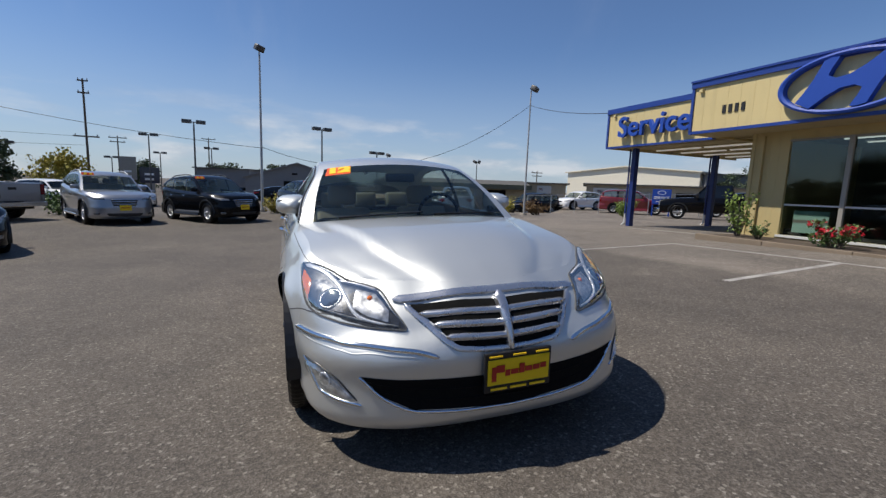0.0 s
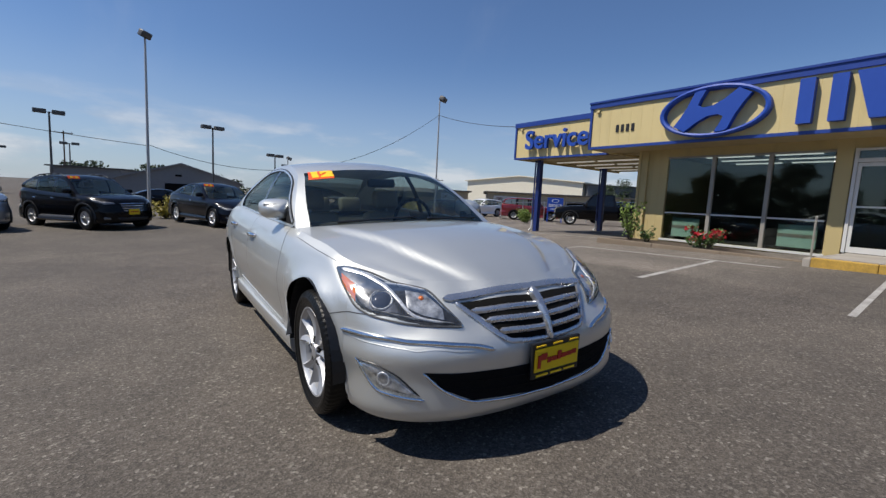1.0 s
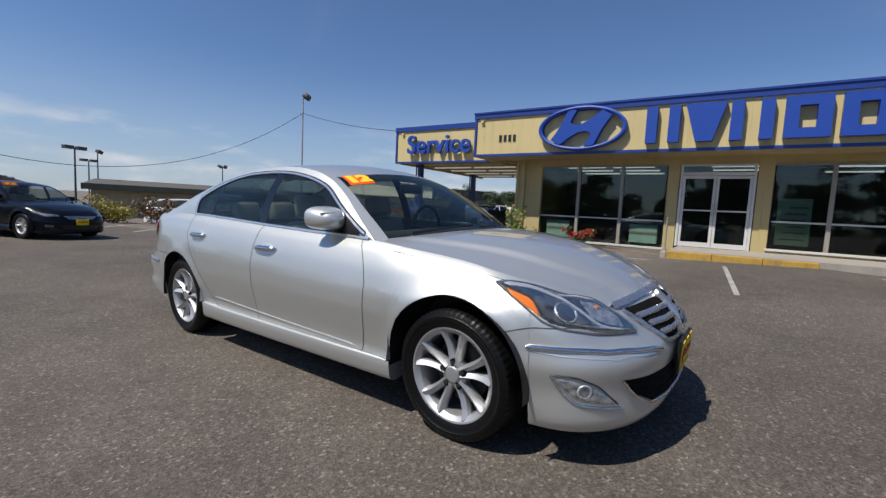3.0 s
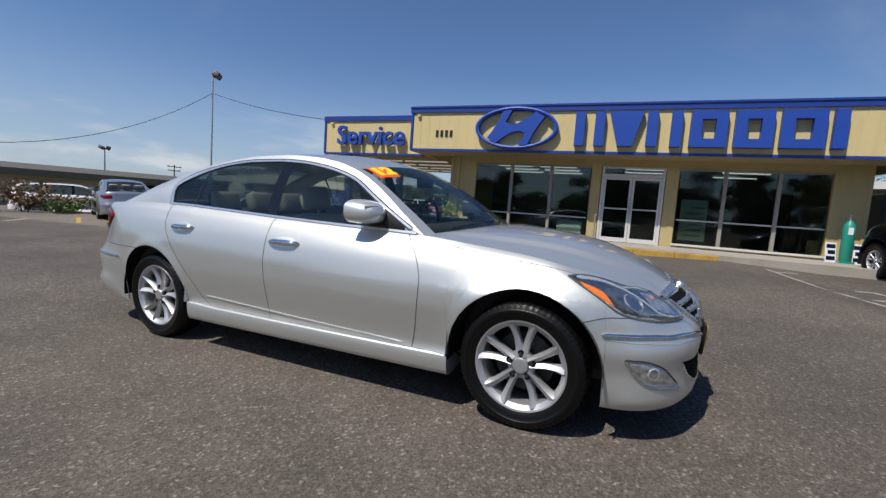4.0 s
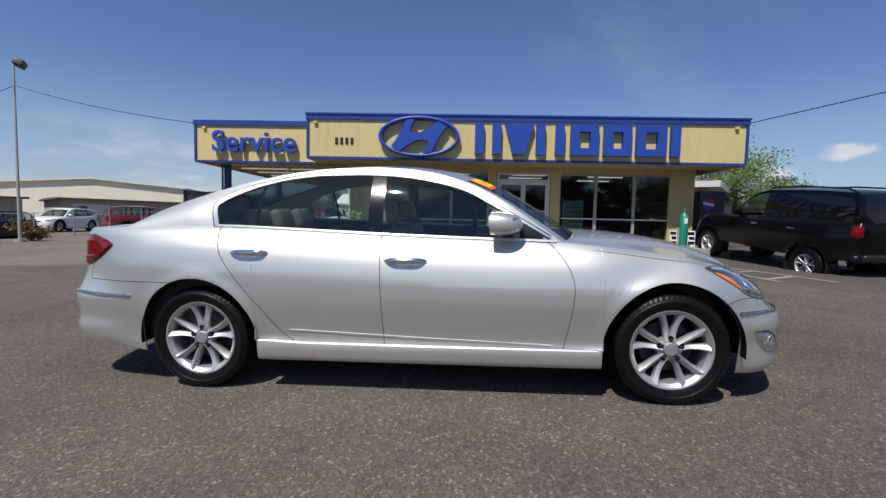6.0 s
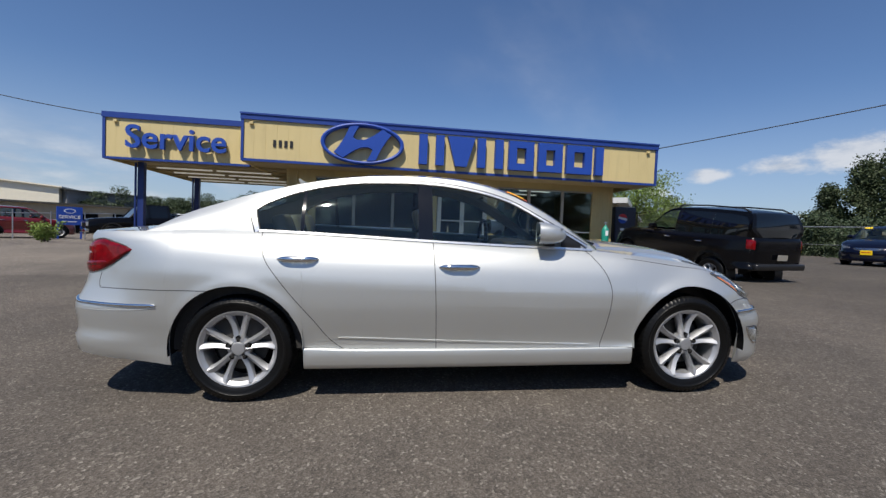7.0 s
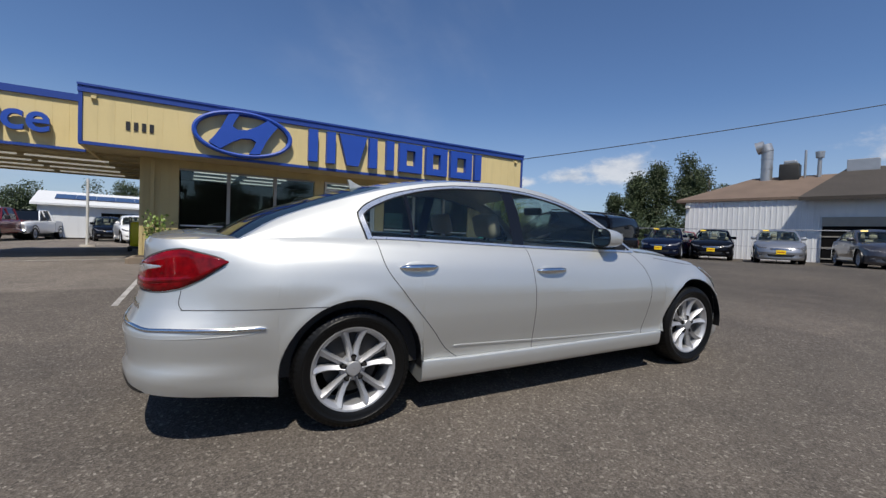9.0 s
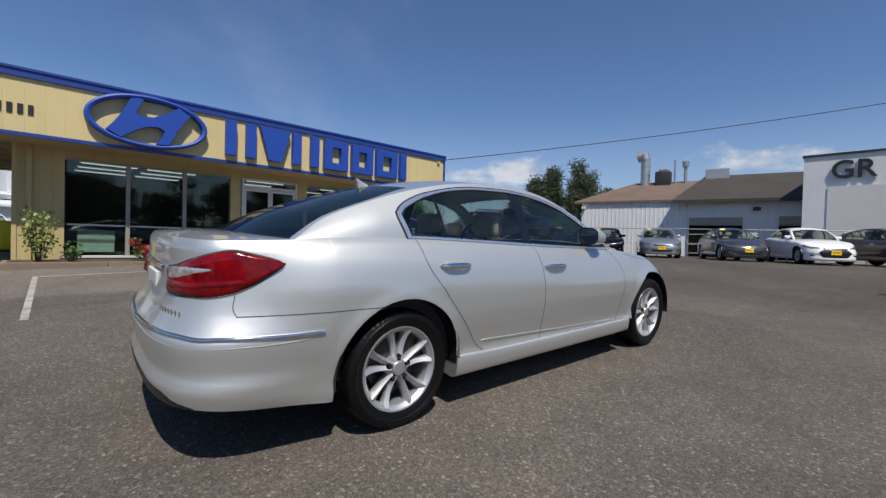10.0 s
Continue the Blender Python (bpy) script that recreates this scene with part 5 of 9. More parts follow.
for a, b, hinge in ((DY0 + 0.065, mid - 0.006, 1), (mid + 0.006, DY1 - 0.065, -1)):
    leaf = new("door_leaf")
    leaf.parent = door
    fr = bmesh.new()
    for y0, y1, z0, z1 in ((a, a + 0.06, FLOOR + 0.01, 2.31), (b - 0.06, b, FLOOR + 0.01, 2.31), (a + 0.06, b - 0.06, 2.24, 2.31), (a + 0.06, b - 0.06, FLOOR + 0.01, FLOOR + 0.13), (a + 0.06, b - 0.06, 1.42, 1.455)):
        box(fr, XW - 0.005, XW + 0.045, y0, y1, z0, z1)
    part("leaf_frame", fr, WHITE_FRAME, leaf)
    part("leaf_pane", boxed(XW + 0.016, XW + 0.022, a + 0.06, b - 0.06, FLOOR + 0.13, 2.24), SHOP_GLASS, leaf)
    yh = b - 0.03 if hinge > 0 else a + 0.03
    hb = cyl(bmesh.new(), (XW - 0.06, yh, 1.30), (XW - 0.06, yh, 1.62), 0.011)
    cyl(hb, (XW - 0.06, yh, 1.33), (XW, yh, 1.33), 0.008)
    cyl(hb, (XW - 0.06, yh, 1.59), (XW, yh, 1.59), 0.008)
    part("door_handle", hb, GALV, leaf)

# room lights that show through the glass
for k, (x, y) in enumerate([(12.6, 5.4), (12.6, 4.0), (13.6, 5.4), (13.6, 4.0), (14.6, 5.4), (14.6, 4.0), (12.6, 1.4), (13.6, 1.4), (12.8, -1.2), (14.2, -1.2)]):
    lt = thing("ceiling_light", "lit white fluorescent strip on the showroom ceiling", "ceiling light", pose(x, y, 2.70), "showroom strip lights")
    part("housing", boxed(-0.09, 0.09, -0.6, 0.6, 0.0, 0.04), WHITE_FRAME, lt)
    part("tube", boxed(-0.025, 0.025, -0.58, 0.58, -0.03, -0.002), TUBE, lt)

# boards and desks seen low behind the panes
for y0, y1, z1, x in ((5.42, 6.10, 1.00, 11.32), (3.02, 3.72, 1.00, 11.32)):
    b = thing("display_board", "pale mint green panel standing behind the shop window", "board", pose(x, (y0 + y1) / 2, FLOOR))
    w = y1 - y0
    part("panel", boxed(-0.02, 0.02, -w / 2, w / 2, 0.0, z1 - FLOOR, 0.006), MINT, b)
    part("band", boxed(-0.024, -0.021, -w / 2, w / 2, 0.22, 0.30), GREY_FRAME, b)
desk = thing("reception_desk", "dark showroom desk behind the windows", "desk", pose(13.4, -1.6, FLOOR))
part("desk_top", boxed(-0.4, 0.4, -0.9, 0.9, 0.70, 0.75, 0.01), TIMBER, desk)
for y in (-0.8, 0.8):
    part("desk_side", boxed(-0.35, 0.35, y - 0.03, y + 0.03, 0.0, 0.70), TIMBER, desk)
poster = thing("window_poster", "pale printed poster board behind the shop window", "poster", pose(11.45, 0.18, FLOOR))
part("sheet", boxed(-0.01, 0.01, -0.32, 0.32, 0.20, 1.30), MINT, poster)
for k in range(6):
    part("print_bar", boxed(-0.016, -0.011, -0.24, 0.24 - 0.07 * (k % 3), 0.32 + 0.15 * k, 0.36 + 0.15 * k), GREY_FRAME, poster)

# ---- service canopy ----
XS, YS = 11.22, 12.12
canopy = thing("service_canopy", "flat drive-through canopy with cream fascia on blue posts", "canopy", pose(0, 0, 0))
S_LOW, S_TOP = 2.76, 4.07
part("fascia", siding(XS, Y_L + 0.05, YS, S_LOW + 0.06, S_TOP - 0.16), CREAM, canopy)
part("fascia_cap", boxed(XS - 0.05, XS + 0.12, Y_L + 0.05, YS + 0.05, S_TOP - 0.16, S_TOP), BLUE, canopy)
part("fascia_foot", boxed(XS - 0.03, XS + 0.10, Y_L + 0.05, YS + 0.03, S_LOW, S_LOW + 0.06), BLUE, canopy)
part("fascia_end_trim", boxed(XS - 0.035, XS + 0.03, YS - 0.035, YS + 0.035, S_LOW + 0.06, S_TOP - 0.16), BLUE, canopy)
part("fascia_side", boxed(XS + 0.06, 18.0, YS - 0.03, YS + 0.03, S_LOW, S_TOP - 0.01), CREAM, canopy)
part("canopy_deck", boxed(XS + 0.1, 18.0, Y_C + 0.02, YS - 0.03, S_LOW + 0.10, S_LOW + 0.16), SOFFIT, canopy)
part("fascia_spotlight", boxed(XS - 0.07, XS - 0.002, YS - 0.35, YS - 0.25, S_TOP - 0.28, S_TOP - 0.21, 0.01), CREAM, canopy)
for x in np.arange(12.0, 17.9, 1.15):
    part("roof_beam", boxed(x - 0.05, x + 0.05, Y_C + 0.05, YS - 0.06, S_LOW + 0.05, S_LOW + 0.10), SOFFIT, canopy)
for x in (12.9, 14.1, 15.3, 16.5):
    for y0, y1 in ((8.0, 9.7), (9.85, 11.5)):
        part("tube_light", boxed(x - 0.04, x + 0.04, y0, y1, S_LOW - 0.01, S_LOW + 0.03), BATTEN, canopy, "white fluorescent batten")
for x, y in ((11.88, 11.45), (15.75, 11.35)):
    z = float(gz(x, y))
    part("post", boxed(x - 0.085, x + 0.085, y - 0.085, y + 0.085, z, S_LOW + 0.02, 0.008), SHADED_BLUE, canopy, "royal blue square post")
    part("post_pipe", cyl(bmesh.new(), (x - 0.11, y + 0.12, z + 0.42), (x - 0.11, y + 0.12, S_LOW), 0.03), SHADED_BLUE, canopy, "blue conduit beside the post")
    part("pipe_foot", cyl(bmesh.new(), (x - 0.11, y + 0.12, z + 0.1), (x - 0.11, y + 0.12, z + 0.42), 0.032), WHITE_FRAME, canopy, "white foot of the conduit")
    part("pipe_elbow", cyl(bmesh.new(), (x - 0.11, y + 0.12, z + 0.12), (x - 0.18, y + 0.18, z + 0.01), 0.03), WHITE_FRAME, canopy)

# signs
sv = letters("service_letters", "Service", 0.92, 0.05, SIGN_BLUE, Matrix.Translation((XS - 0.12, 10.18, 3.37)) @ Matrix(((0, 0, -1), (-1, 0, 0), (0, 1, 0))).to_4x4(), fat=0.014)
tagged(sv, "blue raised letters fixed to the cream canopy fascia", "sign")
svx = [v.co.x for v in sv.data.vertices]
k_fit = 2.66 / (max(svx) - min(svx))
for v in sv.data.vertices:
    v.co.x *= k_fit
    v.co.y *= 0.98

# row of seven plain blue blocks, each with its own opening
blocks = [(3.33, 2.60, "pair"), (2.50, 1.68, "wedge"), (1.60, 0.82, "pair"), (0.64, -0.13, "ring"), (-0.28, -1.04, "ring"), (-1.18, -2.0, "ring"), (-2.13, -2.38, "bar")]
for y1, y0, style in blocks:
    z0, z1 = 3.00, 3.86
    w = y1 - y0
    sb = thing("sign_block", "plain raised blue sign shape on the cream fascia", "sign", pose(XF - 0.16, (y0 + y1) / 2, z0), "blue sign shapes")
    h, st = z1 - z0, 0.24
    fb = bmesh.new()
    if style == "bar":
        box(fb, 0, 0.15, -w / 2, w / 2, 0, h, 0.008)
    elif style == "wedge":
        prism(fb, [(-w / 2, h), (w / 2, h), (0.17, 0), (-0.17, 0)], "x", 0, 0.15)
    else:
        box(fb, 0, 0.15, -w / 2, -w / 2 + st, 0, h)
        box(fb, 0, 0.15, w / 2 - st, w / 2, 0, h)
        for a, b in {"pair": (), "ring": ((0.0, 0.2), (h - 0.2, h))}[style]:
            box(fb, 0.001, 0.149, -w / 2 + st, w / 2 - st, a, b)
    part("face", fb, SIGN_BLUE, sb)
    for y in ((0.0,) if style in ("bar", "wedge") else (-w / 2 + 0.12, w / 2 - 0.12)):
        part("stand_off", boxed(0.15, 0.162, y - 0.03, y + 0.03, h / 2 - 0.03, h / 2 + 0.03), GALV, sb)

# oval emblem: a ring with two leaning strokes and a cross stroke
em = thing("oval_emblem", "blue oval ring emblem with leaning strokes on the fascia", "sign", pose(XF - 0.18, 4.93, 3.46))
ring = bmesh.new()
A_, B_ = 1.16, 0.575
rows = []
for q in np.linspace(0, 2 * math.pi, 64, endpoint=False):
    c_, s_ = math.cos(q), math.sin(q)
    rows.append([(0.16, (A_ - 0.0) * c_, B_ * s_), (0.02, A_ * c_, B_ * s_), (0.0, (A_ - 0.045) * c_, (B_ - 0.04) * s_), (0.02, (A_ - 0.10) * c_, (B_ - 0.08) * s_), (0.16, (A_ - 0.11) * c_, (B_ - 0.085) * s_)])
rows.append(rows[0])
part_mesh("ring", grid_mesh("ring", np.array(rows)), SIGN_BLUE, em, smooth=True, angle=40)
half = [(-0.72, -0.52), (-0.60, -0.20), (-0.47, 0.22), (-0.34, 0.80), (-0.22, 0.86), (-0.11, 0.85), (-0.21, 0.50), (-0.25, 0.28), (-0.14, 0.16), (0.05, 0.20), (0.26, 0.42), (0.49, 0.77)]
part("slanted_stroke", prism(bmesh.new(), [(-u * 1.10, v * 0.555) for u, v in half + [(-u, -v) for u, v in half]], "x", 0.0, 0.15), SIGN_BLUE, em)
part("emblem_bracket", boxed(0.15, 0.182, -0.05, 0.05, -0.05, 0.05), GALV, em)
nb = thing("number_bars", "small dark bars fixed to the fascia in place of figures", "sign", pose(XF - 0.02, 7.10, 3.32))
for k in range(4):
    part("figure_bar", boxed(0, 0.018, 0.235 - k * 0.15 - 0.04, 0.235 - k * 0.15 + 0.04, -0.095, 0.095), BLACK_INK, nb)

# ---- sidewalk, planter, kerbs ----
walkw = bmesh.new()
box(walkw, 9.12, XW - 0.002, -3.30, 2.48, 0.1, FLOOR)
tagged(part("sidewalk", walkw, CONCRETE), "worn concrete sidewalk before the entrance", "sidewalk", kind="structure")
for k in range(3):
    y1 = 2.50 - k * 0.86
    zz = float(gz(9.0, y1 - 0.43))
    tagged(part("kerb_stone", boxed(8.98, 9.118, y1 - 0.855, y1, 0.1, FLOOR - 0.012, 0.018), YELLOW_KERB), "chipped yellow painted concrete kerb", "kerb", group="yellow kerb", kind="structure")
tagged(part("kerb_stone", boxed(9.0, 9.35, 2.505, 2.62, 0.1, 0.47, 0.02), CONCRETE), "plain concrete kerb end", "kerb", kind="structure")
post = thing("kerb_post", "slim grey marker post beside the entrance kerb", "post", pose(9.22, 2.56, 0.47))
part("shaft", cyl(bmesh.new(), (0, 0, 0), (0, 0, 0.72), 0.018), GREY_FRAME, post)
part("cap", cyl(bmesh.new(), (0, 0, 0.72), (0, 0, 0.745), 0.024, 0.01), GREY_FRAME, post)

plant = thing("planter_bed", "low timber-edged planting bed along the wall", "planter", pose(0, 0, 0))
part("soil", boxed(9.75, XW - 0.003, 2.66, 7.2, 0.0, 0.335), SOIL, plant)
for y0, y1 in ((2.66, 4.18), (4.19, 5.70), (5.71, 7.22)):
    part("edge_board", boxed(9.62, 9.745, y0, y1, 0.05, 0.36, 0.012), TIMBER, plant)
part("edge_board", boxed(9.75, XW - 0.02, 7.205, 7.30, 0.0, 0.33, 0.01), TIMBER, plant)


def line(x0, y0, x1, y1, w=0.1, lab="worn white painted parking line"):
    """A painted line on the asphalt."""
    n = max(2, int(math.hypot(x1 - x0, y1 - y0) / 0.5))
    d = Vector((x1 - x0, y1 - y0)).normalized()
    px, py = -d.y * w / 2, d.x * w / 2
    rows = []
    for q in np.linspace(0, 1, n):
        x, y = x0 + (x1 - x0) * q, y0 + (y1 - y0) * q
        jx = 0.004 * math.sin(17 * q + x0)
        rows.append([(x + px + jx, y + py, float(gz(x + px, y + py)) + 0.004), (x - px + jx, y - py, float(gz(x - px, y - py)) + 0.004)])
    tagged(part_mesh("parking_line", grid_mesh("parking_line", np.array(rows)), LINE_PAINT), lab, "road marking", "parking lines", "structure")


line(8.42, 6.84, 8.46, 2.75)
line(8.365, 6.80, 4.6, 6.89, 0.07)
line(8.36, 3.79, 5.5, 3.62)
line(8.25, 1.40, 5.2, 1.20, 0.07)
line(8.60, -0.85, 4.6, -1.38, 0.08)
line(9.0, -1.6, 4.7, -2.35, 0.08)
for k in range(5):
    x = 8.3 - k * 0.85
    line(x, -0.95 - k * 0.11, x + 0.55, -1.72 - k * 0.13, 0.09)
line(10.75, 10.7, 11.02, 7.5, 0.16)
for y in (22.6, 19.9):
    line(5.2, y - 0.8, 6.4, y + 0.6, 0.12)

tagged(part_mesh("parking_line", grid_mesh("parking_line", np.array([[(x, y, float(gz(x, y)) + 0.004) for x, y in row_] for row_ in (((6.40, 17.8), (6.52, 17.74)), ((7.15, 19.2), (7.27, 19.14)), ((7.90, 20.6), (8.02, 20.54)))])), YELLOW_KERB), "faded yellow painted tick on the asphalt", "road marking", "parking lines", "structure")

# ---- plants ----
def leaf_cloud(name, centres, n, spread, size, material, parent=None, label="", seed=1, flat=0.7):
    """Many small leaves scattered round a set of twig ends."""
    r = np.random.RandomState(seed)
    c = np.array(centres)[r.randint(0, len(centres), n)]
    p = c + np.clip(r.normal(0, 1, (n, 3)), -1.5, 1.5) * np.array(spread)
    a = r.normal(0, 1, (n, 3))
    a /= np.linalg.norm(a, axis=1)[:, None]
    b = np.cross(a, r.normal(0, 1, (n, 3)))
    b /= np.linalg.norm(b, axis=1)[:, None]
    s = size * r.uniform(0.5, 1.3, (n, 1))
    v = np.stack([p - a * s, p + b * s * flat, p + a * s, p - b * s * flat], 1).reshape(-1, 3)
    me = bpy.data.meshes.new(name)
    me.from_pydata(v.tolist(), [], np.arange(4 * n).reshape(-1, 4).tolist())
    return part_mesh(name, me, material, parent, label)


def tree(name, label, x, y, h, r, material, seed, conifer=False, leaves=2600, leaf=0.16, base=None, group="", low=0.22):
    rr = np.random.RandomState(seed)
    t = thing(name, label, "tree", pose(x, y, float(gz(x, y)) if base is None else base), group)
    bm = bmesh.new()
    pts = [Vector((0, 0, -0.1))]
    for k in range(1, 6):
        pts.append(Vector((rr.normal(0, 0.02) * h, rr.normal(0, 0.02) * h, h * 0.17 * k)))
    r0 = h * 0.028
    for k, (p, q) in enumerate(zip(pts, pts[1:])):
        cyl(bm, p, q, r0 * (1 - k * 0.17), r0 * (1 - (k + 1) * 0.17), 8)
    ends = []
    for k in range(26 if not conifer else 40):
        f = rr.uniform(low, 1.0)
        z = h * (0.18 + 0.78 * f)
        ang = rr.uniform(0, 2 * math.pi)
        reach = r * ((1.04 - f) ** 0.95 if conifer else math.sqrt(max(0.05, 1 - (1.7 * f - 0.8) ** 2))) * rr.uniform(0.55, 1.05)
        trunk = Vector((0, 0, min(z * 0.85, h * 0.84)))
        tip = Vector((reach * math.cos(ang), reach * math.sin(ang), z))
        cyl(bm, trunk, tip, r0 * 0.28, r0 * 0.06, 5)
        for w in (0.45, 0.7, 0.88, 1.0):
            ends.append(trunk.lerp(tip, w) + Vector(rr.normal(0, 0.06 * r, 3)))
    ends.append(Vector((0, 0, h * 0.97)))
    part("trunk", bm, BARK, t, smooth=True)
    sp = (r * 0.17, r * 0.17, r * (0.13 if conifer else 0.15))
    leaf_cloud("crown", [tuple(e) for e in ends], leaves, sp, leaf, material, t, seed=seed + 5)
    return t


def shrub(name, label, x, y, w, h, material, seed, n=700, leaf=0.035, z=None, second=None, group=""):
    rr = np.random.RandomState(seed)
    t = thing(name, label, "shrub", pose(x, y, float(gz(x, y)) if z is None else z), group)
    bm = bmesh.new()
    ends = []
    for k in range(16):
        a, f = rr.uniform(0, 2 * math.pi), rr.uniform(0.25, 1.0)
        q = Vector((w / 2 * math.cos(a) * math.sqrt(rr.uniform(0.05, 1)), w / 2 * math.sin(a) * math.sqrt(rr.uniform(0.05, 1)), h * f))
        cyl(bm, (q.x * 0.15, q.y * 0.15, -0.02), q, 0.010, 0.003, 5)
        ends += [q, q * 0.75, q * 0.5]
    part("stem_tangle", bm, BARK, t)
    leaf_cloud("foliage", [tuple(e) for e in ends], n, (w * 0.10, w * 0.10, h * 0.09), leaf, material, t, seed=seed)
    if second:
        leaf_cloud("blossom", [tuple(e) for e in ends if e.z > h * 0.45], second[1], (w * 0.08, w * 0.08, h * 0.06), second[2], second[0], t, seed=seed + 9)
    return t


shrub("rambling_shrub", "leggy green shrub against the corner wall", 10.45, 6.75, 0.7, 1.0, LEAF_LIGHT, 3, 520, 0.040, 0.33)
shrub("low_shrub", "small straggly green plant in the bed", 10.35, 6.25, 0.45, 0.40, LEAF, 4, 240, 0.032, 0.33)
shrub("rose_bush", "rose bush with bright red blooms in the bed", 10.35, 4.78, 0.78, 0.50, LEAF, 5, 620, 0.036, 0.33, (PETAL, 190, 0.05))

# ---- the silver sedan ----
GN = Vector((-0.0366, 0.027, 1.0)).normalized()
CS = Vector((0.0566, 0.9984, 0))
CS = (CS - GN * CS.dot(GN)).normalized()
CU = CS.cross(GN)
CAR_M = Matrix((CU, CS, GN)).transposed().to_4x4()
CAR_M.translation = (1.0384, 2.34, 0.0342)
HERO = dict(SEDAN)
HERO.update(
    side=[(0.15, -0.11), (0.19, -0.062), (0.24, -0.052), (0.305, -0.050), (0.345, -0.050), (0.40, -0.042), (0.52, -0.018), (0.62, -0.004), (0.70, -0.003), (0.78, -0.017), (0.858, -0.040), (0.872, -0.046), (0.93, -0.078), (1.0, -0.116), (1.2, -0.16)],
    crease=[(-0.9, 0.80), (0.0, 0.81), (0.75, 0.828), (1.57, 0.868), (2.565, 0.913), (3.3, 0.950), (4.1, 0.97)],
    rail=[(0.62, None, None), (0.80, 0.752, 1.090), (1.0, 0.685, 1.228), (1.2, 0.628, 1.330), (1.4, 0.602, 1.393), (1.6, 0.589, 1.426), (1.85, 0.583, 1.441), (2.1, 0.583, 1.437), (2.35, 0.589, 1.415), (2.6, 0.602, 1.373), (2.85, 0.624, 1.312), (3.1, 0.655, 1.236), (3.3, 0.685, 1.163), (3.5, None, None)],
    bottom=(0.178, 0.200, 0.298), sill_line=[(2.6, 0.20), (3.2, 0.225), (3.34, 0.236), (3.5, 0.256), (3.7, 0.278), (3.9, 0.302), (4.1, 0.315)], roll=(0.15, 0.028, 0.022), rolldepth=(0.20, 0.05, 0.032), arch=0.398, archz=0.338, glass_foot=0.895, rear_spread=0.09, nose_sweep=0.055, fender_tuck=0.045,
    wintop=[(0.70, 0.985), (0.984, 1.153), (1.221, 1.283), (1.45, 1.347), (1.678, 1.382), (1.9, 1.394), (2.15, 1.391), (2.40, 1.366), (2.62, 1.314), (2.74, 1.268), (2.82, 1.228), (2.86, 1.195)],
    winlow=[(2.70, 0.0), (2.818, 0.0), (2.830, 0.035), (2.852, 0.100), (2.86, 0.135)], glass=[(0.74, 1.735), (1.83, 2.553), (2.575, 2.86)], crown=(0.035, 0.05, 0.036, 0.012))
hero_shape = car_shape(HERO, 0.858, 2.935, 1.135, 0.945, 1.0)
hero, hero_body, hb = build_car("silver_sedan", "silver four-door sedan with chrome trim parked on the lot", "car", hero_shape, SILVER, CAR_M, detail=2, rim_r=0.238, tint_back=REAR_GLASS)


def both(fn):
    for mr in (False, True):
        fn(mr)


LENS_DARK = mat("dark lamp housing", (0.055, 0.055, 0.057), 0.28, 0.3, vary=0.5, scale=9, fine=28, bump=0.08)
LENS_GLASS = mat("deep glass projector", (0.05, 0.055, 0.07), 0.06, 0.0, vary=0.2, coat=1.0, spec=0.8)
BROW = mat("pale lamp surround", (0.72, 0.72, 0.73), 0.3, 0.4, vary=0.05)
HL_UP = [(0.805, -0.197, 0.809), (0.752, -0.262, 0.812), (0.692, -0.345, 0.794), (0.622, -0.455, 0.756), (0.495, -0.555, 0.730), (0.462, -0.66, 0.656), (0.412, -0.738, 0.582)]
HL_LO = [(0.805, -0.200, 0.805), (0.817, -0.288, 0.756), (0.814, -0.361, 0.709), (0.803, -0.436, 0.655), (0.762, -0.517, 0.627), (0.668, -0.606, 0.604), (0.560, -0.675, 0.590), (0.414, -0.738, 0.578)]


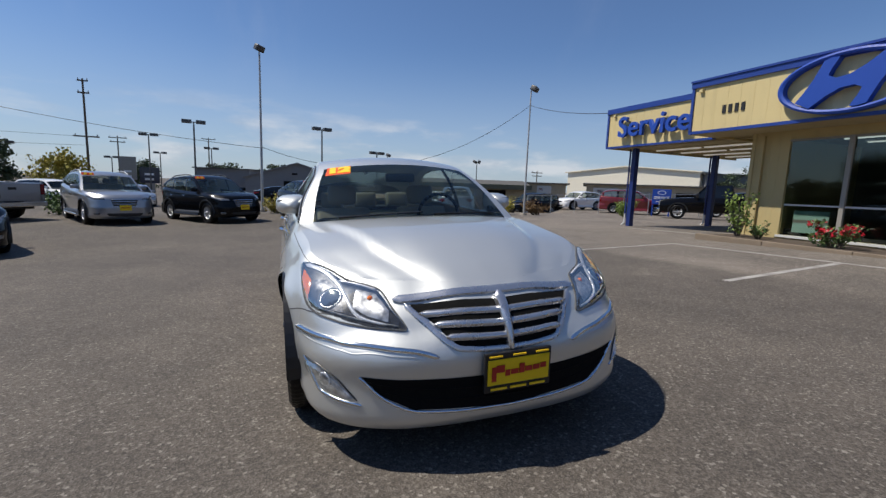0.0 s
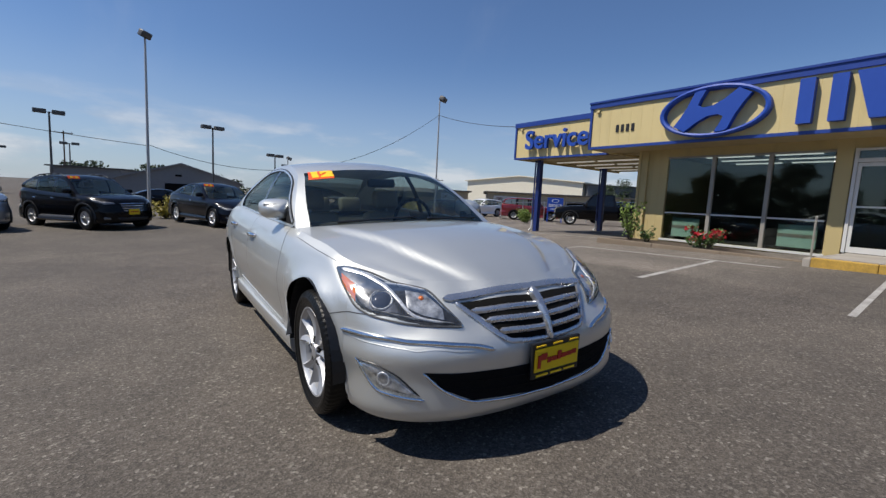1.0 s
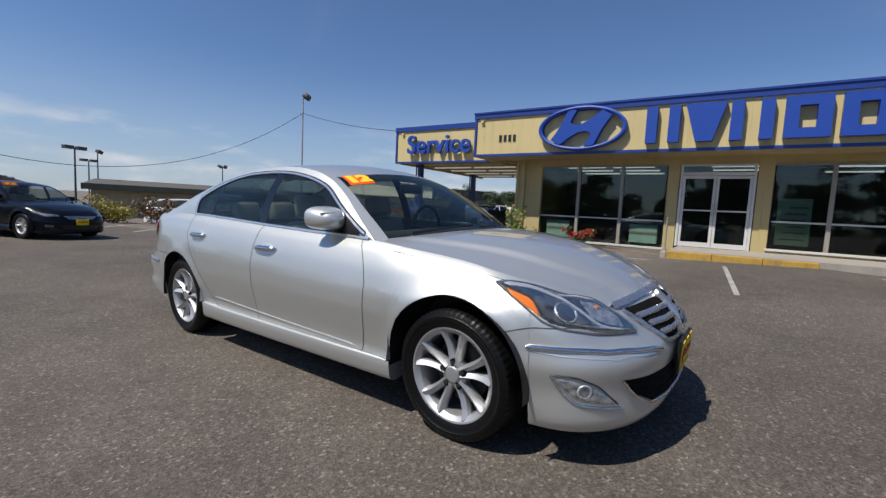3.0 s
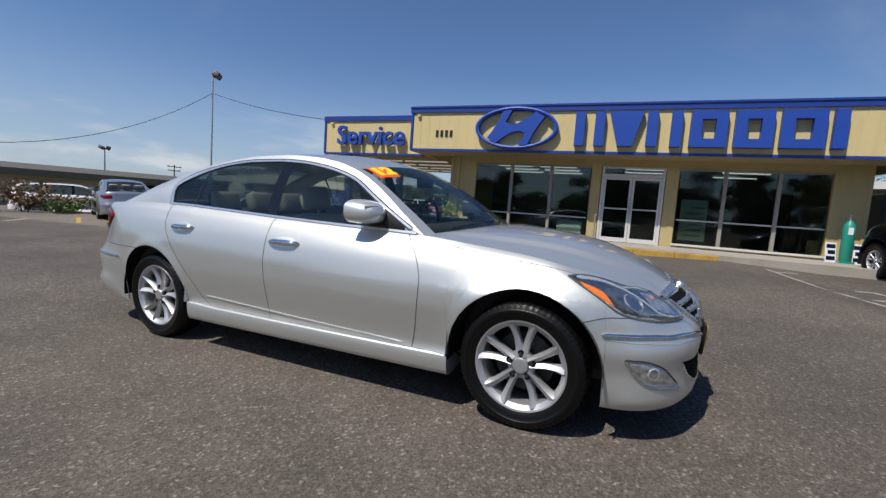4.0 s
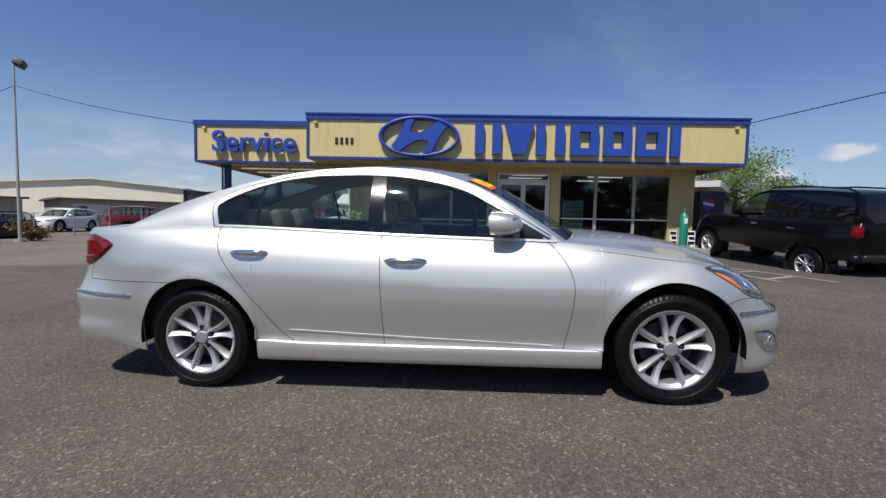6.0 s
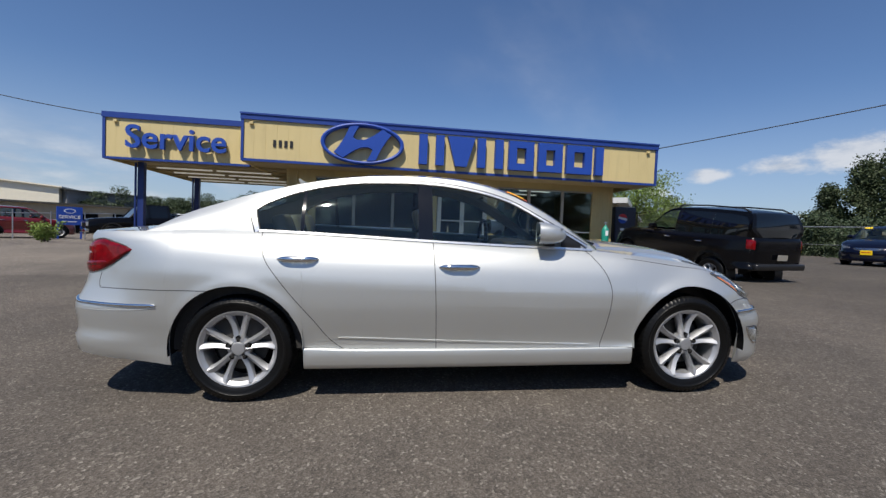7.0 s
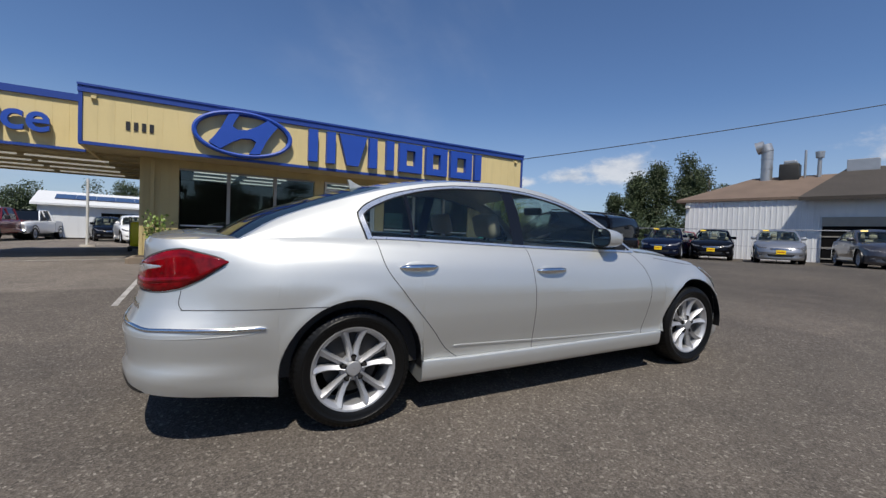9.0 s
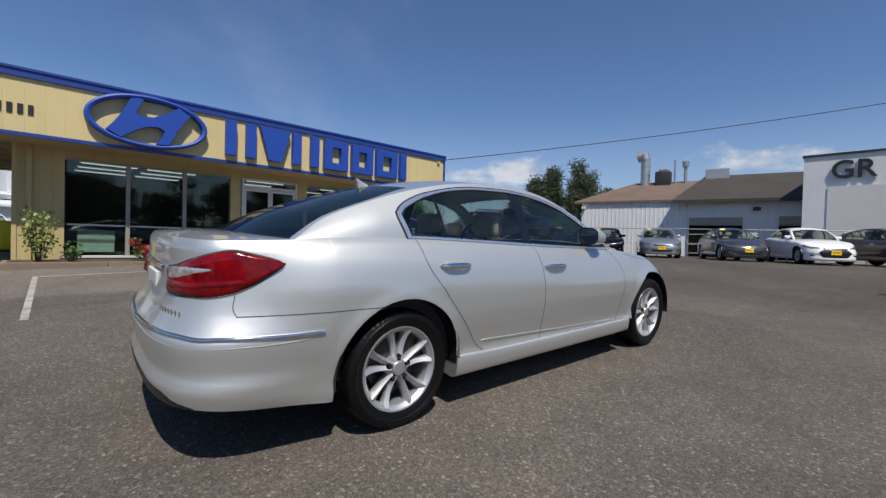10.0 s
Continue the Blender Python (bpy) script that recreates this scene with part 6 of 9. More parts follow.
def headlight(mr):
    sg = -1 if mr else 1
    hl = patch("headlight", hb, HL_UP, HL_LO, LENS_DARK, hero, 30, 10, 0.003, -0.003, "clear headlight with round projector and amber corner", mr)
    # bright brow along the upper edge, sweeping down between the lamps
    ribbon("light_guide", hb, [(0.790, -0.232, 0.804), (0.715, -0.345, 0.786), (0.664, -0.455, 0.744), (0.640, -0.545, 0.688), (0.622, -0.610, 0.640), (0.575, -0.655, 0.620), (0.50, -0.70, 0.607)], 0.020, BROW, hl, 0.007, 34, mirror=mr, taper=-0.8)
    ribbon("light_guide", hb, [(0.664, -0.435, 0.752), (0.59, -0.49, 0.742), (0.51, -0.553, 0.722)], 0.014, BROW, hl, 0.007, 16, mirror=mr)
    patch("reflector", hb, [(0.595, -0.515, 0.722), (0.520, -0.565, 0.710), (0.478, -0.655, 0.650)], [(0.622, -0.585, 0.660), (0.565, -0.640, 0.630), (0.490, -0.690, 0.612)], LAMP_CHROME, hl, 12, 7, 0.009, 0.005, mirror=mr)
    patch("amber_corner", hb, [(0.800, -0.240, 0.788), (0.774, -0.365, 0.752)], [(0.813, -0.295, 0.744), (0.799, -0.420, 0.680)], AMBER, hl, 8, 6, 0.006, 0.002, mirror=mr)
    patch("reflector", hb, [(0.765, -0.36, 0.752), (0.71, -0.40, 0.760), (0.665, -0.50, 0.722)], [(0.785, -0.43, 0.680), (0.755, -0.50, 0.648), (0.66, -0.58, 0.640)], CLEAR_LAMP, hl, 12, 7, 0.005, 0.004, mirror=mr)
    ribbon("lower_guide", hb, [(0.755, -0.505, 0.655), (0.662, -0.590, 0.630), (0.556, -0.660, 0.611), (0.45, -0.715, 0.597)], 0.009, LAMP_CHROME, hl, 0.006, 20, mirror=mr)
    for (u, s, z), r in (((0.706, -0.497, 0.690), 0.056),):
        q, nn, _, _ = hb.find_nearest(Vector((sg * u, s, z)))
        m = Matrix.Translation(q + nn * 0.003) @ nn.to_track_quat("Z", "Y").to_matrix().to_4x4()
        o = part_mesh("projector", lathe("projector", [(0.0, r), (0.004, r * 0.97), (0.006, r * 0.90), (0.002, r * 0.86), (0.002, r * 0.80)], "z", 32), LAMP_CHROME, hl, smooth=True, angle=40)
        o.matrix_local = m
        o = part_mesh("projector_lens", lathe("projector_lens", [(0.002, r * 0.82), (0.007, r * 0.7), (0.011, r * 0.40), (0.0125, 0.001)], "z", 32), LENS_GLASS, hl, smooth=True)
        o.matrix_local = m
    q, nn, _, _ = hb.find_nearest(Vector((sg * 0.545, -0.575, 0.690)))
    o = part_mesh("turn_bulb", lathe("turn_bulb", [(0.0, 0.013), (0.006, 0.012), (0.010, 0.007), (0.0115, 0.001)], "z", 16), AMBER, hl, smooth=True)
    o.matrix_local = Matrix.Translation(q + nn * 0.005) @ nn.to_track_quat("Z", "Y").to_matrix().to_4x4()
    patch("lens_cover", hb, HL_UP, HL_LO, CLEAR_GLASS, hl, 30, 10, 0.019, 0.0, mirror=mr)
    ring = HL_UP + HL_LO[::-1]
    ribbon("lens_gap", hb, ring + ring[:1], 0.009, GAP_SHADE, hl, 0.005, 90, mirror=mr, depth=0.0)


both(headlight)

# grille with its slats, centre blade and surround
gr_up = [(-0.43, -0.69, 0.730), (-0.22, -0.728, 0.722), (0, -0.748, 0.718), (0.22, -0.728, 0.722), (0.43, -0.69, 0.730)]
gr_lo = [(-0.235, -0.875, 0.528), (-0.12, -0.886, 0.515), (0, -0.89, 0.511), (0.12, -0.886, 0.515), (0.235, -0.875, 0.528)]
# uncut: the near-black sheet paints the shade behind the slats
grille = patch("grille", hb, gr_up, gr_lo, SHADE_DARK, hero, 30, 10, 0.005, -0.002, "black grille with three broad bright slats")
for q in (0.30, 0.54, 0.78):
    mid_ = [tuple(np.array(a) * (1 - q) + np.array(b) * q) for a, b in zip(gr_up, gr_lo)]
    ribbon("grille_slat", hb, mid_, 0.034, SATIN, grille, 0.012, 30, depth=0.012)
ring = [(-0.42, -0.70, 0.724), (-0.35, -0.80, 0.635), (-0.29, -0.845, 0.575), (-0.235, -0.875, 0.530)] + gr_lo[1:-1] + [(0.235, -0.875, 0.530), (0.29, -0.845, 0.575), (0.35, -0.80, 0.635), (0.42, -0.70, 0.724)]
ribbon("grille_surround", hb, ring, 0.026, SATIN, grille, 0.010, 80, depth=0.008)
ribbon("grille_blade", hb, [(0.0, -0.735, 0.730), (0.0, -0.82, 0.63), (0.0, -0.893, 0.505)], 0.042, SATIN, grille, 0.026, 16, depth=0.016, taper=-0.7)
ribbon("hood_strip", hb, [(-0.47, -0.665, 0.742), (-0.22, -0.70, 0.739), (0, -0.712, 0.739), (0.22, -0.70, 0.739), (0.47, -0.665, 0.742)], 0.044, SATIN, hero, 0.012, 30, label="bright strip at the hood edge", depth=0.008)

# lower intake
in_up = [(-0.64, -0.77, 0.408), (-0.36, -0.865, 0.392), (0, -0.895, 0.378), (0.36, -0.865, 0.392), (0.64, -0.77, 0.408)]
in_lo = [(-0.56, -0.805, 0.335), (-0.43, -0.855, 0.275), (0, -0.90, 0.248), (0.43, -0.855, 0.275), (0.56, -0.805, 0.335)]
# the intake hole's shade is painted as a near-black sheet
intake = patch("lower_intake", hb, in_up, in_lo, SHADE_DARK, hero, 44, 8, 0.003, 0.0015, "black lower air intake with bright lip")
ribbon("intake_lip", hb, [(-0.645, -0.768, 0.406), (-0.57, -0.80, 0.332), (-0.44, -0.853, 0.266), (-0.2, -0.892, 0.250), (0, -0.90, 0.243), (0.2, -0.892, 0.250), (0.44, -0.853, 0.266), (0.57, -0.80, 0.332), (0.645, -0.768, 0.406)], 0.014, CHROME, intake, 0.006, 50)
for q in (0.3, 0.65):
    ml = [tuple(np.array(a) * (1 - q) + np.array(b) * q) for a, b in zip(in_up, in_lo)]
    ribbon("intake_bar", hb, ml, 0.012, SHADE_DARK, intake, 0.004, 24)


def front_corner(mr):
    ribbon("bumper_strip", hb, [(0.856, -0.378, 0.552), (0.800, -0.51, 0.550), (0.668, -0.671, 0.537), (0.502, -0.772, 0.524), (0.39, -0.812, 0.512), (0.315, -0.836, 0.488)], 0.024, CHROME, hero, 0.008, 40, label="chrome bumper strip", mirror=mr, depth=0.008)
    ribbon("bumper_crease", hb, [(0.852, -0.385, 0.535), (0.80, -0.51, 0.520), (0.70, -0.638, 0.502), (0.63, -0.70, 0.490), (0.60, -0.72, 0.497), (0.502, -0.772, 0.494), (0.40, -0.81, 0.490)], 0.007, SILVER, hero, 0.002, 40, mirror=mr, depth=0.002)
    fg = patch("fog_light", hb, [(0.820, -0.498, 0.432), (0.781, -0.582, 0.431), (0.718, -0.655, 0.390), (0.645, -0.718, 0.310)], [(0.819, -0.502, 0.424), (0.795, -0.538, 0.364), (0.771, -0.582, 0.320), (0.649, -0.716, 0.304)], LAMP_CHROME, hero, 16, 7, 0.004, -0.006, "clear fog light in a chrome bezel", mr)
    q, nn, _, _ = hb.find_nearest(Vector(((-1 if mr else 1) * 0.752, -0.612, 0.372)))
    o = part_mesh("fog_bulb", lathe("fog_bulb", [(0.0, 0.034), (0.004, 0.033), (0.005, 0.028), (-0.004, 0.016), (-0.004, 0.001)], "z", 20), BROW, fg, smooth=True)
    o.matrix_local = Matrix.Translation(q + nn * 0.003) @ nn.to_track_quat("Z", "Y").to_matrix().to_4x4()
    patch("fog_cover", hb, [(0.820, -0.498, 0.432), (0.781, -0.582, 0.431), (0.718, -0.655, 0.390), (0.645, -0.718, 0.310)], [(0.819, -0.502, 0.424), (0.795, -0.538, 0.364), (0.771, -0.582, 0.320), (0.649, -0.716, 0.304)], CLEAR_GLASS, fg, 16, 7, 0.020, 0.001, mirror=mr)
    ribbon("fog_bezel", hb, [(0.827, -0.482, 0.443), (0.798, -0.530, 0.362), (0.773, -0.580, 0.312), (0.70, -0.672, 0.296), (0.618, -0.735, 0.288)], 0.016, CHROME, fg, 0.004, 26, mirror=mr)
    ribbon("fog_bezel", hb, [(0.827, -0.484, 0.441), (0.781, -0.584, 0.438), (0.716, -0.660, 0.397), (0.636, -0.724, 0.306)], 0.008, BLACK_TRIM, fg, 0.003, 26, mirror=mr)


both(front_corner)

# plate card on the front
fp = new("front_plate")
fp.parent = hero
fp.matrix_local = pose(0.025, -0.882, 0.405, 4)
part("plate_frame", boxed(-0.158, 0.158, 0, 0.018, -0.088, 0.088, 0.006), BLACK_TRIM, fp)
part("plate_card", boxed(-0.145, 0.145, -0.005, -0.001, -0.052, 0.060), YELLOW_CARD, fp, "yellow dealer card with a red written bar")
for x0, x1, z0, z1 in ((-0.128, -0.108, -0.034, 0.030), (-0.108, -0.07, 0.004, 0.036), (-0.066, -0.044, -0.014, 0.012), (-0.040, -0.004, -0.010, 0.012), (0.0, 0.024, -0.010, 0.032), (0.028, 0.060, -0.006, 0.016), (0.064, 0.096, -0.004, 0.018), (0.10, 0.128, 0.0, 0.022)):
    part("print_bar", boxed(x0, x1, -0.009, -0.006, z0, z1), RED_INK, fp)
for k in range(3):
    part("print_bar", boxed(-0.13 + 0.092 * k, -0.055 + 0.092 * k, -0.006, -0.002, -0.076, -0.066), YELLOW_INK, fp)
for x in (-0.11, 0.0, 0.11):
    part("print_bar", boxed(x - 0.03, x + 0.03, -0.006, -0.002, 0.070, 0.077), YELLOW_INK, fp)
part("plate_bracket", boxed(-0.12, 0.12, 0.018, 0.06, -0.05, 0.05), BLACK_TRIM, fp)


def rear_corner(mr):
    up = [(0.40, 3.965, 0.905), (0.50, 3.948, 0.918), (0.649, 3.895, 0.962), (0.711, 3.818, 0.992), (0.737, 3.752, 1.003), (0.763, 3.705, 0.987), (0.790, 3.623, 0.966), (0.810, 3.548, 0.937)]
    lo = [(0.42, 3.975, 0.785), (0.555, 3.953, 0.781), (0.69, 3.886, 0.781), (0.732, 3.843, 0.785), (0.773, 3.756, 0.806), (0.795, 3.674, 0.847), (0.806, 3.602, 0.896), (0.810, 3.546, 0.933)]
    tl = patch("tail_light", hb, up, lo, RED_LENS, hero, 30, 10, 0.016, -0.004, "ruby red wrap-round tail light", mr)
    patch("reverse_lens", hb, [(0.44, 3.956, 0.905), (0.60, 3.918, 0.920), (0.715, 3.835, 0.915)], [(0.45, 3.965, 0.848), (0.570, 3.942, 0.864), (0.714, 3.837, 0.908)], REVERSE_LENS, tl, 14, 5, 0.0172, 0.0155, mirror=mr)
    patch("lamp_glow_panel", hb, [(0.46, 3.97, 0.848), (0.66, 3.90, 0.850), (0.79, 3.70, 0.870)], [(0.46, 3.975, 0.815), (0.66, 3.90, 0.815), (0.78, 3.73, 0.840)], RED_LENS, tl, 14, 4, 0.022, 0.015, mirror=mr)
    ring = up + lo[::-1] + up[:1]
    ribbon("lamp_gap", hb, ring, 0.008, GAP_SHADE, tl, 0.003, 80, mirror=mr, depth=0.0)
    ribbon("bumper_strip", hb, [(0.0, 4.068, 0.606), (0.30, 4.05, 0.612), (0.578, 4.011, 0.620), (0.765, 3.910, 0.610), (0.850, 3.731, 0.613), (0.886, 3.568, 0.610), (0.909, 3.392, 0.611)], 0.022, CHROME, hero, 0.008, 50, label="chrome bumper strip", mirror=mr, depth=0.008)
    ribbon("bumper_crease", hb, [(0.909, 3.390, 0.600), (0.900, 3.46, 0.585), (0.878, 3.60, 0.578), (0.845, 3.74, 0.576), (0.765, 3.91, 0.574), (0.60, 4.00, 0.575), (0.3, 4.05, 0.576), (0.0, 4.066, 0.576)], 0.007, SILVER, hero, 0.002, 50, mirror=mr, depth=0.002)
    ribbon("bumper_seam", hb, [(0.775, 3.765, 0.800), (0.781, 3.776, 0.745), (0.788, 3.772, 0.722), (0.795, 3.760, 0.706)], 0.005, GAP_SHADE, hero, 0.001, 20, mirror=mr, depth=0.0)
    sg = -1 if mr else 1
    bm = bmesh.new()
    pts = [(0.07 * math.cos(q), 0.030 * math.sin(q)) for q in np.linspace(0, 2 * math.pi, 24, endpoint=False)]
    prism(bm, pts, "y", 0.0, 0.16)
    o = part("exhaust_tip", bm, CHROME, hero, "chrome oval exhaust tip", smooth=True, angle=40)
    o.matrix_local = pose(sg * 0.645, 3.775, 0.312, 0, 0, 0)


both(rear_corner)
va_up = [(-0.77, 3.90, 0.304), (-0.70, 3.94, 0.335), (-0.60, 3.99, 0.372), (-0.40, 4.04, 0.39), (0, 4.07, 0.395), (0.40, 4.04, 0.39), (0.60, 3.99, 0.372), (0.70, 3.94, 0.335), (0.77, 3.90, 0.304)]
va_lo = [(u, q, 0.300) for u, q, _ in va_up]
patch("rear_valance", hb, va_up, va_lo, BLACK_TRIM, hero, 30, 5, 0.004, -0.003, "black lower valance under the rear bumper")
part("rear_plate", boxed(-0.16, 0.16, 3.975, 3.992, 0.72, 0.85, 0.004), WHITE_FRAME, hero, "blank rear plate")
part("trunk_trim", boxed(-0.30, 0.30, 3.955, 3.985, 0.875, 0.905, 0.008), CHROME, hero, "chrome trunk bar")
for side, n_bars in ((-1, 7), (1, 4)):
    for k in range(n_bars):
        u = side * (0.62 - 0.034 * k)
        hit, nn, _, _ = hb.ray_cast(Vector((u, 4.6, 0.705)), Vector((0, -1, 0)))
        part("badge_bar", boxed(u - 0.011, u + 0.011, hit.y - 0.002, hit.y + 0.004, 0.692, 0.718), CHROME, hero)


def side_bits(mr):
    sg = -1 if mr else 1
    for s, z, ln in ((2.565, 0.914, 0.245), (1.572, 0.871, 0.26)):
        dh = patch("door_handle", hb, [(0.93, s - 0.085, z + 0.004), (0.93, s - 0.06, z + 0.034), (0.93, s, z + 0.044), (0.93, s + 0.06, z + 0.034), (0.93, s + 0.085, z + 0.004)], [(0.93, s - 0.085, z - 0.004), (0.93, s - 0.06, z - 0.026), (0.93, s, z - 0.034), (0.93, s + 0.06, z - 0.026), (0.93, s + 0.085, z - 0.004)], SILVER, hero, 16, 8, 0.0015, -0.001, "chrome door handle over a finger recess", mr)
        q, nn, _, _ = hb.find_nearest(Vector((sg * 0.95, s, z)))
        rows = []
        for t in np.linspace(-1, 1, 15):
            w = 0.019 * max(0.05, 1 - t ** 4) ** 0.5
            bow = 0.040 * (1 - 0.75 * t ** 4)
            rows.append([(q.x + sg * (bow - 0.016), q.y + t * ln / 2, q.z + w), (q.x + sg * (bow - 0.003), q.y + t * ln / 2, q.z + w * 0.75), (q.x + sg * bow, q.y + t * ln / 2, q.z), (q.x + sg * (bow - 0.003), q.y + t * ln / 2, q.z - w * 0.75), (q.x + sg * (bow - 0.016), q.y + t * ln / 2, q.z - w)])
        part_mesh("handle_bar", grid_mesh("handle_bar", np.array(rows)), CHROME, dh, smooth=True)
    ribbon("door_moulding", hb, [(0.90, 2.325, 0.410), (0.90, 1.5, 0.374), (0.89, 0.69, 0.345)], 0.013, SILVER, hero, 0.004, 40, label="slim silver door moulding", mirror=mr, depth=0.003)
    # wing mirror on its foot
    mi = new("wing_mirror")
    mi.parent = hero
    mi.matrix_local = pose(sg * 0.855, 0.965, 1.078, 0, 0, sg * 10)
    n1, n2 = 22, 14
    P = np.zeros((n2, n1, 3))
    for i, v in enumerate(np.linspace(0, 1, n2)):
        # sections from the glass (rear) forward to the rounded nose
        k = math.sqrt(max(0.0, 1 - v ** 2.6))
        for j, a in enumerate(np.linspace(0, 2 * math.pi, n1, endpoint=False)):
            c_, s_ = math.cos(a), math.sin(a)
            ex = 0.62
            yy = math.copysign(abs(c_) ** ex, c_) * 0.108 * max(k, 0.02)
            zz = math.copysign(abs(s_) ** ex, s_) * (0.071 - 0.010 * c_) * max(k, 0.02) - 0.012 * v
            P[i, j] = (sg * (yy + 0.0 - 0.015 * v), 0.085 - 0.185 * v, zz)
    part_mesh("mirror_shell", grid_mesh("mirror_shell", P, close=True), SILVER, mi, smooth=True)
    gp = P[0].copy()
    gp[:, 1] -= 0.006
    bm = bmesh.new()
    bm.faces.new([bm.verts.new(p) for p in gp * (0.985, 1, 0.985)])
    part("mirror_bezel", bm, BLACK_TRIM, mi)
    bm = bmesh.new()
    bm.faces.new([bm.verts.new(p) for p in (gp + (0, 0.003, 0)) * (0.88, 1, 0.86)])
    part("mirror_glass", bm, MIRROR, mi)
    ft = boxed(-0.035, 0.06, -0.035, 0.035, -0.03, 0.03, 0.016)
    o = part("mirror_foot", ft, BLACK_TRIM, mi, smooth=True)
    o.matrix_local = pose(sg * -0.075, 0.0, -0.062)
    sgn = np.linspace(-0.06, 0.085, 10)
    rows = [[(sg * (x - 0.012), -0.072 + 0.055 * abs((x - 0.01) / 0.11) ** 2.2, 0.026 + dz) for dz in (0.008, -0.008)] for x in sgn]
    part_mesh("turn_signal", grid_mesh("turn_signal", np.array(rows)), STEEL_PAINT, mi)
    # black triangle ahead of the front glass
    ribbon("hood_gap", hb, [(0.0 + 0.74, -0.36, 0.80), (0.80, -0.18, 0.842), (0.835, 0.1, 0.885), (0.845, 0.45, 0.925)], 0.004, GAP_SHADE, hero, 0.0015, 30, mirror=mr, depth=0.0)


both(side_bits)

# number sticker on the windshield
A_, S_ = np.meshgrid(np.linspace(-0.885, -0.60, 10), np.linspace(1.075, 1.212, 6))
P = hero_body.top(A_, S_)
P[..., 2] += 0.006
stk = part_mesh("price_sticker", grid_mesh("price_sticker", P), ORANGE_STICKER, hero, "orange sticker with yellow figures")
o0 = Vector(hero_body.top(-0.742, 1.143)) + Vector((0, 0, 0.008))
ex_ = (Vector(hero_body.top(-0.60, 1.14)) - Vector(hero_body.top(-0.82, 1.14))).normalized()
ey_ = (Vector(hero_body.top(-0.71, 1.205)) - Vector(hero_body.top(-0.71, 1.075))).normalized()
ez_ = ex_.cross(ey_).normalized()
lm = Matrix((ex_, ez_.cross(ex_), ez_)).transposed().to_4x4()
lm.translation = o0 + ez_ * 0.012
digits = letters("number_print", "12", 0.152, 0.003, YELLOW_INK, lm, stk, 0.012)
for v in digits.data.vertices:
    v.co.x *= 1.25
sticker_skin = BVHTree.FromPolygons([v.co for v in stk.data.vertices], [tuple(f.vertices) for f in stk.data.polygons])
for v in digits.data.vertices:
    q, nn, _, _ = sticker_skin.find_nearest(lm @ v.co)
    nn = nn if nn.z > 0 else -nn
    v.co = lm.inverted() @ (q + nn * (0.002 if v.co.z < 0 else 0.0035))
# wipers, antenna fin, inner mirror
for u0, u1 in ((-0.55, 0.02), (0.10, 0.62)):
    p0, p1 = Vector(hero_body.top(u0 / 0.8, 0.628)), Vector(hero_body.top(u1 / 0.8, 0.645))
    bm = bmesh.new()
    cyl(bm, p0 + Vector((0, 0, 0.012)), p1 + Vector((0, 0, 0.012)), 0.008, 0.006, 6)
    part("wiper", bm, BLACK_TRIM, hero)
fin = bmesh.new()
prism(fin, [(2.55, 0.0), (2.74, 0.0), (2.745, 0.04), (2.760, 0.074), (2.748, 0.076), (2.70, 0.050), (2.64, 0.022)], "x", -0.014, 0.014)
o = part("antenna_fin", fin, SILVER, hero, smooth=False)
o.matrix_local = pose(0, 0, float(hero_body.top(0, 2.70)[2]) - 0.012, 0)
part("inner_mirror", boxed(-0.12, 0.12, 1.02, 1.05, 1.24, 1.31, 0.02), BLACK_TRIM, hero)
part("cowl_panel", boxed(-0.60, 0.60, 0.56, 0.64, 0.92, 0.945), BLACK_TRIM, hero)


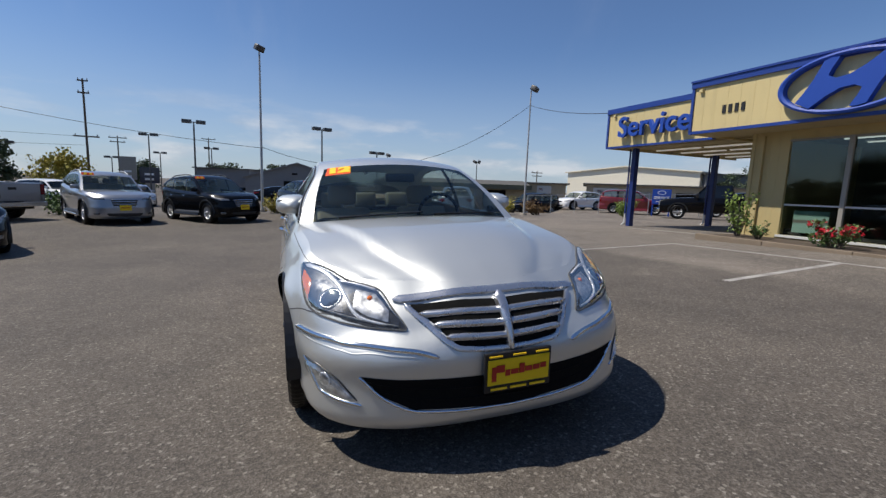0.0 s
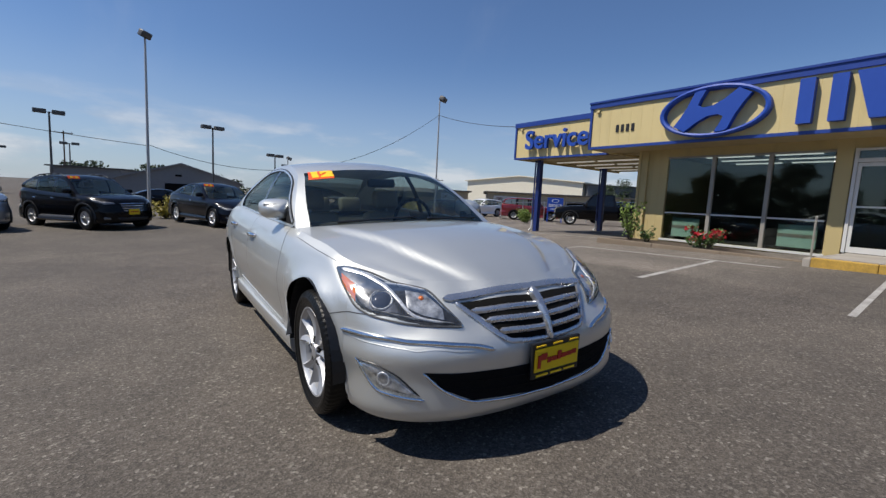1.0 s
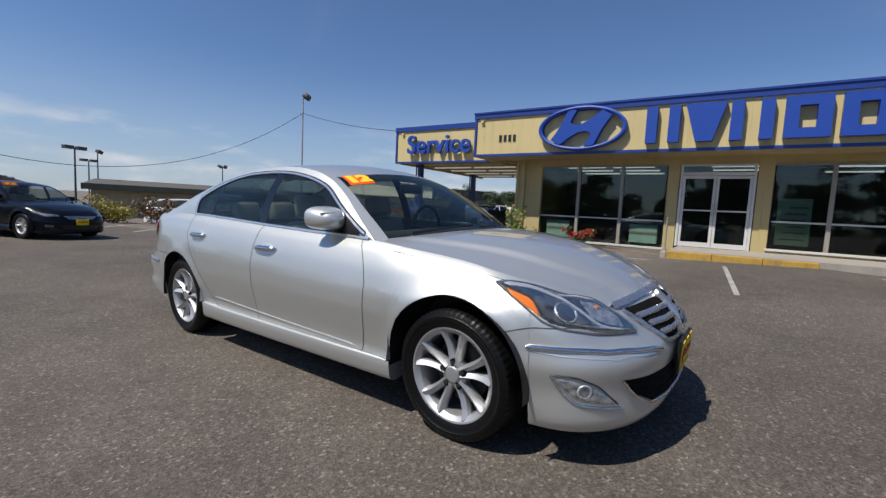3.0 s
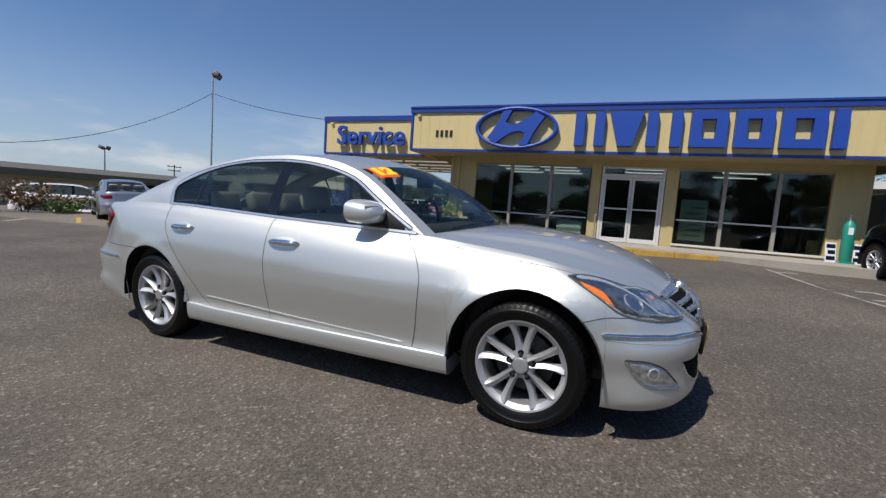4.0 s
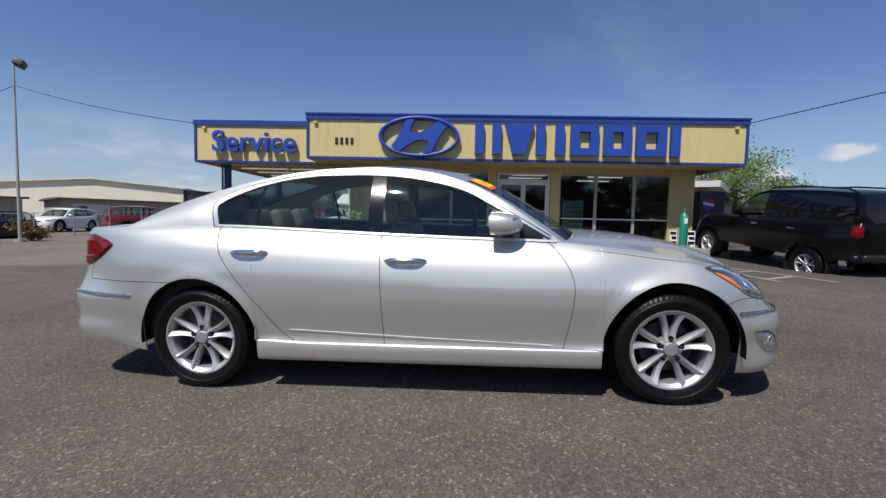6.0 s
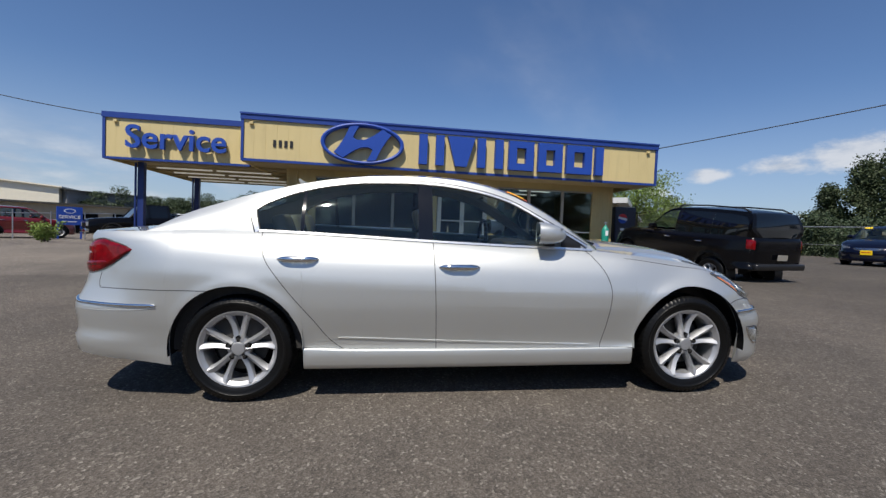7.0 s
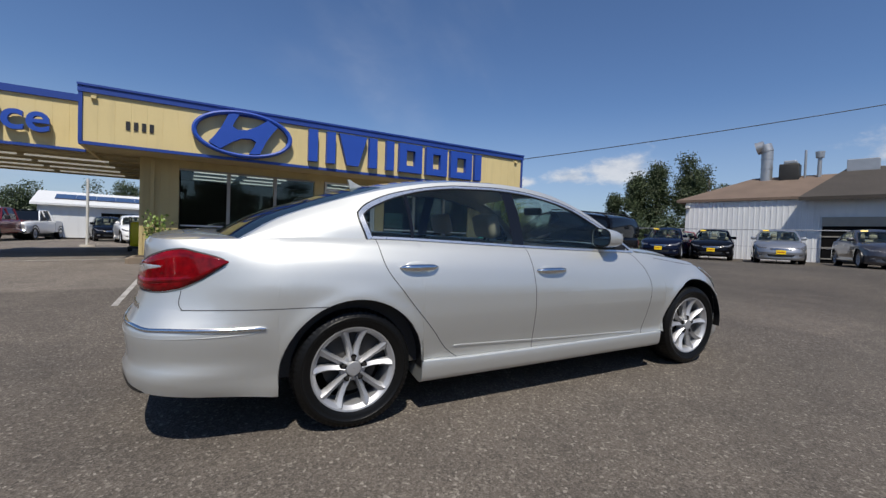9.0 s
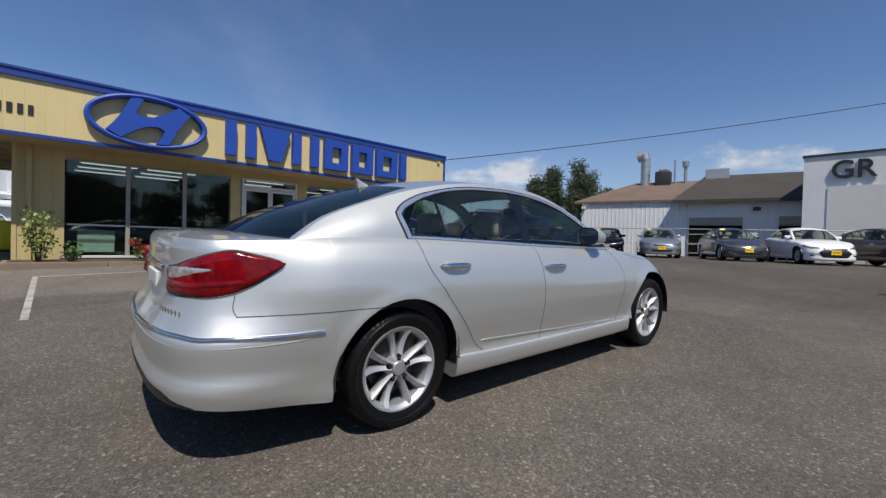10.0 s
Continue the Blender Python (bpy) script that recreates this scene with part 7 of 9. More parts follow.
# ---- other cars ----
def simple_front(car, body, bvh, c, kind_, plate=True):
    """Lamps, grille, plate, mirrors and handles of a parked car."""
    zt = float(body.rim_z(-c["fo"] * 0.5))
    f = -c["fo"]
    k = c["hw"] / 0.945
    for mr in (False, True):
        patch("headlight", bvh, [(0.50 * k, f * 0.88, zt - 0.09), (0.74 * k, f * 0.66, zt - 0.04), (0.88 * k, f * 0.25, zt - 0.01)], [(0.46 * k, f * 0.92, zt - 0.17), (0.74 * k, f * 0.75, zt - 0.18), (0.88 * k, f * 0.40, zt - 0.10)], CLEAR_LAMP, car, 14, 5, 0.008, mirror=mr)
        patch("fog_light", bvh, [(0.60 * k, f * 0.85, 0.40), (0.76 * k, f * 0.68, 0.42)], [(0.60 * k, f * 0.85, 0.32), (0.74 * k, f * 0.70, 0.32)], CLEAR_LAMP, car, 6, 4, 0.006, mirror=mr)
        zr = float(body.rim_z(c["wb"] + c["ro"] * 0.6))
        e = c["wb"] + c["ro"]
        if kind_ == "sedan":
            patch("tail_light", bvh, [(0.50 * k, e - 0.08, zr - 0.10), (0.80 * k, e - 0.22, zr - 0.10), (0.92 * k, e - 0.52, zr - 0.10)], [(0.50 * k, e - 0.08, zr - 0.24), (0.80 * k, e - 0.2, zr - 0.26), (0.92 * k, e - 0.48, zr - 0.17)], RED_LENS, car, 14, 5, 0.008, mirror=mr)
        else:
            up_z = 0.10 if kind_ == "truck" else 0.0
            patch("tail_light", bvh, [(0.72 * k, e - 0.06, zr - 0.10 + up_z), (0.88 * k, e - 0.25, zr - 0.10 + up_z)], [(0.72 * k, e - 0.06, zr - 0.36 + up_z), (0.88 * k, e - 0.22, zr - 0.36 + up_z)], RED_LENS, car, 8, 6, 0.012, mirror=mr)
        sg = -1 if mr else 1
        sm = body.s_a + 0.30
        um, zm = float(body.rim_u(sm)), float(body.rim_z(sm))
        bm = boxed(um - 0.01, um + 0.20, -0.06, 0.07, zm + 0.02, zm + 0.15, 0.04)
        for v in bm.verts:
            v.co.x *= sg
        o = part("wing_mirror", bm, car.children[0].data.materials[0], car, smooth=True)
        o.matrix_local = pose(0, sm, 0)
        for s in (c["wb"] * 0.53, c["wb"] * 0.87):
            ribbon("door_handle", bvh, [(c["hw"], s - 0.1, zm - 0.13), (c["hw"], s + 0.1, zm - 0.125)], 0.03, CHROME, car, 0.02, 6, mirror=mr, depth=0.01)
    if kind_ == "crossover":
        gu = [(-0.40 * k, f * 0.95, zt - 0.12), (0, f, zt - 0.10), (0.40 * k, f * 0.95, zt - 0.12)]
        gl = [(-0.30 * k, f * 0.98, zt - 0.40), (0, f, zt - 0.42), (0.30 * k, f * 0.98, zt - 0.40)]
        slats = (0.10, 0.36, 0.62, 0.88)
    else:
        gu = [(-0.44 * k, f * 0.95, zt - 0.10), (0, f, zt - 0.10), (0.44 * k, f * 0.95, zt - 0.10)]
        gl = [(-0.34 * k, f, zt - 0.24), (0, f, zt - 0.26), (0.34 * k, f, zt - 0.24)]
        slats = (0.22, 0.52, 0.82)
    patch("grille", bvh, gu, gl, BLACK_TRIM, car, 16, 5, 0.006)
    for q in slats:
        ribbon("grille_slat", bvh, [tuple(np.array(a) * (1 - q) + np.array(b) * q) for a, b in zip(gu, gl)], 0.020, CHROME, car, 0.010, 14)
    patch("lower_grille", bvh, [(-0.55 * k, f * 0.93, 0.40), (0, f, 0.40), (0.55 * k, f * 0.93, 0.40)], [(-0.42 * k, f, 0.27), (0, f, 0.26), (0.42 * k, f, 0.27)], BLACK_TRIM, car, 16, 5, 0.006)
    if plate:
        zp = 0.47 if kind_ == "sedan" else 0.55
        hit, nn, _, _ = bvh.ray_cast(Vector((0, -3, zp)), Vector((0, 1, 0)))
        y = (hit.y if hit else f) - 0.02
        part("plate_card", boxed(-0.155, 0.155, y, y + 0.014, zp - 0.08, zp + 0.08, 0.003), YELLOW_CARD, car, "yellow dealer card in the plate frame")
        part("plate_print", boxed(-0.12, 0.12, y - 0.004, y - 0.001, zp - 0.008, zp + 0.018), RED_INK, car)


made = {}


def parked(name, label, kind_, col, x, y, heading, dims, group="", plate=True, tint=None, zk=1.0, rim_r=0.21, cabin=True):
    fo, wb, ro, hw = dims
    t = {"sedan": SEDAN, "truck": TRUCK, "crossover": CROSSOVER}.get(kind_, SUV)
    sh = car_shape(t, fo, wb, ro, hw, zk)
    car, body, bvh = build_car(name, label, "car", sh, col, ground_pose(x, y, heading), group, detail=1, kind_=kind_, tint_rear=tint, dense=0.6, rim_r=rim_r, cabin=cabin)
    simple_front(car, body, bvh, sh, kind_, plate=plate)
    made[name] = (car, body, bvh, sh)
    return car, body, bvh


D_SED, D_COMP, D_SUV = (0.90, 2.79, 1.13, 0.915), (0.86, 2.70, 0.99, 0.89), (0.90, 2.70, 1.05, 0.94)
parked("silver_suv", "silver family suv with a dealer card", "crossover", STEEL_PAINT, -4.22, 17.10, -63, D_SUV, zk=0.98)
parked("black_suv", "black compact suv with an orange windshield sticker", "crossover", BLACK_PAINT, -0.90, 17.25, -57, (0.88, 2.64, 0.89, 0.91), zk=0.97)
parked("navy_sedan", "dark navy sedan parked at the lot's edge", "sedan", DARK_NAVY, 2.50, 16.75, -73, D_SED)
parked("black_sedan", "black sedan nose with chrome grille", "sedan", BLACK_PAINT, -5.2, 10.38, -58, D_SED)
parked("silver_parked_sedan", "older silver sedan seen from the rear", "sedan", STEEL_PAINT, 9.97, 21.6, 64, D_SED, plate=False)
parked("black_truck_suv", "large black suv with roof rails and grey lower trim", "truck", BLACK_PAINT, 9.42, -3.62, 8.0, (0.90, 2.80, 0.97, 0.90), plate=False, tint=DARK_GLASS, zk=1.10, rim_r=0.215)
parked("charcoal_sedan", "dark charcoal sedan parked south of the lot", "sedan", BLACK_PAINT, -2.75, -4.95, 90, D_SED)
row = [("navy_compact", "navy compact sedan with a yellow dealer card", NAVY_PAINT, 10.4, -13.0), ("black_compact", "black compact sedan with a yellow dealer card", BLACK_PAINT, 9.2, -15.0), ("grey_compact", "pale grey compact sedan with a yellow dealer card", STEEL_PAINT, 6.5, -15.0),
       ("dark_grey_compact", "dark grey compact sedan with a yellow dealer card", GREY_PAINT, 3.30, -15.4), ("white_coupe", "white compact coupe with a yellow dealer card", WHITE_PAINT, 0.60, -15.2), ("brown_compact", "brown compact sedan parked in the row", BROWN_PAINT, -2.35, -16.0)]
for k, (nm, lab, col, x, y) in enumerate(row):
    parked(nm, lab, "sedan", col, x, y, (114, 116, 116, 121, 120, 140)[k], D_COMP, "compact sedans in the back row")


car_, _, bvh_, c_ = made["white_coupe"]
f_ = -c_["fo"]
patch("hex_grille", bvh_, [(-0.50, f_ * 0.93, 0.46), (-0.32, f_ * 0.97, 0.62), (0.32, f_ * 0.97, 0.62), (0.50, f_ * 0.93, 0.46)], [(-0.49, f_ * 0.93, 0.44), (-0.34, f_ * 0.97, 0.30), (0.34, f_ * 0.97, 0.30), (0.49, f_ * 0.93, 0.44)], BLACK_TRIM, car_, 18, 7, 0.016, 0.010, "black six-sided front grille")


def suv_trim(nm):
    """Roof rails, black wheel flares and lower cladding of an suv."""
    car, body, bvh, c = made[nm]
    for sg in (-1, 1):
        bm = bmesh.new()
        pts = [Vector((sg * float(body.ru(q)) * 0.93, q, float(body.rz(q)) + 0.012 + (0.045 if 0 < k < 5 else 0.0))) for k, q in enumerate(np.linspace(c["header"] + 0.12, c["rearheader"] - 0.1, 6))]
        for a, b in zip(pts, pts[1:]):
            cyl(bm, a, b, 0.020, seg=8)
        part("roof_rail", bm, GALV if "silver" in nm else BLACK_TRIM, car, smooth=True)
        for sa in (0.0, c["wb"]):
            arc = [(sg * c["hw"], sa + (c["arch"] + 0.03) * math.cos(q), c["archz"] + (c["arch"] + 0.03) * math.sin(q)) for q in np.linspace(0.0, math.pi, 14)]
            ribbon("wheel_flare", bvh, arc, 0.055, BLACK_TRIM, car, 0.010, 24)
        ribbon("lower_cladding", bvh, [(sg * c["hw"], c["arch"] + 0.03, 0.36), (sg * c["hw"], c["wb"] - c["arch"] - 0.03, 0.36)], 0.15, BLACK_TRIM, car, 0.012, 20)


suv_trim("silver_suv")
suv_trim("black_suv")


# ---- big black suv: rails, flares, rear plate ----
dsuv = bpy.data.objects["black_truck_suv"]
for sg in (-1, 1):
    bm = bmesh.new()
    pts = [(sg * 0.60, 1.45, 1.78), (sg * 0.60, 1.58, 1.87), (sg * 0.60, 2.3, 1.905), (sg * 0.60, 3.2, 1.895), (sg * 0.60, 3.4, 1.82)]
    for a, b in zip(pts, pts[1:]):
        cyl(bm, a, b, 0.018, seg=8)
    part("roof_rail", bm, BLACK_TRIM, dsuv)
part("rear_plate", boxed(-0.14, 0.14, 3.775, 3.795, 0.82, 0.94, 0.004), GREY_FRAME, dsuv)
part("rear_bumper_bar", boxed(-0.72, 0.72, 3.70, 3.80, 0.60, 0.74, 0.04), BLACK_TRIM, dsuv, "black rear bumper", smooth=True)


# ---- pickups ----
def pickup(name, label, col, x, y, heading, k=1.0, group="", canopy_=False):
    """A crew-cab pickup: nose and cab skin, open cargo bed, tailgate, wheels."""
    m = ground_pose(x, y, heading)
    car = thing(name, label, "pickup truck", m, group)
    wb, hw = 3.6 * k, 0.98

    def skin(nm, P, flip=False):
        part_mesh(nm, grid_mesh(nm, P, flip=flip), col, car, smooth=True, angle=45)
    # nose and cab, sections from front to back: (s, half width, low, belt)
    secs = [(-0.95, 0.80, 0.42, 0.98), (-0.90, 0.90, 0.40, 1.05), (-0.6, 0.96, 0.40, 1.10), (0.0, hw, 0.45, 1.15), (0.75, hw, 0.42, 1.18), (2.75, hw, 0.42, 1.20)]
    rows = []
    for s, w, lo, bt in secs:
        rows.append([(-w * 0.9, s, lo), (-w, s, lo + 0.12), (-w, s, (lo + bt) / 2), (-w * 0.985, s, bt - 0.06), (-w * 0.92, s, bt), (-w * 0.5, s, bt + 0.03), (0, s, bt + 0.045), (w * 0.5, s, bt + 0.03), (w * 0.92, s, bt), (w * 0.985, s, bt - 0.06), (w, s, (lo + bt) / 2), (w, s, lo + 0.12), (w * 0.9, s, lo)])
    skin("cab_body", np.array(rows))
    bm = bmesh.new()
    bm.faces.new([bm.verts.new(p) for p in rows[0]])
    part("nose", bm, col, car)
    part("grille", boxed(-0.55, 0.55, -0.985, -0.955, 0.62, 0.95, 0.01), CHROME, car)
    part("grille_mesh", boxed(-0.48, 0.48, -0.995, -0.987, 0.67, 0.90), SHADE_DARK, car)
    part("front_bumper", boxed(-0.92, 0.92, -1.06, -0.90, 0.42, 0.60, 0.03), CHROME, car, smooth=True)
    for sg in (-1, 1):
        part("headlight", boxed(sg * 0.58, sg * 0.86, -0.975, -0.90, 0.74, 0.94, 0.02), LAMP_CHROME, car)
        part("wing_mirror", boxed(sg * 1.0, sg * 1.2, 0.85, 0.98, 1.2, 1.42, 0.03), BLACK_TRIM, car)
    # cab top with window band
    top = [(0.75, 0.86, 1.20), (1.25, 0.72, 1.80), (1.6, 0.70, 1.86), (2.45, 0.70, 1.86), (2.72, 0.76, 1.22)]
    rows = [[(-0.90, s, 1.19), (-(w + 0.9) / 2 - 0.02, s, (z + 1.19) / 2), (-w, s, z - 0.02), (-w * 0.8, s, z), (w * 0.8, s, z), (w, s, z - 0.02), ((w + 0.9) / 2 + 0.02, s, (z + 1.19) / 2), (0.90, s, 1.19)] for s, w, z in top]
    part_mesh("cab_glass", grid_mesh("cab_glass", np.array(rows)), DARK_GLASS, car, "dark cab glass")
    rp = [[(-0.70 - 0.02, s, 1.79), (-0.66, s, 1.885), (0, s, 1.91), (0.66, s, 1.885), (0.72, s, 1.79)] for s in (1.28, 1.6, 2.3, 2.5)]
    skin("cab_roof", np.array(rp))
    for sg in (-1, 1):
        for s in (1.60, 2.50):
            part("door_pillar", cyl(bmesh.new(), (sg * 0.915, s + 0.02, 1.18), (sg * 0.735, s, 1.82), 0.045, seg=6), col, car)
        part("door_pillar", cyl(bmesh.new(), (sg * 0.90, 0.76, 1.19), (sg * 0.72, 1.27, 1.81), 0.04, seg=6), col, car)
    # bed
    end = wb + 1.15
    for sg in (-1, 1):
        part("bed_side", boxed(sg * 0.90, sg * 0.985, 2.80, end, 0.48, 1.20, 0.02), col, car, smooth=True, angle=40)
        part("tail_light", boxed(sg * 0.86, sg * 0.992, end - 0.03, end + 0.008, 0.82, 1.16, 0.006), RED_LENS, car)
    part("bed_floor", boxed(-0.9, 0.9, 2.80, end - 0.06, 0.62, 0.68), DARK_METAL, car)
    part("bed_front", boxed(-0.9, 0.9, 2.79, 2.84, 0.62, 1.20), col, car)
    part("tailgate", boxed(-0.86, 0.86, end - 0.06, end, 0.62, 1.18, 0.015), col, car)
    part("tailgate_handle", boxed(-0.12, 0.12, end, end + 0.012, 0.98, 1.06, 0.005), BLACK_TRIM, car)
    part("rear_bumper", boxed(-0.95, 0.95, end - 0.02, end + 0.14, 0.45, 0.60, 0.02), CHROME, car)
    part("underbody", boxed(-0.7, 0.7, -0.7, end - 0.1, 0.36, 0.48), BLACK_TRIM, car)
    if canopy_:
        part("bed_canopy", boxed(-0.93, 0.93, 2.86, end, 1.205, 1.78, 0.06), WHITE_PAINT, car, "white bed canopy", smooth=True)
        for sg in (-1, 1):
            part("canopy_window", boxed(sg * 0.925, sg * 0.94, 3.05, end - 0.25, 1.38, 1.64), DARK_GLASS, car)
    for s in (0.0, wb):
        for sg in (-1, 1):
            wheel(car, s, sg * 0.86, 0.39, 0.26, 0.24, "plain")
            a = np.linspace(0.05, math.pi - 0.05, 14)
            rws = [[(sg * u, s + r * math.cos(q), 0.40 + r * math.sin(q)) for q in a] for u, r in ((0.80, 0.45), (0.995, 0.45), (0.995, 0.52))]
            part_mesh("wheel_arch", grid_mesh("wheel_arch", np.array(rws)), BLACK_TRIM, car)
    return car


pickup("black_pickup", "black crew-cab pickup beyond the canopy posts", BLACK_PAINT, 22.3, 18.0, 128)
pickup("silver_pickup", "silver pickup truck seen at its tailgate", STEEL_PAINT, -11.2, 20.2, 150)
pickup("white_pickup", "white pickup with its bed to the lot", WHITE_PAINT, 33.5, 15.0, 172, group="pickups in the rear lot")
pickup("white_pickup", "white pickup with its bed to the lot", WHITE_PAINT, 36.5, 16.2, 172, group="pickups in the rear lot")
pickup("dark_red_pickup", "dark red pickup in the rear lot", RED_PAINT, 30.0, 15.8, 172, group="pickups in the rear lot")
pickup("white_canopy_pickup", "pickup with a tall white bed canopy", WHITE_PAINT, 36.0, 22.0, 150, canopy_=True)
parked("white_sedan", "older white sedan facing the canopy", "sedan", WHITE_PAINT, 25.6, 8.2, 192, D_COMP, plate=False)
parked("dark_hatch", "dark car beside the white sedan", "sedan", BLACK_PAINT, 30.5, 10.0, 192, D_COMP, plate=False)
parked("red_suv", "dark red suv parked across the yard", "suv", RED_PAINT, 25.6, 22.6, 318, D_SUV, plate=False)
parked("black_yard_car", "black car beside the service sign", "suv", BLACK_PAINT, 28.6, 20.4, 140, D_SUV, plate=False)
parked("white_van", "white minivan parked by the chain-link fence", "suv", WHITE_PAINT, 22.6, 28.4, 185, (0.78, 2.5, 0.8, 0.84), plate=False, zk=0.88)
parked("white_minivan", "white minivan parked behind the hedge", "suv", WHITE_PAINT, 12.5, 25.9, 332, (0.9, 2.9, 1.0, 0.95), plate=False, zk=0.95)
parked("black_yard_suv", "black suv parked beyond the light pole", "suv", BLACK_PAINT, 18.2, 28.5, 190, D_SUV, plate=False)
parked("red_compact", "small red car behind the back row", "sedan", RED_PAINT, 11.9, -17.0, 118, D_COMP, plate=False)
for k, (x, y, col, kd) in enumerate([(-14.0, 33.0, WHITE_PAINT, "sedan"), (-2.0, 33.0, WHITE_PAINT, "sedan"), (3.4, 40.0, BLACK_PAINT, "sedan"), (6.0, 33.5, GREY_PAINT, "sedan"), (9.0, 34.0, BLACK_PAINT, "sedan"), (-18.0, 30.0, RED_PAINT, "sedan"), (-7.5, 36.0, STEEL_PAINT, "sedan"), (-11.0, 35.0, WHITE_PAINT, "suv")]):
    parked("distant_car", "parked car in the far lot beyond the hedge", kd, col, x, y, -70 + 35 * (k % 3), D_SED if kd == "sedan" else D_SUV, "cars in the far lot", plate=False, cabin=False, tint=DARK_GLASS)


def sticker_on(nm, u, s, z):
    c = bpy.data.objects[nm]
    b = boxed(-0.16, 0.16, -0.004, 0.004, -0.05, 0.05)
    o = part("price_sticker", b, ORANGE_STICKER, c, "orange windshield sticker")
    o.matrix_local = pose(u, s, z, -35)
    for x in (-0.10, 0.04):
        part("figure_bar", boxed(x, x + 0.07, -0.009, -0.005, -0.035, 0.035), YELLOW_INK, o)


sticker_on("black_suv", -0.50, 1.0, 1.555)
sticker_on("silver_suv", -0.50, 1.02, 1.56)
sticker_on("navy_sedan", -0.45, 1.12, 1.40)
for nm in ("navy_compact", "black_compact", "grey_compact", "dark_grey_compact"):
    c = bpy.data.objects[nm]
    o = part("price_sticker", boxed(-0.11, 0.11, -0.004, 0.004, -0.028, 0.028), YELLOW_CARD, c, "yellow windshield sticker")
    o.matrix_local = pose(-0.42, 1.08, 1.395, -35)


# ---- lamp posts, poles and wires ----
def lot_lamp(x, y, top, turn=0.0, pole=POLE_DARK, group="twin-head lot lamps"):
    z = float(gz(x, y))
    t = thing("lot_lamp", "tall lot lamp post with flat twin heads", "street lamp", pose(x, y, z, 0, 0, turn), group)
    h = top - z
    part("base", cyl(bmesh.new(), (0, 0, 0), (0, 0, 0.5), 0.25, 0.25), CONCRETE, t)
    part("pole", cyl(bmesh.new(), (0, 0, 0.5), (0, 0, h), 0.09, 0.06), pole, t)
    for sg in (-1, 1):
        part("arm", cyl(bmesh.new(), (0, 0, h - 0.05), (sg * 0.25, 0, h - 0.02), 0.03), pole, t)
        part("head", boxed(sg * 0.16, sg * 0.92, -0.22, 0.22, h - 0.15, h + 0.15, 0.04), pole, t)
    return t


for x, y, top, turn in ((-5.1, 44.7, 6.15, 8), (-11.2, 58.9, 5.95, 0), (-5.9, 69.7, 5.5, 5), (5.6, 43.2, 6.25, 15), (19.2, 67.9, 4.9, 10), (-25.0, 62.0, 4.4, 0), (-20.0, 80.0, 4.0, 0), (12.5, 49.6, 4.85, 20), (-14.5, 84.0, 5.2, 0)):
    lot_lamp(x, y, top, turn=turn)


def flood_pole(x, y, top, label, col, r=0.075, heads=((0.16, 0.1),)):
    z = float(gz(x, y))
    t = thing("floodlight_pole", label, "street lamp", pose(x, y, z))
    h = top - z
    part("base", cyl(bmesh.new(), (0, 0, 0), (0, 0, 0.12), 0.18, 0.16), CONCRETE, t)
    part("pole", cyl(bmesh.new(), (0, 0, 0.1), (0, 0, h), r, r * 0.6), col, t)
    for k, (dx, dy) in enumerate(heads):
        hd = part("lamp_head", boxed(-0.2, 0.2, -0.16, 0.16, -0.12, 0.14, 0.05), POLE_DARK, t, smooth=True)
        hd.matrix_local = pose(dx, dy, h + 0.10, 25, 10, 30 + 40 * k)
        part("yoke", cyl(bmesh.new(), (0, 0, h), (dx, dy, h + 0.05), 0.03), POLE_DARK, t)
    return t


flood_pole(0.16, 22.4, 7.05, "very tall grey pole with one floodlight box", POLE_GREY, 0.065, ((0.0, 0.0),))
flood_pole(13.35, 20.3, 6.45, "tall pale pole with a floodlight beside the yard", POLE_GREY, 0.055, ((0.18, -0.05),))
flood_pole(21.3, 41.8, 3.95, "pole with paired floodlights above the shed", POLE_DARK, 0.06, ((-0.25, 0), (0.25, 0)))
sp = thing("steel_post", "slim white steel post on a round foot", "post", pose(20.6, 9.62, float(gz(20.6, 9.62))))
part("shaft", cyl(bmesh.new(), (0, 0, 0.06), (0, 0, 2.75), 0.05), WHITE_FRAME, sp)
part("foot", cyl(bmesh.new(), (0, 0, 0), (0, 0, 0.08), 0.28, 0.22), CONCRETE, sp)


def utility_pole(x, y, top, arms):
    z = float(gz(x, y))
    t = thing("utility_pole", "weathered timber utility pole with cross arms", "utility pole", pose(x, y, z))
    h = top - z
    part("pole", cyl(bmesh.new(), (0, 0, 0), (0, 0, h), 0.13, 0.09), BARK, t)
    for hz, w in arms:
        part("cross_arm", boxed(-w, w, -0.06, 0.06, h - hz - 0.07, h - hz + 0.07), BARK, t)
        for sg in (-1, 1):
            part("insulator", cyl(bmesh.new(), (sg * w * 0.85, 0, h - hz + 0.07), (sg * w * 0.85, 0, h - hz + 0.25), 0.05), GALV, t)


utility_pole(-16.45, 57.6, 11.0, [(0.2, 0.45), (1.4, 0.5), (5.8, 1.1)])
utility_pole(-22.0, 92.0, 8.0, [(0.3, 1.3), (1.0, 1.1)])
utility_pole(-8.5, 95.0, 9.0, [(0.3, 1.2)])
utility_pole(51.6, 74.6, 5.2, [(0.3, 1.3), (0.95, 1.1)])
flood_pole(11.4, 41.2, 4.0, "dark pole with one floodlight behind the far lot", POLE_DARK, 0.06, ((0.1, 0.0),))


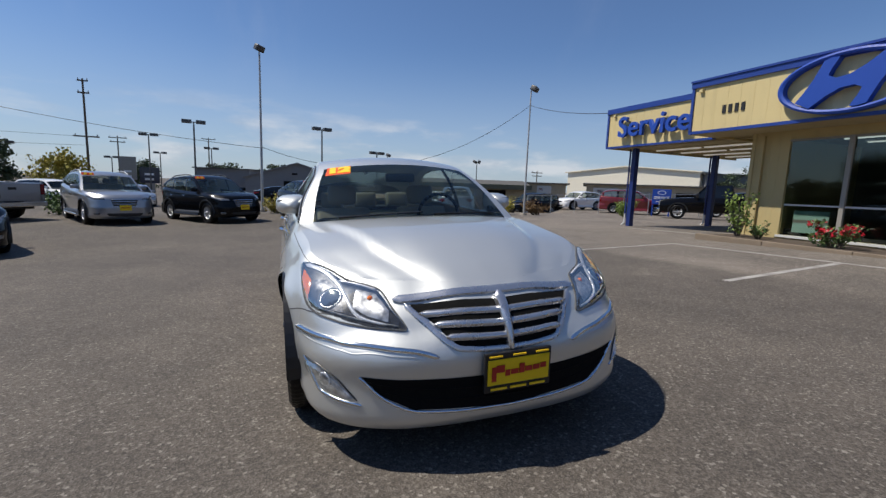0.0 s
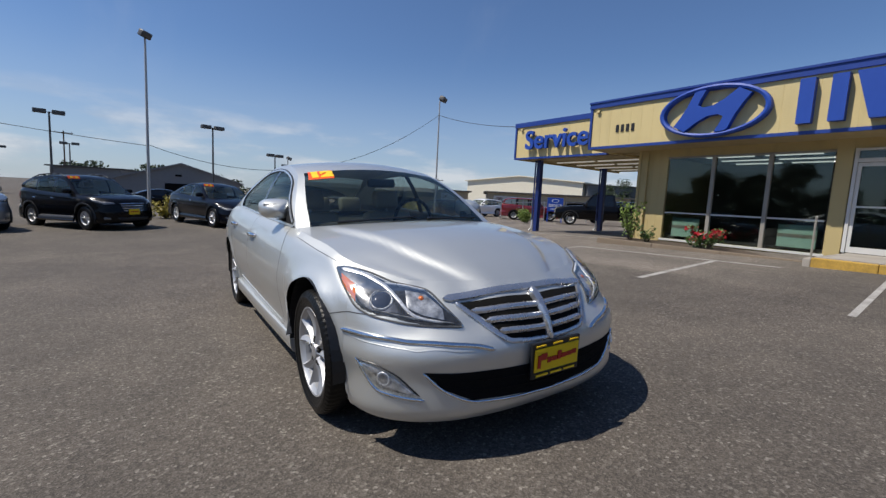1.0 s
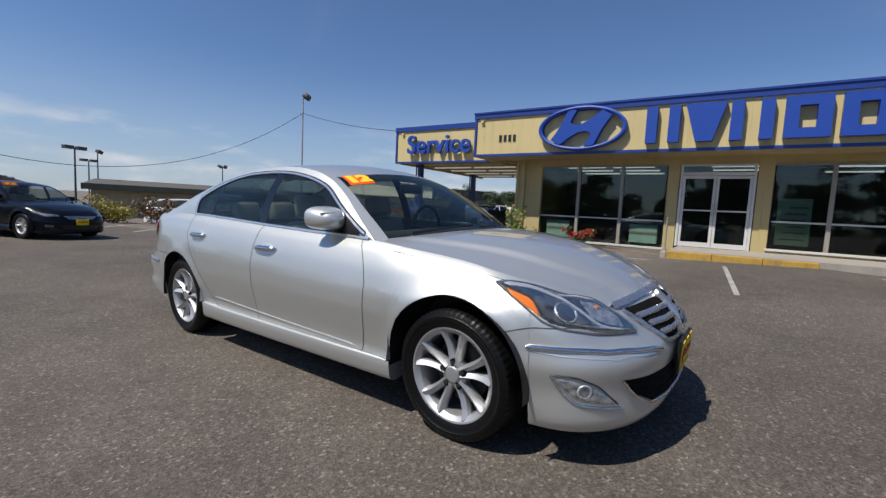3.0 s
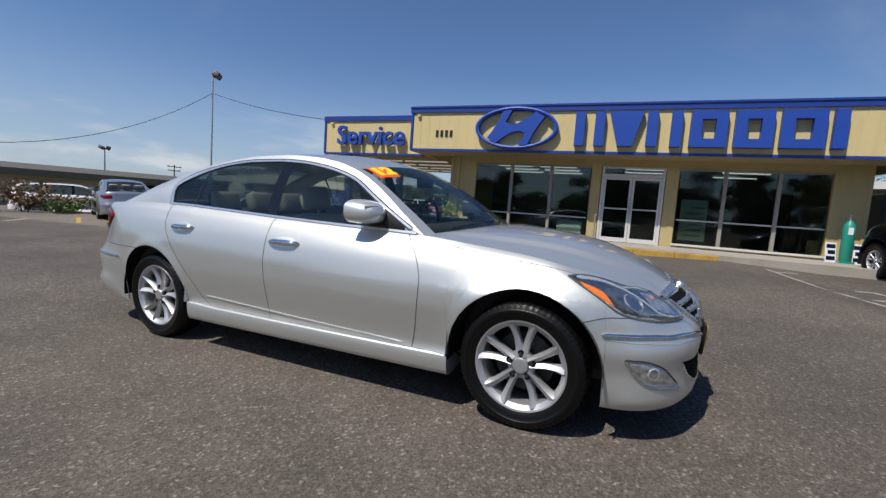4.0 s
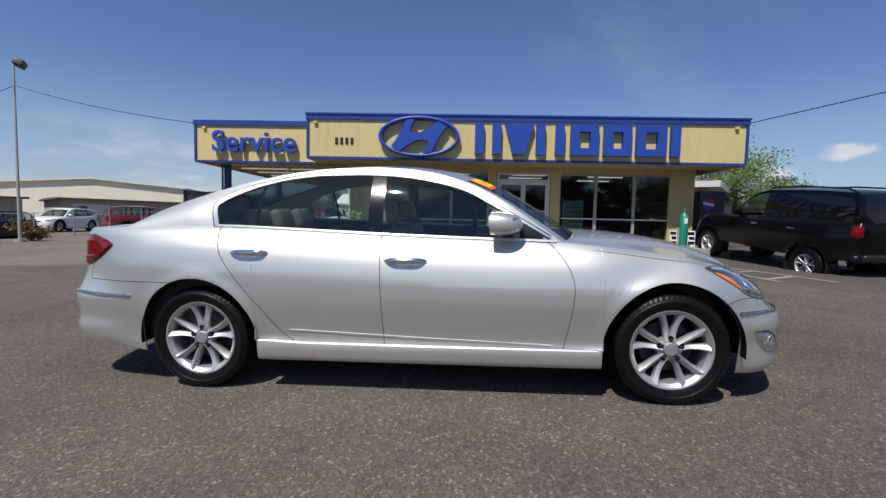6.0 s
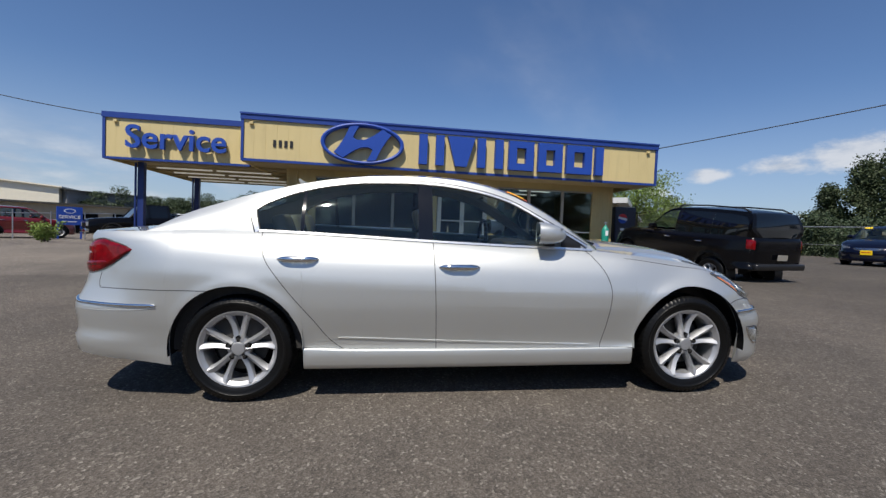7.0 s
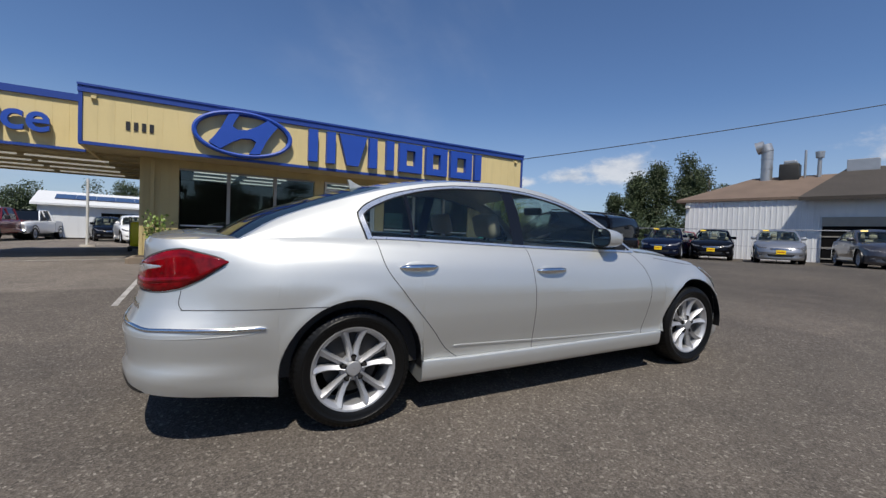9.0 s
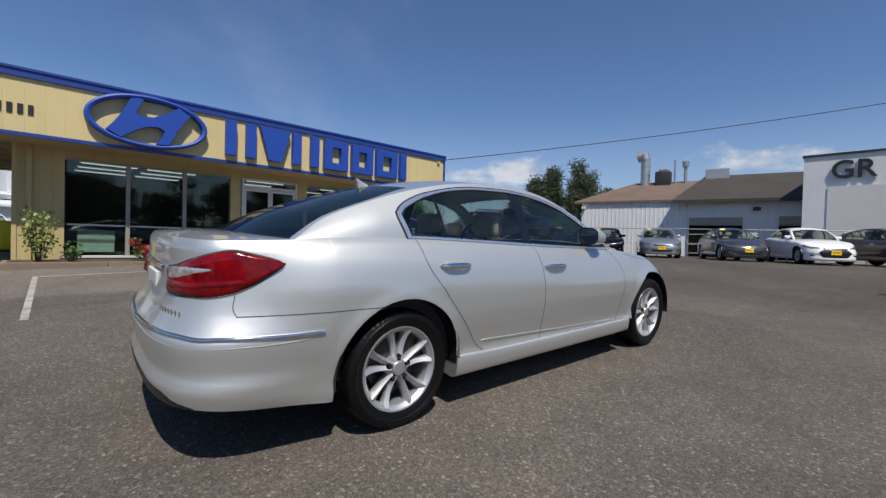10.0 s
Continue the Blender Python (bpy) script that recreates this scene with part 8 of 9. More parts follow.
def wire(label, a, b, sag, r=0.014):
    a, b = Vector(a), Vector(b)
    cu = bpy.data.curves.new("overhead_wire", "CURVE")
    cu.dimensions, cu.bevel_depth, cu.bevel_resolution = "3D", r, 1
    s = cu.splines.new("POLY")
    n = 24
    s.points.add(n - 1)
    for k in range(n):
        q = k / (n - 1)
        p = a.lerp(b, q) - Vector((0, 0, 4 * sag * q * (1 - q)))
        s.points[k].co = (*p, 1)
    cu.materials.append(CABLE)
    tagged(new("overhead_wire", cu), label, "cable")


wire("thin black cable slung from the canopy to the pole", (XS + 0.05, YS, 3.98), (13.35, 20.3, 5.70), 0.15, 0.012)
wire("thin black cable slung between distant poles", (13.35, 20.3, 5.70), (0.16, 22.4, 2.80), 1.90, 0.012)
wire("thin black cable slung past the tall pole", (0.16, 22.4, 2.75), (-20.0, 27.0, 6.1), 0.5, 0.012)
wire("thin black cable slung from the roof corner", (XF + 0.05, Y_R, 3.98), (-12.0, -26.0, 9.6), 0.5, 0.014)
for k in range(2):
    wire("thin black cable on the utility poles", (-16.45 + 0.6 * (k - 1), 57.6, 5.2 - 0.9 * k), (-80.0, 44.0, 8.6 - 2.2 * k), 1.2, 0.016)

# ---- vending machine, gas cylinder, boards ----
vm = thing("vending_machine", "navy drinks vending machine with a round red white and blue mark", "vending machine", pose(11.95, -4.32, 0.42))
part("cabinet", boxed(-0.02, 0.80, -0.41, 0.41, 0, 1.80, 0.02), NAVY_PANEL, vm)
part("front_panel", boxed(-0.05, -0.02, -0.38, 0.38, 0.08, 1.76, 0.01), NAVY_PANEL, vm)
for nm, mt, lo, hi in (("mark_red", mat("mark red", (0.55, 0.01, 0.02), 0.35), 0.25, 1.0), ("mark_white", WHITE_INK, -0.2, 0.25), ("mark_blue", SIGN_BLUE, -1.0, -0.2)):
    a0_, a1_ = math.asin(lo), math.asin(hi)
    pts = [(0.17 * math.cos(a), 0.17 * math.sin(a)) for a in np.linspace(a0_, a1_, 12)] + [(-0.17 * math.cos(a), 0.17 * math.sin(a)) for a in np.linspace(a1_, a0_, 12)]
    o = part(nm, prism(bmesh.new(), pts[:-1] if hi == 1.0 else (pts if lo > -1 else pts[1:]), "x", -0.062, -0.052), mt, vm)
    o.matrix_local = pose(0, 0.12, 1.38, 12)
for k in range(3):
    part("print_bar", boxed(-0.058, -0.052, 0.04, 0.20, 0.72 + 0.12 * k, 0.80 + 0.12 * k), WHITE_INK, vm)
part("coin_panel", boxed(-0.058, -0.051, -0.36, -0.22, 0.80, 1.15), DARK_METAL, vm)

gc = thing("gas_cylinder", "green steel gas cylinder standing by the wall", "gas cylinder", pose(10.62, -2.84, FLOOR))
part_mesh("bottle", lathe("bottle", [(0.0, 0.001), (0.0, 0.10), (0.02, 0.115), (0.80, 0.115), (0.88, 0.10), (0.94, 0.06), (0.97, 0.035), (1.0, 0.035)], "z", 28), GREEN_TANK, gc, smooth=True, angle=40)
part("valve", cyl(bmesh.new(), (0, 0, 1.0), (0, 0, 1.07), 0.022), GALV, gc)
part("valve_wheel", cyl(bmesh.new(), (-0.06, 0, 1.08), (0.06, 0, 1.08), 0.02), GALV, gc)
part("label_sheet", boxed(-0.118, -0.112, -0.04, 0.05, 0.66, 0.82), WHITE_INK, gc)
part("cart_frame", boxed(-0.13, 0.13, -0.14, 0.14, 0.0, 0.05), GREEN_TANK, gc)
for y, w, tilt in ((-2.60, 0.22, 10), (-3.10, 0.22, -8)):
    bd = thing("print_board", "small white board with navy printed bars leaning by the cylinder", "sign", pose(10.66, y, FLOOR, 0, 8, tilt), "boards by the cylinder")
    part("board", boxed(0, 0.012, -w / 2, w / 2, 0, 0.46), WHITE_INK, bd)
    for k in range(3):
        part("print_bar", boxed(-0.004, -0.001, -w / 2 + 0.02, w / 2 - 0.02 - 0.03 * (k % 2), 0.05 + 0.14 * k, 0.14 + 0.14 * k), NAVY_PANEL, bd)

# blue roadside service board
ss = thing("service_board", "blue service board on legs beside the yard", "sign", pose(24.6, 21.2, float(gz(24.6, 21.2)), 0, 0, -47))
part("panel", boxed(-0.56, 0.56, -0.03, 0.03, 0.78, 1.78, 0.01), SIGN_BLUE, ss)
for sg in (-1, 1):
    part("leg", boxed(sg * 0.5 - 0.04, sg * 0.5 + 0.04, -0.03, 0.03, 0, 0.75), SIGN_BLUE, ss)
o = letters("word", "SERVICE", 0.255, 0.006, WHITE_INK, pose(0, -0.038, 1.21, 90), ss)
part("bar", boxed(-0.3, 0.3, -0.036, -0.031, 0.94, 0.985), WHITE_INK, ss)
oval = [(0.26 * math.cos(a), 0.13 * math.sin(a)) for a in np.linspace(0, 2 * math.pi, 28, endpoint=False)]
part("oval_mark", prism(bmesh.new(), [(x, z + 1.55) for x, z in oval], "y", -0.036, -0.031), WHITE_INK, ss)
part("oval_inner", prism(bmesh.new(), [(x * 0.8, z * 0.75 + 1.55) for x, z in oval], "y", -0.040, -0.037), SIGN_BLUE, ss)

bag = thing("cleaning_cart", "cleaning cart with a yellow vinyl bag beside the corner", "cart", pose(15.2, 7.42, float(gz(15.2, 7.42))))
part("bag", boxed(-0.2, 0.2, -0.28, 0.28, 0.17, 0.95, 0.07), YELLOW_BAG, bag, "creased yellow vinyl bag", smooth=True)
part("frame", boxed(-0.25, 0.25, -0.33, 0.33, 0.10, 0.16, 0.01), DARK_METAL, bag)
for dx in (-0.2, 0.2):
    for dy in (-0.28, 0.28):
        part("caster", cyl(bmesh.new(), (dx - 0.02, dy, 0.05), (dx + 0.02, dy, 0.05), 0.05), RUBBER, bag)
        part("upright", cyl(bmesh.new(), (dx, dy, 0.08), (dx, dy, 1.12), 0.012), DARK_METAL, bag)


# ---- far buildings ----
def gable_house(name, label, a, b, depth, z0, eave, ridge, wall_mat, roof_mat, openings=(), front_gable=True):
    """A building whose front wall runs from a to b; depth goes away from the lot."""
    a, b = Vector(a), Vector(b)
    along = (b - a).normalized()
    w = (b - a).length
    away = Vector((-along.y, along.x))
    if away.dot(a) < 0:
        away = -away
    h = thing(name, label, "building", Matrix(((along.x, away.x, 0, a.x), (along.y, away.y, 0, a.y), (0, 0, 1, 0), (0, 0, 0, 1))))
    bm = bmesh.new()
    if front_gable:
        prism(bm, [(0, z0), (w, z0), (w, eave), (w / 2, ridge), (0, eave)], "y", 0, depth)
    else:
        prism(bm, [(0, z0), (depth, z0), (depth, eave), (depth / 2, ridge), (0, eave)], "x", 0, w)
    part("wall", bm, wall_mat, h)
    rf = bmesh.new()
    o, t = 0.35, 0.14
    if front_gable:
        for s, x0 in ((1, 0), (-1, w)):
            prism(rf, [(x0 - s * o, eave - o * (ridge - eave) / (w / 2)), (w / 2, ridge), (w / 2, ridge + t), (x0 - s * o, eave + t - o * (ridge - eave) / (w / 2))], "y", -o, depth + o)
    else:
        for s, y0 in ((1, 0), (-1, depth)):
            prism(rf, [(y0 - s * o, eave - o * (ridge - eave) / (depth / 2)), (depth / 2, ridge), (depth / 2, ridge + t), (y0 - s * o, eave + t - o * (ridge - eave) / (depth / 2))], "x", -o, w + o)
    part("roof", rf, roof_mat, h)
    # flat panels on the wall; near-black bays and doorways paint their inner shade
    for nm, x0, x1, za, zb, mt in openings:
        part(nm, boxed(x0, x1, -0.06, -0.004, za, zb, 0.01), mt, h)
    return h, w


gable_house("grey_workshop", "grey metal gable workshop with a dark roller door", (-1.4, 55.2), (9.9, 54.2), 30, -0.7, 1.65, 3.40, GREY_WALL, GREY_WALL, [("roller_door", 4.15, 6.6, -0.6, 1.35, SHADE_DARK), ("small_sign", 5.1, 5.7, 2.1, 2.3, SHADE_DARK)])
gable_house("grey_annex", "flat grey annex beside the workshop", (-7.0, 62.0), (-1.0, 61.0), 14, -0.7, 2.55, 2.60, GREY_WALL, DARK_ROOF, front_gable=False)
shd, sdw = gable_house("low_shed", "low beige shed with a deep olive eave", (9.9, 37.9), (21.4, 32.5), 9, -0.9, 1.60, 2.0, BEIGE_WALL, DARK_ROOF, [("dark_doorway", 9.0, 11.0, -0.4, 1.2, SHADE_DARK)], front_gable=False)
part("eave_fascia", boxed(-0.4, sdw + 0.4, -0.95, -0.02, 1.28, 1.70, 0.03), OLIVE_TRIM, shd, "deep olive painted eave")
gable_house("long_beige_store", "long beige store with a white roof edge", (18.5, 43.0), (28.3, 35.8), 10, -0.9, 1.98, 2.02, BEIGE_WALL, DARK_ROOF, [("white_sign", 9.35, 10.75, 1.05, 1.8, WHITE_FRAME), ("red_panel", 9.4, 9.95, 1.3, 1.6, RED_PAINT)], front_gable=False)
gable_house("beige_depot", "long beige depot with dark bays", (28.5, 33.0), (39.0, 24.0), 12, -0.2, 2.02, 2.06, BEIGE_WALL, DARK_ROOF, [("white_sign", 0.6, 2.8, 0.9, 1.75, WHITE_FRAME), ("red_panel", 0.8, 1.5, 1.0, 1.6, RED_PAINT), ("roller_door", 4.6, 6.4, -0.1, 1.5, GREY_FRAME), ("dark_bay", 7.6, 10.2, -0.1, 1.5, SHADE_DARK), ("dark_bay", 11.2, 13.2, -0.1, 1.5, SHADE_DARK)], front_gable=False)
gable_house("cream_warehouse", "large cream metal warehouse with a shallow gable", (45.2, 56.9), (50.5, 38.2), 45, -0.3, 4.3, 5.1, CREAM_METAL, CREAM_METAL, [("dark_bay", 12.0, 15.0, -0.2, 2.6, SHADE_DARK)])
gable_house("pale_side_wing", "grey side wing of the warehouse with two windows", (50.8, 37.6), (58.0, 33.0), 6, -0.2, 4.0, 4.05, GREY_WALL, DARK_ROOF, [("window", 1.2, 2.6, 1.9, 3.0, DARK_GLASS), ("window", 4.4, 5.8, 1.9, 3.0, DARK_GLASS)], front_gable=False)
sol, sw = gable_house("white_solar_barn", "white barn with a row of solar panels on its roof", (37.0, 14.8), (38.7, 2.0), 10, 0.2, 2.45, 3.5, WHITE_SIDING, WHITE_SIDING, [("dark_bay", 3.4, 5.6, 0.3, 2.0, SHADE_DARK), ("dark_bay", 6.2, 8.4, 0.3, 1.5, SHADE_DARK)], front_gable=False)
for k in range(10):
    o = part("solar_panel", boxed(0, 1.14, 0, 1.9, 0, 0.05), SOLAR, sol, "dark blue solar panel")
    o.matrix_local = pose(0.8 + k * 1.16, 1.3, 2.45 + 0.21 * 1.3 + 0.18, math.degrees(math.atan(0.21)))
part("upper_block", boxed(7.2, 13.0, 4.5, 9.5, 3.2, 5.6), WHITE_SIDING, sol)

# white workshop with roof stacks, behind the back row
WA, WB_ = Vector((13.4, -19.9)), Vector((2.0, -22.7))
wd_ = (WB_ - WA).normalized()
WH = thing("white_workshop", "white ribbed metal workshop with a brown shingle roof and stacks", "building", Matrix(((wd_.x, -wd_.y, 0, WA.x), (wd_.y, wd_.x, 0, WA.y), (0, 0, 1, 0), (0, 0, 0, 1))))
z0, EV, L_ = 0.40, 3.85, 12.9
rib = bmesh.new()
pts = []
for k in range(25):
    x = k * 0.25
    pts += [(x, 0.0), (x + 0.16, 0.0), (x + 0.18, -0.014), (x + 0.23, -0.014)]
lo = [rib.verts.new((x, y, z0)) for x, y in pts]
hi = [rib.verts.new((x, y, EV - 0.05)) for x, y in pts]
for k in range(len(pts) - 1):
    rib.faces.new((lo[k], lo[k + 1], hi[k + 1], hi[k]))
part("ribbed_wall", rib, WHITE_SIDING, WH)
part("wall", boxed(0.0, L_, 0.02, 8.0, z0, EV - 0.04), WHITE_SIDING, WH)
part("plain_wall", boxed(6.25, L_, -0.10, 0.015, z0, EV - 0.04), WHITE_SIDING, WH)
rf = bmesh.new()
rv = [rf.verts.new(p) for p in ((-0.5, -0.14, EV), (L_, -0.14, EV), (L_, 8.5, EV), (-0.5, 8.5, EV), (2.6, 4.0, 5.45), (L_, 4.0, 5.45), (-0.5, -0.14, EV - 0.14), (L_, -0.14, EV - 0.14), (L_, 8.5, EV - 0.14), (-0.5, 8.5, EV - 0.14))]
for f in ((0, 1, 5, 4), (2, 3, 4, 5), (3, 0, 4), (1, 2, 5), (6, 7, 1, 0), (7, 8, 2, 1), (9, 6, 0, 3), (6, 9, 8, 7)):
    rf.faces.new([rv[q] for q in f])
bmesh.ops.recalc_face_normals(rf, faces=rf.faces)
part("roof", rf, BROWN_ROOF, WH)
rf = bmesh.new()
rv = [rf.verts.new(p) for p in ((5.4, -0.75, EV - 0.10), (L_, -0.75, EV - 0.10), (L_, 4.0, 5.72), (6.9, 4.0, 5.72), (5.4, -0.75, EV - 0.28), (L_, -0.75, EV - 0.28), (L_, 4.0, 5.40), (6.9, 4.0, 5.40))]
for f in ((0, 1, 2, 3), (4, 7, 6, 5), (0, 4, 5, 1), (0, 3, 7, 4), (2, 6, 7, 3), (1, 5, 6, 2)):
    rf.faces.new([rv[q] for q in f])
bmesh.ops.recalc_face_normals(rf, faces=rf.faces)
part("dark_roof", rf, DARK_SHINGLE, WH, "darker shingle roof over the bays")
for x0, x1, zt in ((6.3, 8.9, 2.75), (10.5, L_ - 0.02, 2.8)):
    # near-black sheet paints the dark inside of the bay
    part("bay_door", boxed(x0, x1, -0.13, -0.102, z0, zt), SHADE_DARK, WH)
    for k in range(4):
        part("door_rail", boxed(x0, x1, -0.16, -0.132, z0 + 0.25 + 0.55 * k, z0 + 0.31 + 0.55 * k), GREY_FRAME, WH)
    part("bay_header", boxed(x0, x1, -0.17, -0.135, zt - 0.42, zt), GREY_FRAME, WH, "grey upper door panel")
part("wall_lamp", boxed(9.35, 9.70, -0.35, -0.102, 3.12, 3.32, 0.03), DARK_METAL, WH)
part("eave_lamp", boxed(0.05, 0.25, -0.3, -0.035, 3.35, 3.5, 0.02), WHITE_FRAME, WH)
duct = bmesh.new()
cyl(duct, (3.3, 3.6, 5.0), (3.3, 3.6, 7.0), 0.30, 0.30, 16)
cyl(duct, (3.3, 3.6, 6.95), (3.15, 3.6, 7.35), 0.33, 0.36, 16)
cyl(duct, (3.15, 3.6, 7.32), (2.75, 3.6, 7.20), 0.34, 0.38, 16)
part("duct", duct, GALV, WH, smooth=True, angle=40)
for z in (5.9, 6.5):
    part("duct_band", cyl(bmesh.new(), (3.3, 3.6, z), (3.3, 3.6, z + 0.07), 0.32), GALV, WH)
part("fan_housing", boxed(3.95, 4.9, 3.2, 4.1, 5.0, 6.1, 0.06), DARK_METAL, WH, smooth=True)
part("fan_cap", boxed(4.15, 4.75, 3.3, 4.0, 6.1, 6.3, 0.06), GALV, WH)
part("vent_pipe", cyl(bmesh.new(), (5.12, 3.6, 5.0), (5.12, 3.6, 6.85), 0.06), GALV, WH)
part("chimney", cyl(bmesh.new(), (5.75, 3.6, 5.0), (5.75, 3.6, 6.35), 0.10), GALV, WH)
part("chimney_cap", cyl(bmesh.new(), (5.75, 3.6, 6.35), (5.75, 3.6, 6.7), 0.19, 0.22), GALV, WH)
part("roof_unit", boxed(6.9, 8.2, 3.4, 4.6, 5.0, 6.1, 0.03), GALV, WH)
GB = thing("white_store", "plain white building with dark letters high on its wall", "building", Matrix(((-1, 0, 0, 1.95), (0, -1, 0, -20.2), (0, 0, 1, 0), (0, 0, 0, 1))))
part("wall", boxed(0, 14, 0, 12, 0.3, 5.45), WHITE_SIDING, GB)
part("roof_edge", boxed(-0.06, 14.06, -0.06, 12.1, 5.45, 5.55), DARK_METAL, GB)
part("pale_panel", boxed(0.9, 8.0, -0.04, -0.004, 0.4, 4.0), WHITE_FRAME, GB)
o = letters("letters", "GR", 1.15, 0.05, BLACK_INK, pose(1.75, -0.07, 4.72, 90), GB)

# chain-link fence behind the back row
fence = thing("chain_link_fence", "galvanised chain-link fence behind the parked cars", "fence", pose(0, 0, 0))
fa, fb_ = Vector((15.0, -14.6)), Vector((-3.0, -19.6))
for k in range(8):
    p = fa.lerp(fb_, k / 7)
    z = float(gz(p.x, p.y))
    part("fence_post", cyl(bmesh.new(), (p.x, p.y, z), (p.x, p.y, z + 1.45), 0.03, seg=8), GALV, fence)
part("top_rail", cyl(bmesh.new(), (*fa, 1.98), (*fb_, 1.86), 0.022, seg=8), GALV, fence)
part("mid_wire", cyl(bmesh.new(), (*fa, 1.20), (*fb_, 1.10), 0.008, seg=6), GALV, fence)
yard = thing("yard_fence", "galvanised chain-link fence along the yard", "fence", pose(0, 0, 0))
ya, yb = Vector((17.5, 26.2)), Vector((27.0, 20.2))
for k in range(8):
    p = ya.lerp(yb, k / 7)
    z = float(gz(p.x, p.y))
    part("fence_post", cyl(bmesh.new(), (p.x, p.y, z), (p.x, p.y, z + 1.5), 0.03, seg=8), GALV, yard)
part("top_rail", cyl(bmesh.new(), (*ya, float(gz(*ya)) + 1.5), (*yb, float(gz(*yb)) + 1.5), 0.02, seg=8), GALV, yard)
# low bay roof behind the black suv
lb = thing("low_green_roof", "long low building with a pale green metal roof", "building", pose(16.6, -6.7, 0.85, 0, 0, -35))
part("wall", boxed(0, 22, 0, 6, 0, 1.9), BEIGE_WALL, lb)
part("roof", boxed(-0.4, 22.4, -0.5, 6.5, 1.9, 2.15), WHITE_SIDING, lb)

# far signs on the left
for x, y, z0_, z1_, w, mt, lab in ((-15.4, 68.3, 0.8, 3.75, 0.9, GREY_FRAME, "grey roadside sign board with faint bars"), (-12.2, 63.8, 0.5, 2.4, 1.05, NAVY_PANEL, "navy roadside sign box on a post")):
    sg_ = thing("roadside_sign", lab, "sign", pose(x, y, 0))
    part("board", boxed(-w, w, -0.1, 0.1, z0_, z1_, 0.03), mt, sg_)
    part("sign_post", boxed(-0.5, 0.5, -0.08, 0.08, -0.7, z0_), GREY_FRAME, sg_)
    for k in range(2):
        part("print_bar", boxed(-w * 0.5, w * 0.4, -0.13, -0.102, z0_ + 0.35 + 0.6 * k, z0_ + 0.6 + 0.6 * k), WHITE_INK, sg_)

# ---- hedges and trees ----
k = 0
for x, y, w, h, mt in ((-6.6, 21.0, 1.6, 0.6, LEAF), (-2.6, 21.6, 1.2, 0.8, LEAF_YELLOW), (0.75, 21.4, 1.1, 0.9, LEAF_YELLOW), (6.6, 25.0, 1.7, 1.15, LEAF_YELLOW), (8.0, 24.2, 1.5, 1.15, LEAF_RUST), (9.4, 23.6, 1.7, 0.75, LEAF_RUST), (8.7, 23.0, 1.5, 0.5, LEAF), (10.4, 23.1, 1.3, 0.5, LEAF_RUST), (11.3, 22.6, 1.5, 0.85, LEAF_RUST), (12.8, 21.6, 1.5, 0.95, LEAF_YELLOW), (14.4, 20.8, 1.4, 0.8, LEAF_RUST), (-8.2, 24.5, 1.6, 0.7, LEAF)):
    shrub("hedge_shrub", "bushy yellow-green shrub edging the lot" if mt is LEAF_YELLOW else ("rust brown shrub edging the lot" if mt is LEAF_RUST else "dark green shrub edging the lot"), x, y, w, h, mt, 20 + k, 900, 0.06, group="shrubs along the lot edge")
    k += 1
shrub("box_shrub", "clipped round green shrub in a tub", 19.0, 18.7, 1.1, 0.9, LEAF_LIGHT, 41, 2200, 0.045)

tree("maple_tree", "light green spring tree behind the shop corner", 20.5, -10.2, 5.2, 2.5, LEAF_LIGHT, 51, leaves=16000, leaf=0.05, base=0.8)
for k, (x, y, h, r) in enumerate([(32.1, -37.0, 6.6, 2.0), (30.2, -38.4, 9.0, 2.7), (28.5, -39.6, 9.9, 3.0), (25.9, -41.3, 10.6, 3.2), (24.4, -42.0, 9.4, 2.6)]):
    tree("tall_tree", "tall dark green tree beyond the workshop", x, y, h, r, LEAF_TALL, 60 + k, conifer=k != 4, leaves=22000, leaf=0.095, base=0.3, group="tall trees beyond the workshop", low=-0.1)
tree("yellow_tree", "rounded yellow-green tree beyond the lot", -18.5, 57.0, 4.3, 2.6, LEAF_YELLOW, 71, leaves=2600, leaf=0.16, base=-0.9)
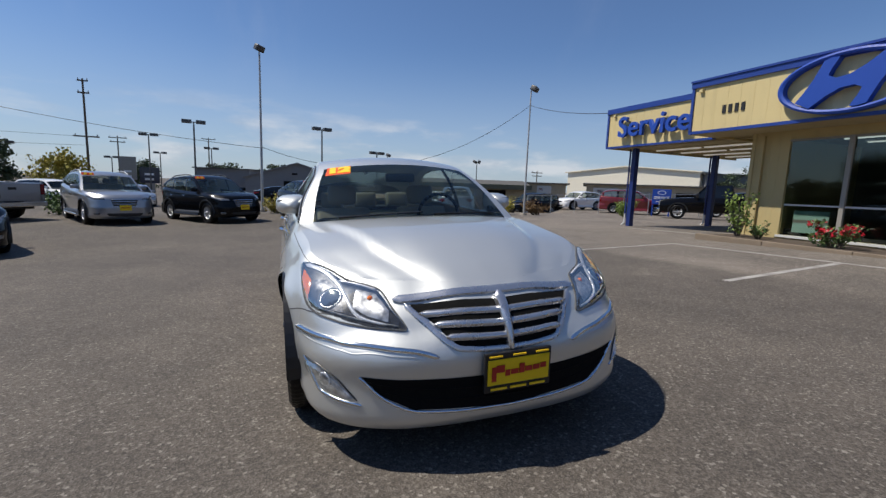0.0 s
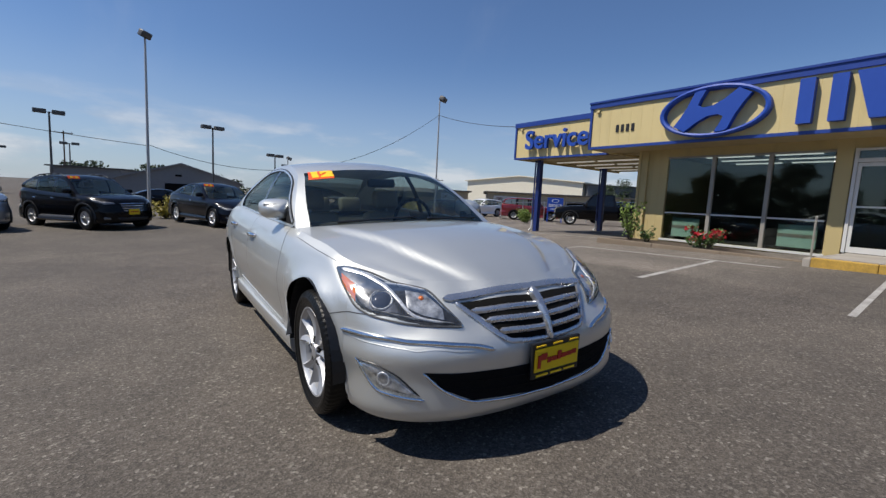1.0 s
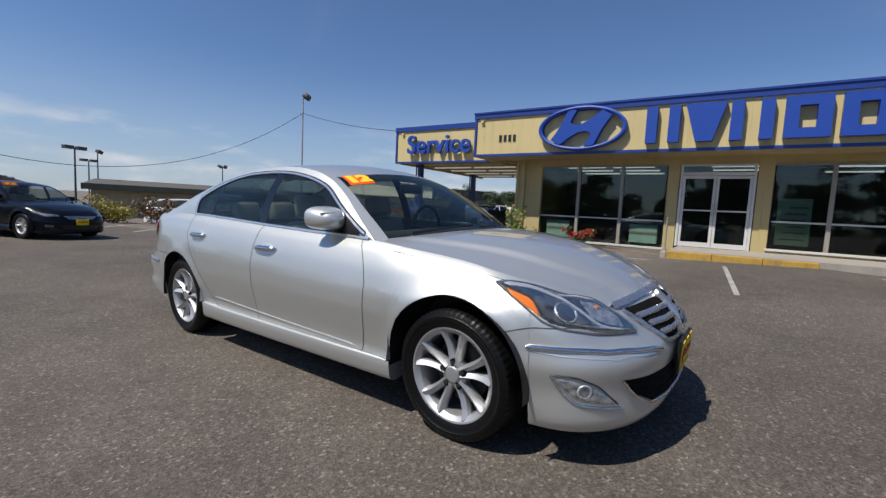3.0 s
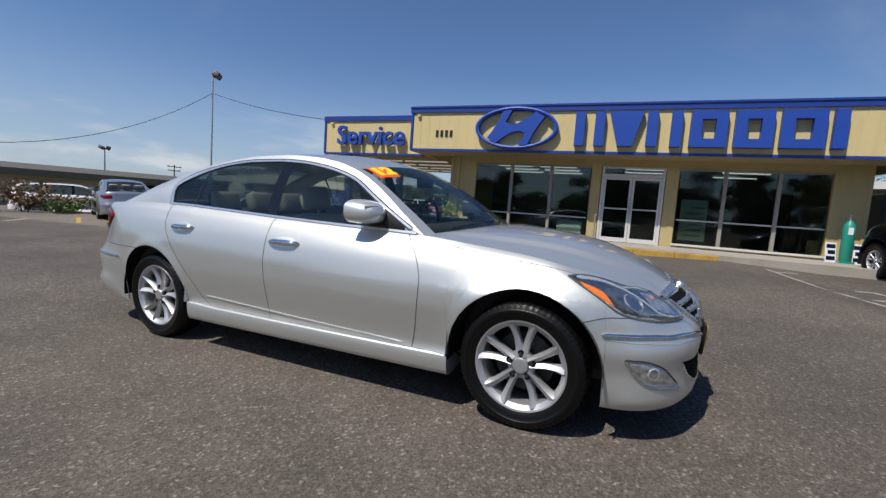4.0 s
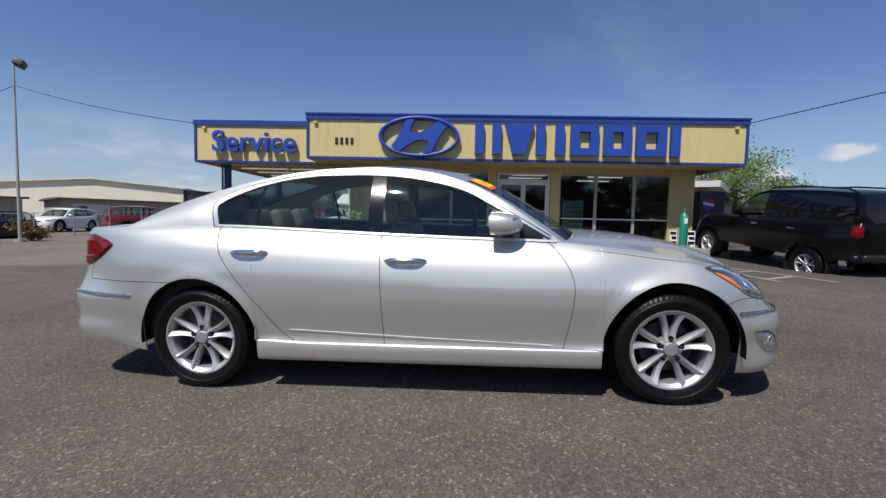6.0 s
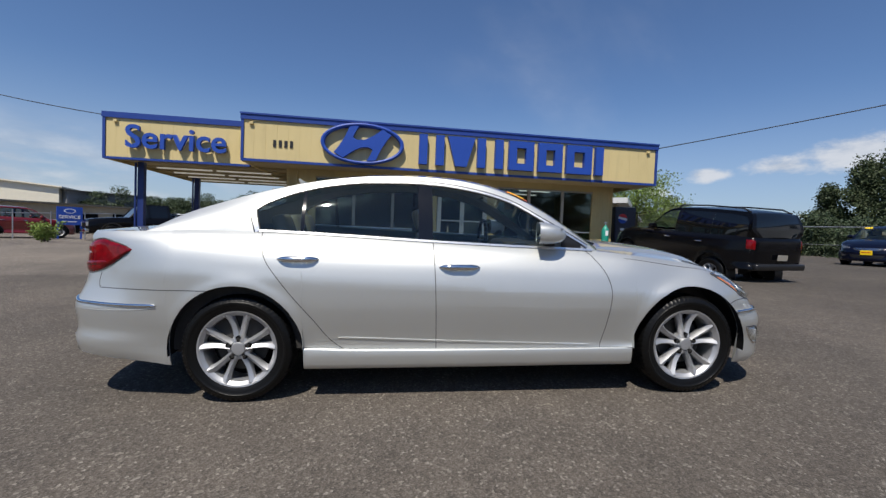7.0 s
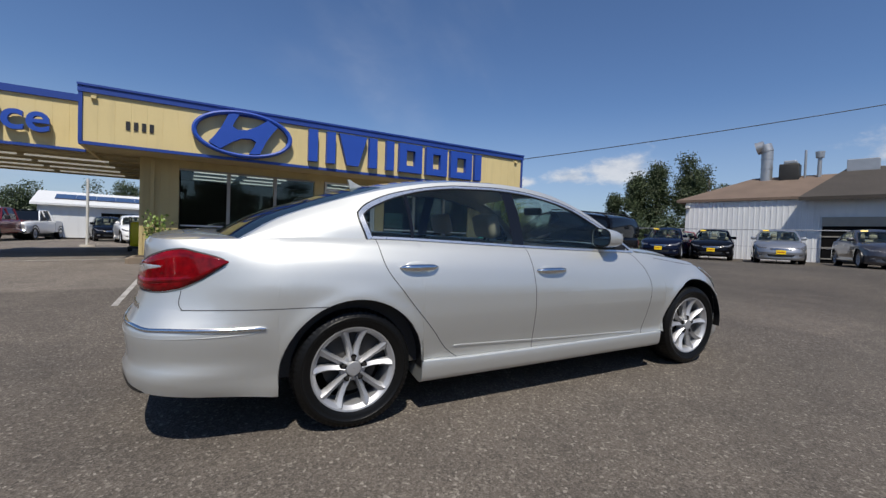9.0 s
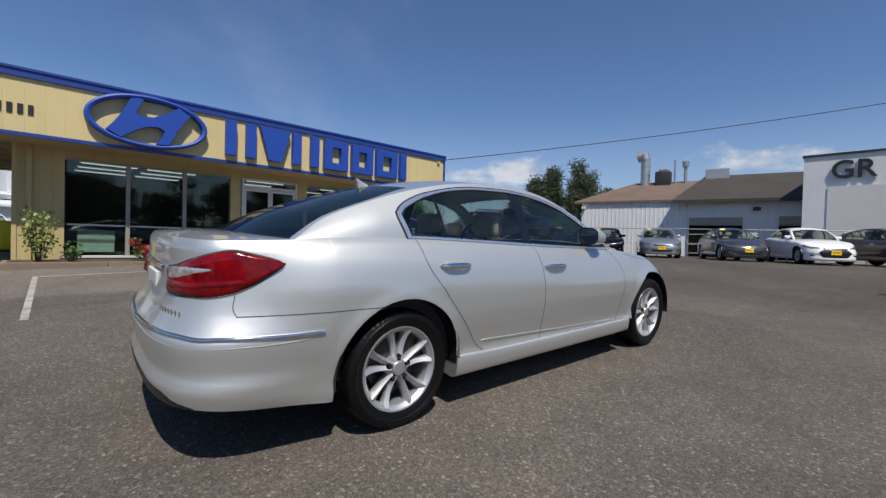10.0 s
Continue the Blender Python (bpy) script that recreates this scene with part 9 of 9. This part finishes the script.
for k, (x, y, h, r) in enumerate([(-19.5, 46.5, 4.6, 1.6), (-22.0, 44.0, 4.0, 1.8), (-15.0, 75.0, 4.4, 2.0), (-4.5, 72.0, 4.2, 1.6)]):
    tree("dark_tree", "dark green tree behind the far lot", x, y, h, r, LEAF_DARK, 80 + k, leaves=1800, leaf=0.16, base=-0.8, group="trees behind the far lot")


def tree_line(label, a, b, n, h, r, material, seed, per=420, leaf=0.4):
    """A far belt of trees: many crowns along a line, as one mass of leaves."""
    rr = np.random.RandomState(seed)
    a, b = np.array(a, float), np.array(b, float)
    cs = []
    for k in range(n):
        p = a + (b - a) * rr.uniform() + rr.normal(0, 2.0, 2)
        hh = h * rr.uniform(0.45, 1.1)
        for j in range(16):
            f = rr.uniform(0.05, 1)
            cs.append((p[0] + rr.normal(0, r * (1.1 - f) * 0.6), p[1] + rr.normal(0, r * (1.1 - f) * 0.6), float(gz(p[0], p[1])) + hh * f))
    o = leaf_cloud("tree_belt", cs, n * per, (r * 0.30, r * 0.30, h * 0.05), leaf, material, seed=seed)
    return tagged(o, label, "trees", kind="stuff")


tree_line("belt of dark mixed trees on the skyline", (52, 34), (75, 6), 80, 4.4, 1.6, LEAF_DARK, 90, 1900, 0.085)
tree_line("belt of dark conifers behind the solar barn", (50, 22), (62, -6), 56, 5.0, 1.6, LEAF_DARK, 91, 1900, 0.085)
tree_line("belt of dark trees behind the low green roof", (34, -22), (52, -34), 20, 4.5, 2.0, LEAF_MID, 92, 3000, 0.085)
tree_line("low belt of trees beyond the far lot", (-60, 85), (30, 110), 36, 4.8, 2.6, LEAF_DARK, 93, 700, 0.24)
tree_line("belt of tall dark trees across the road", (-46, -50), (-46, 70), 64, 8.0, 3.2, LEAF_DARK, 94, 3000, 0.19)
tree_line("belt of green bushes and trees behind the back row", (13, -25), (40, -34), 26, 3.2, 1.8, LEAF_DARK, 95, 2200, 0.085)
tree_line("low belt of dark trees on the far skyline", (40, -60), (90, -40), 30, 5.5, 2.6, LEAF_DARK, 96, 1400, 0.16)
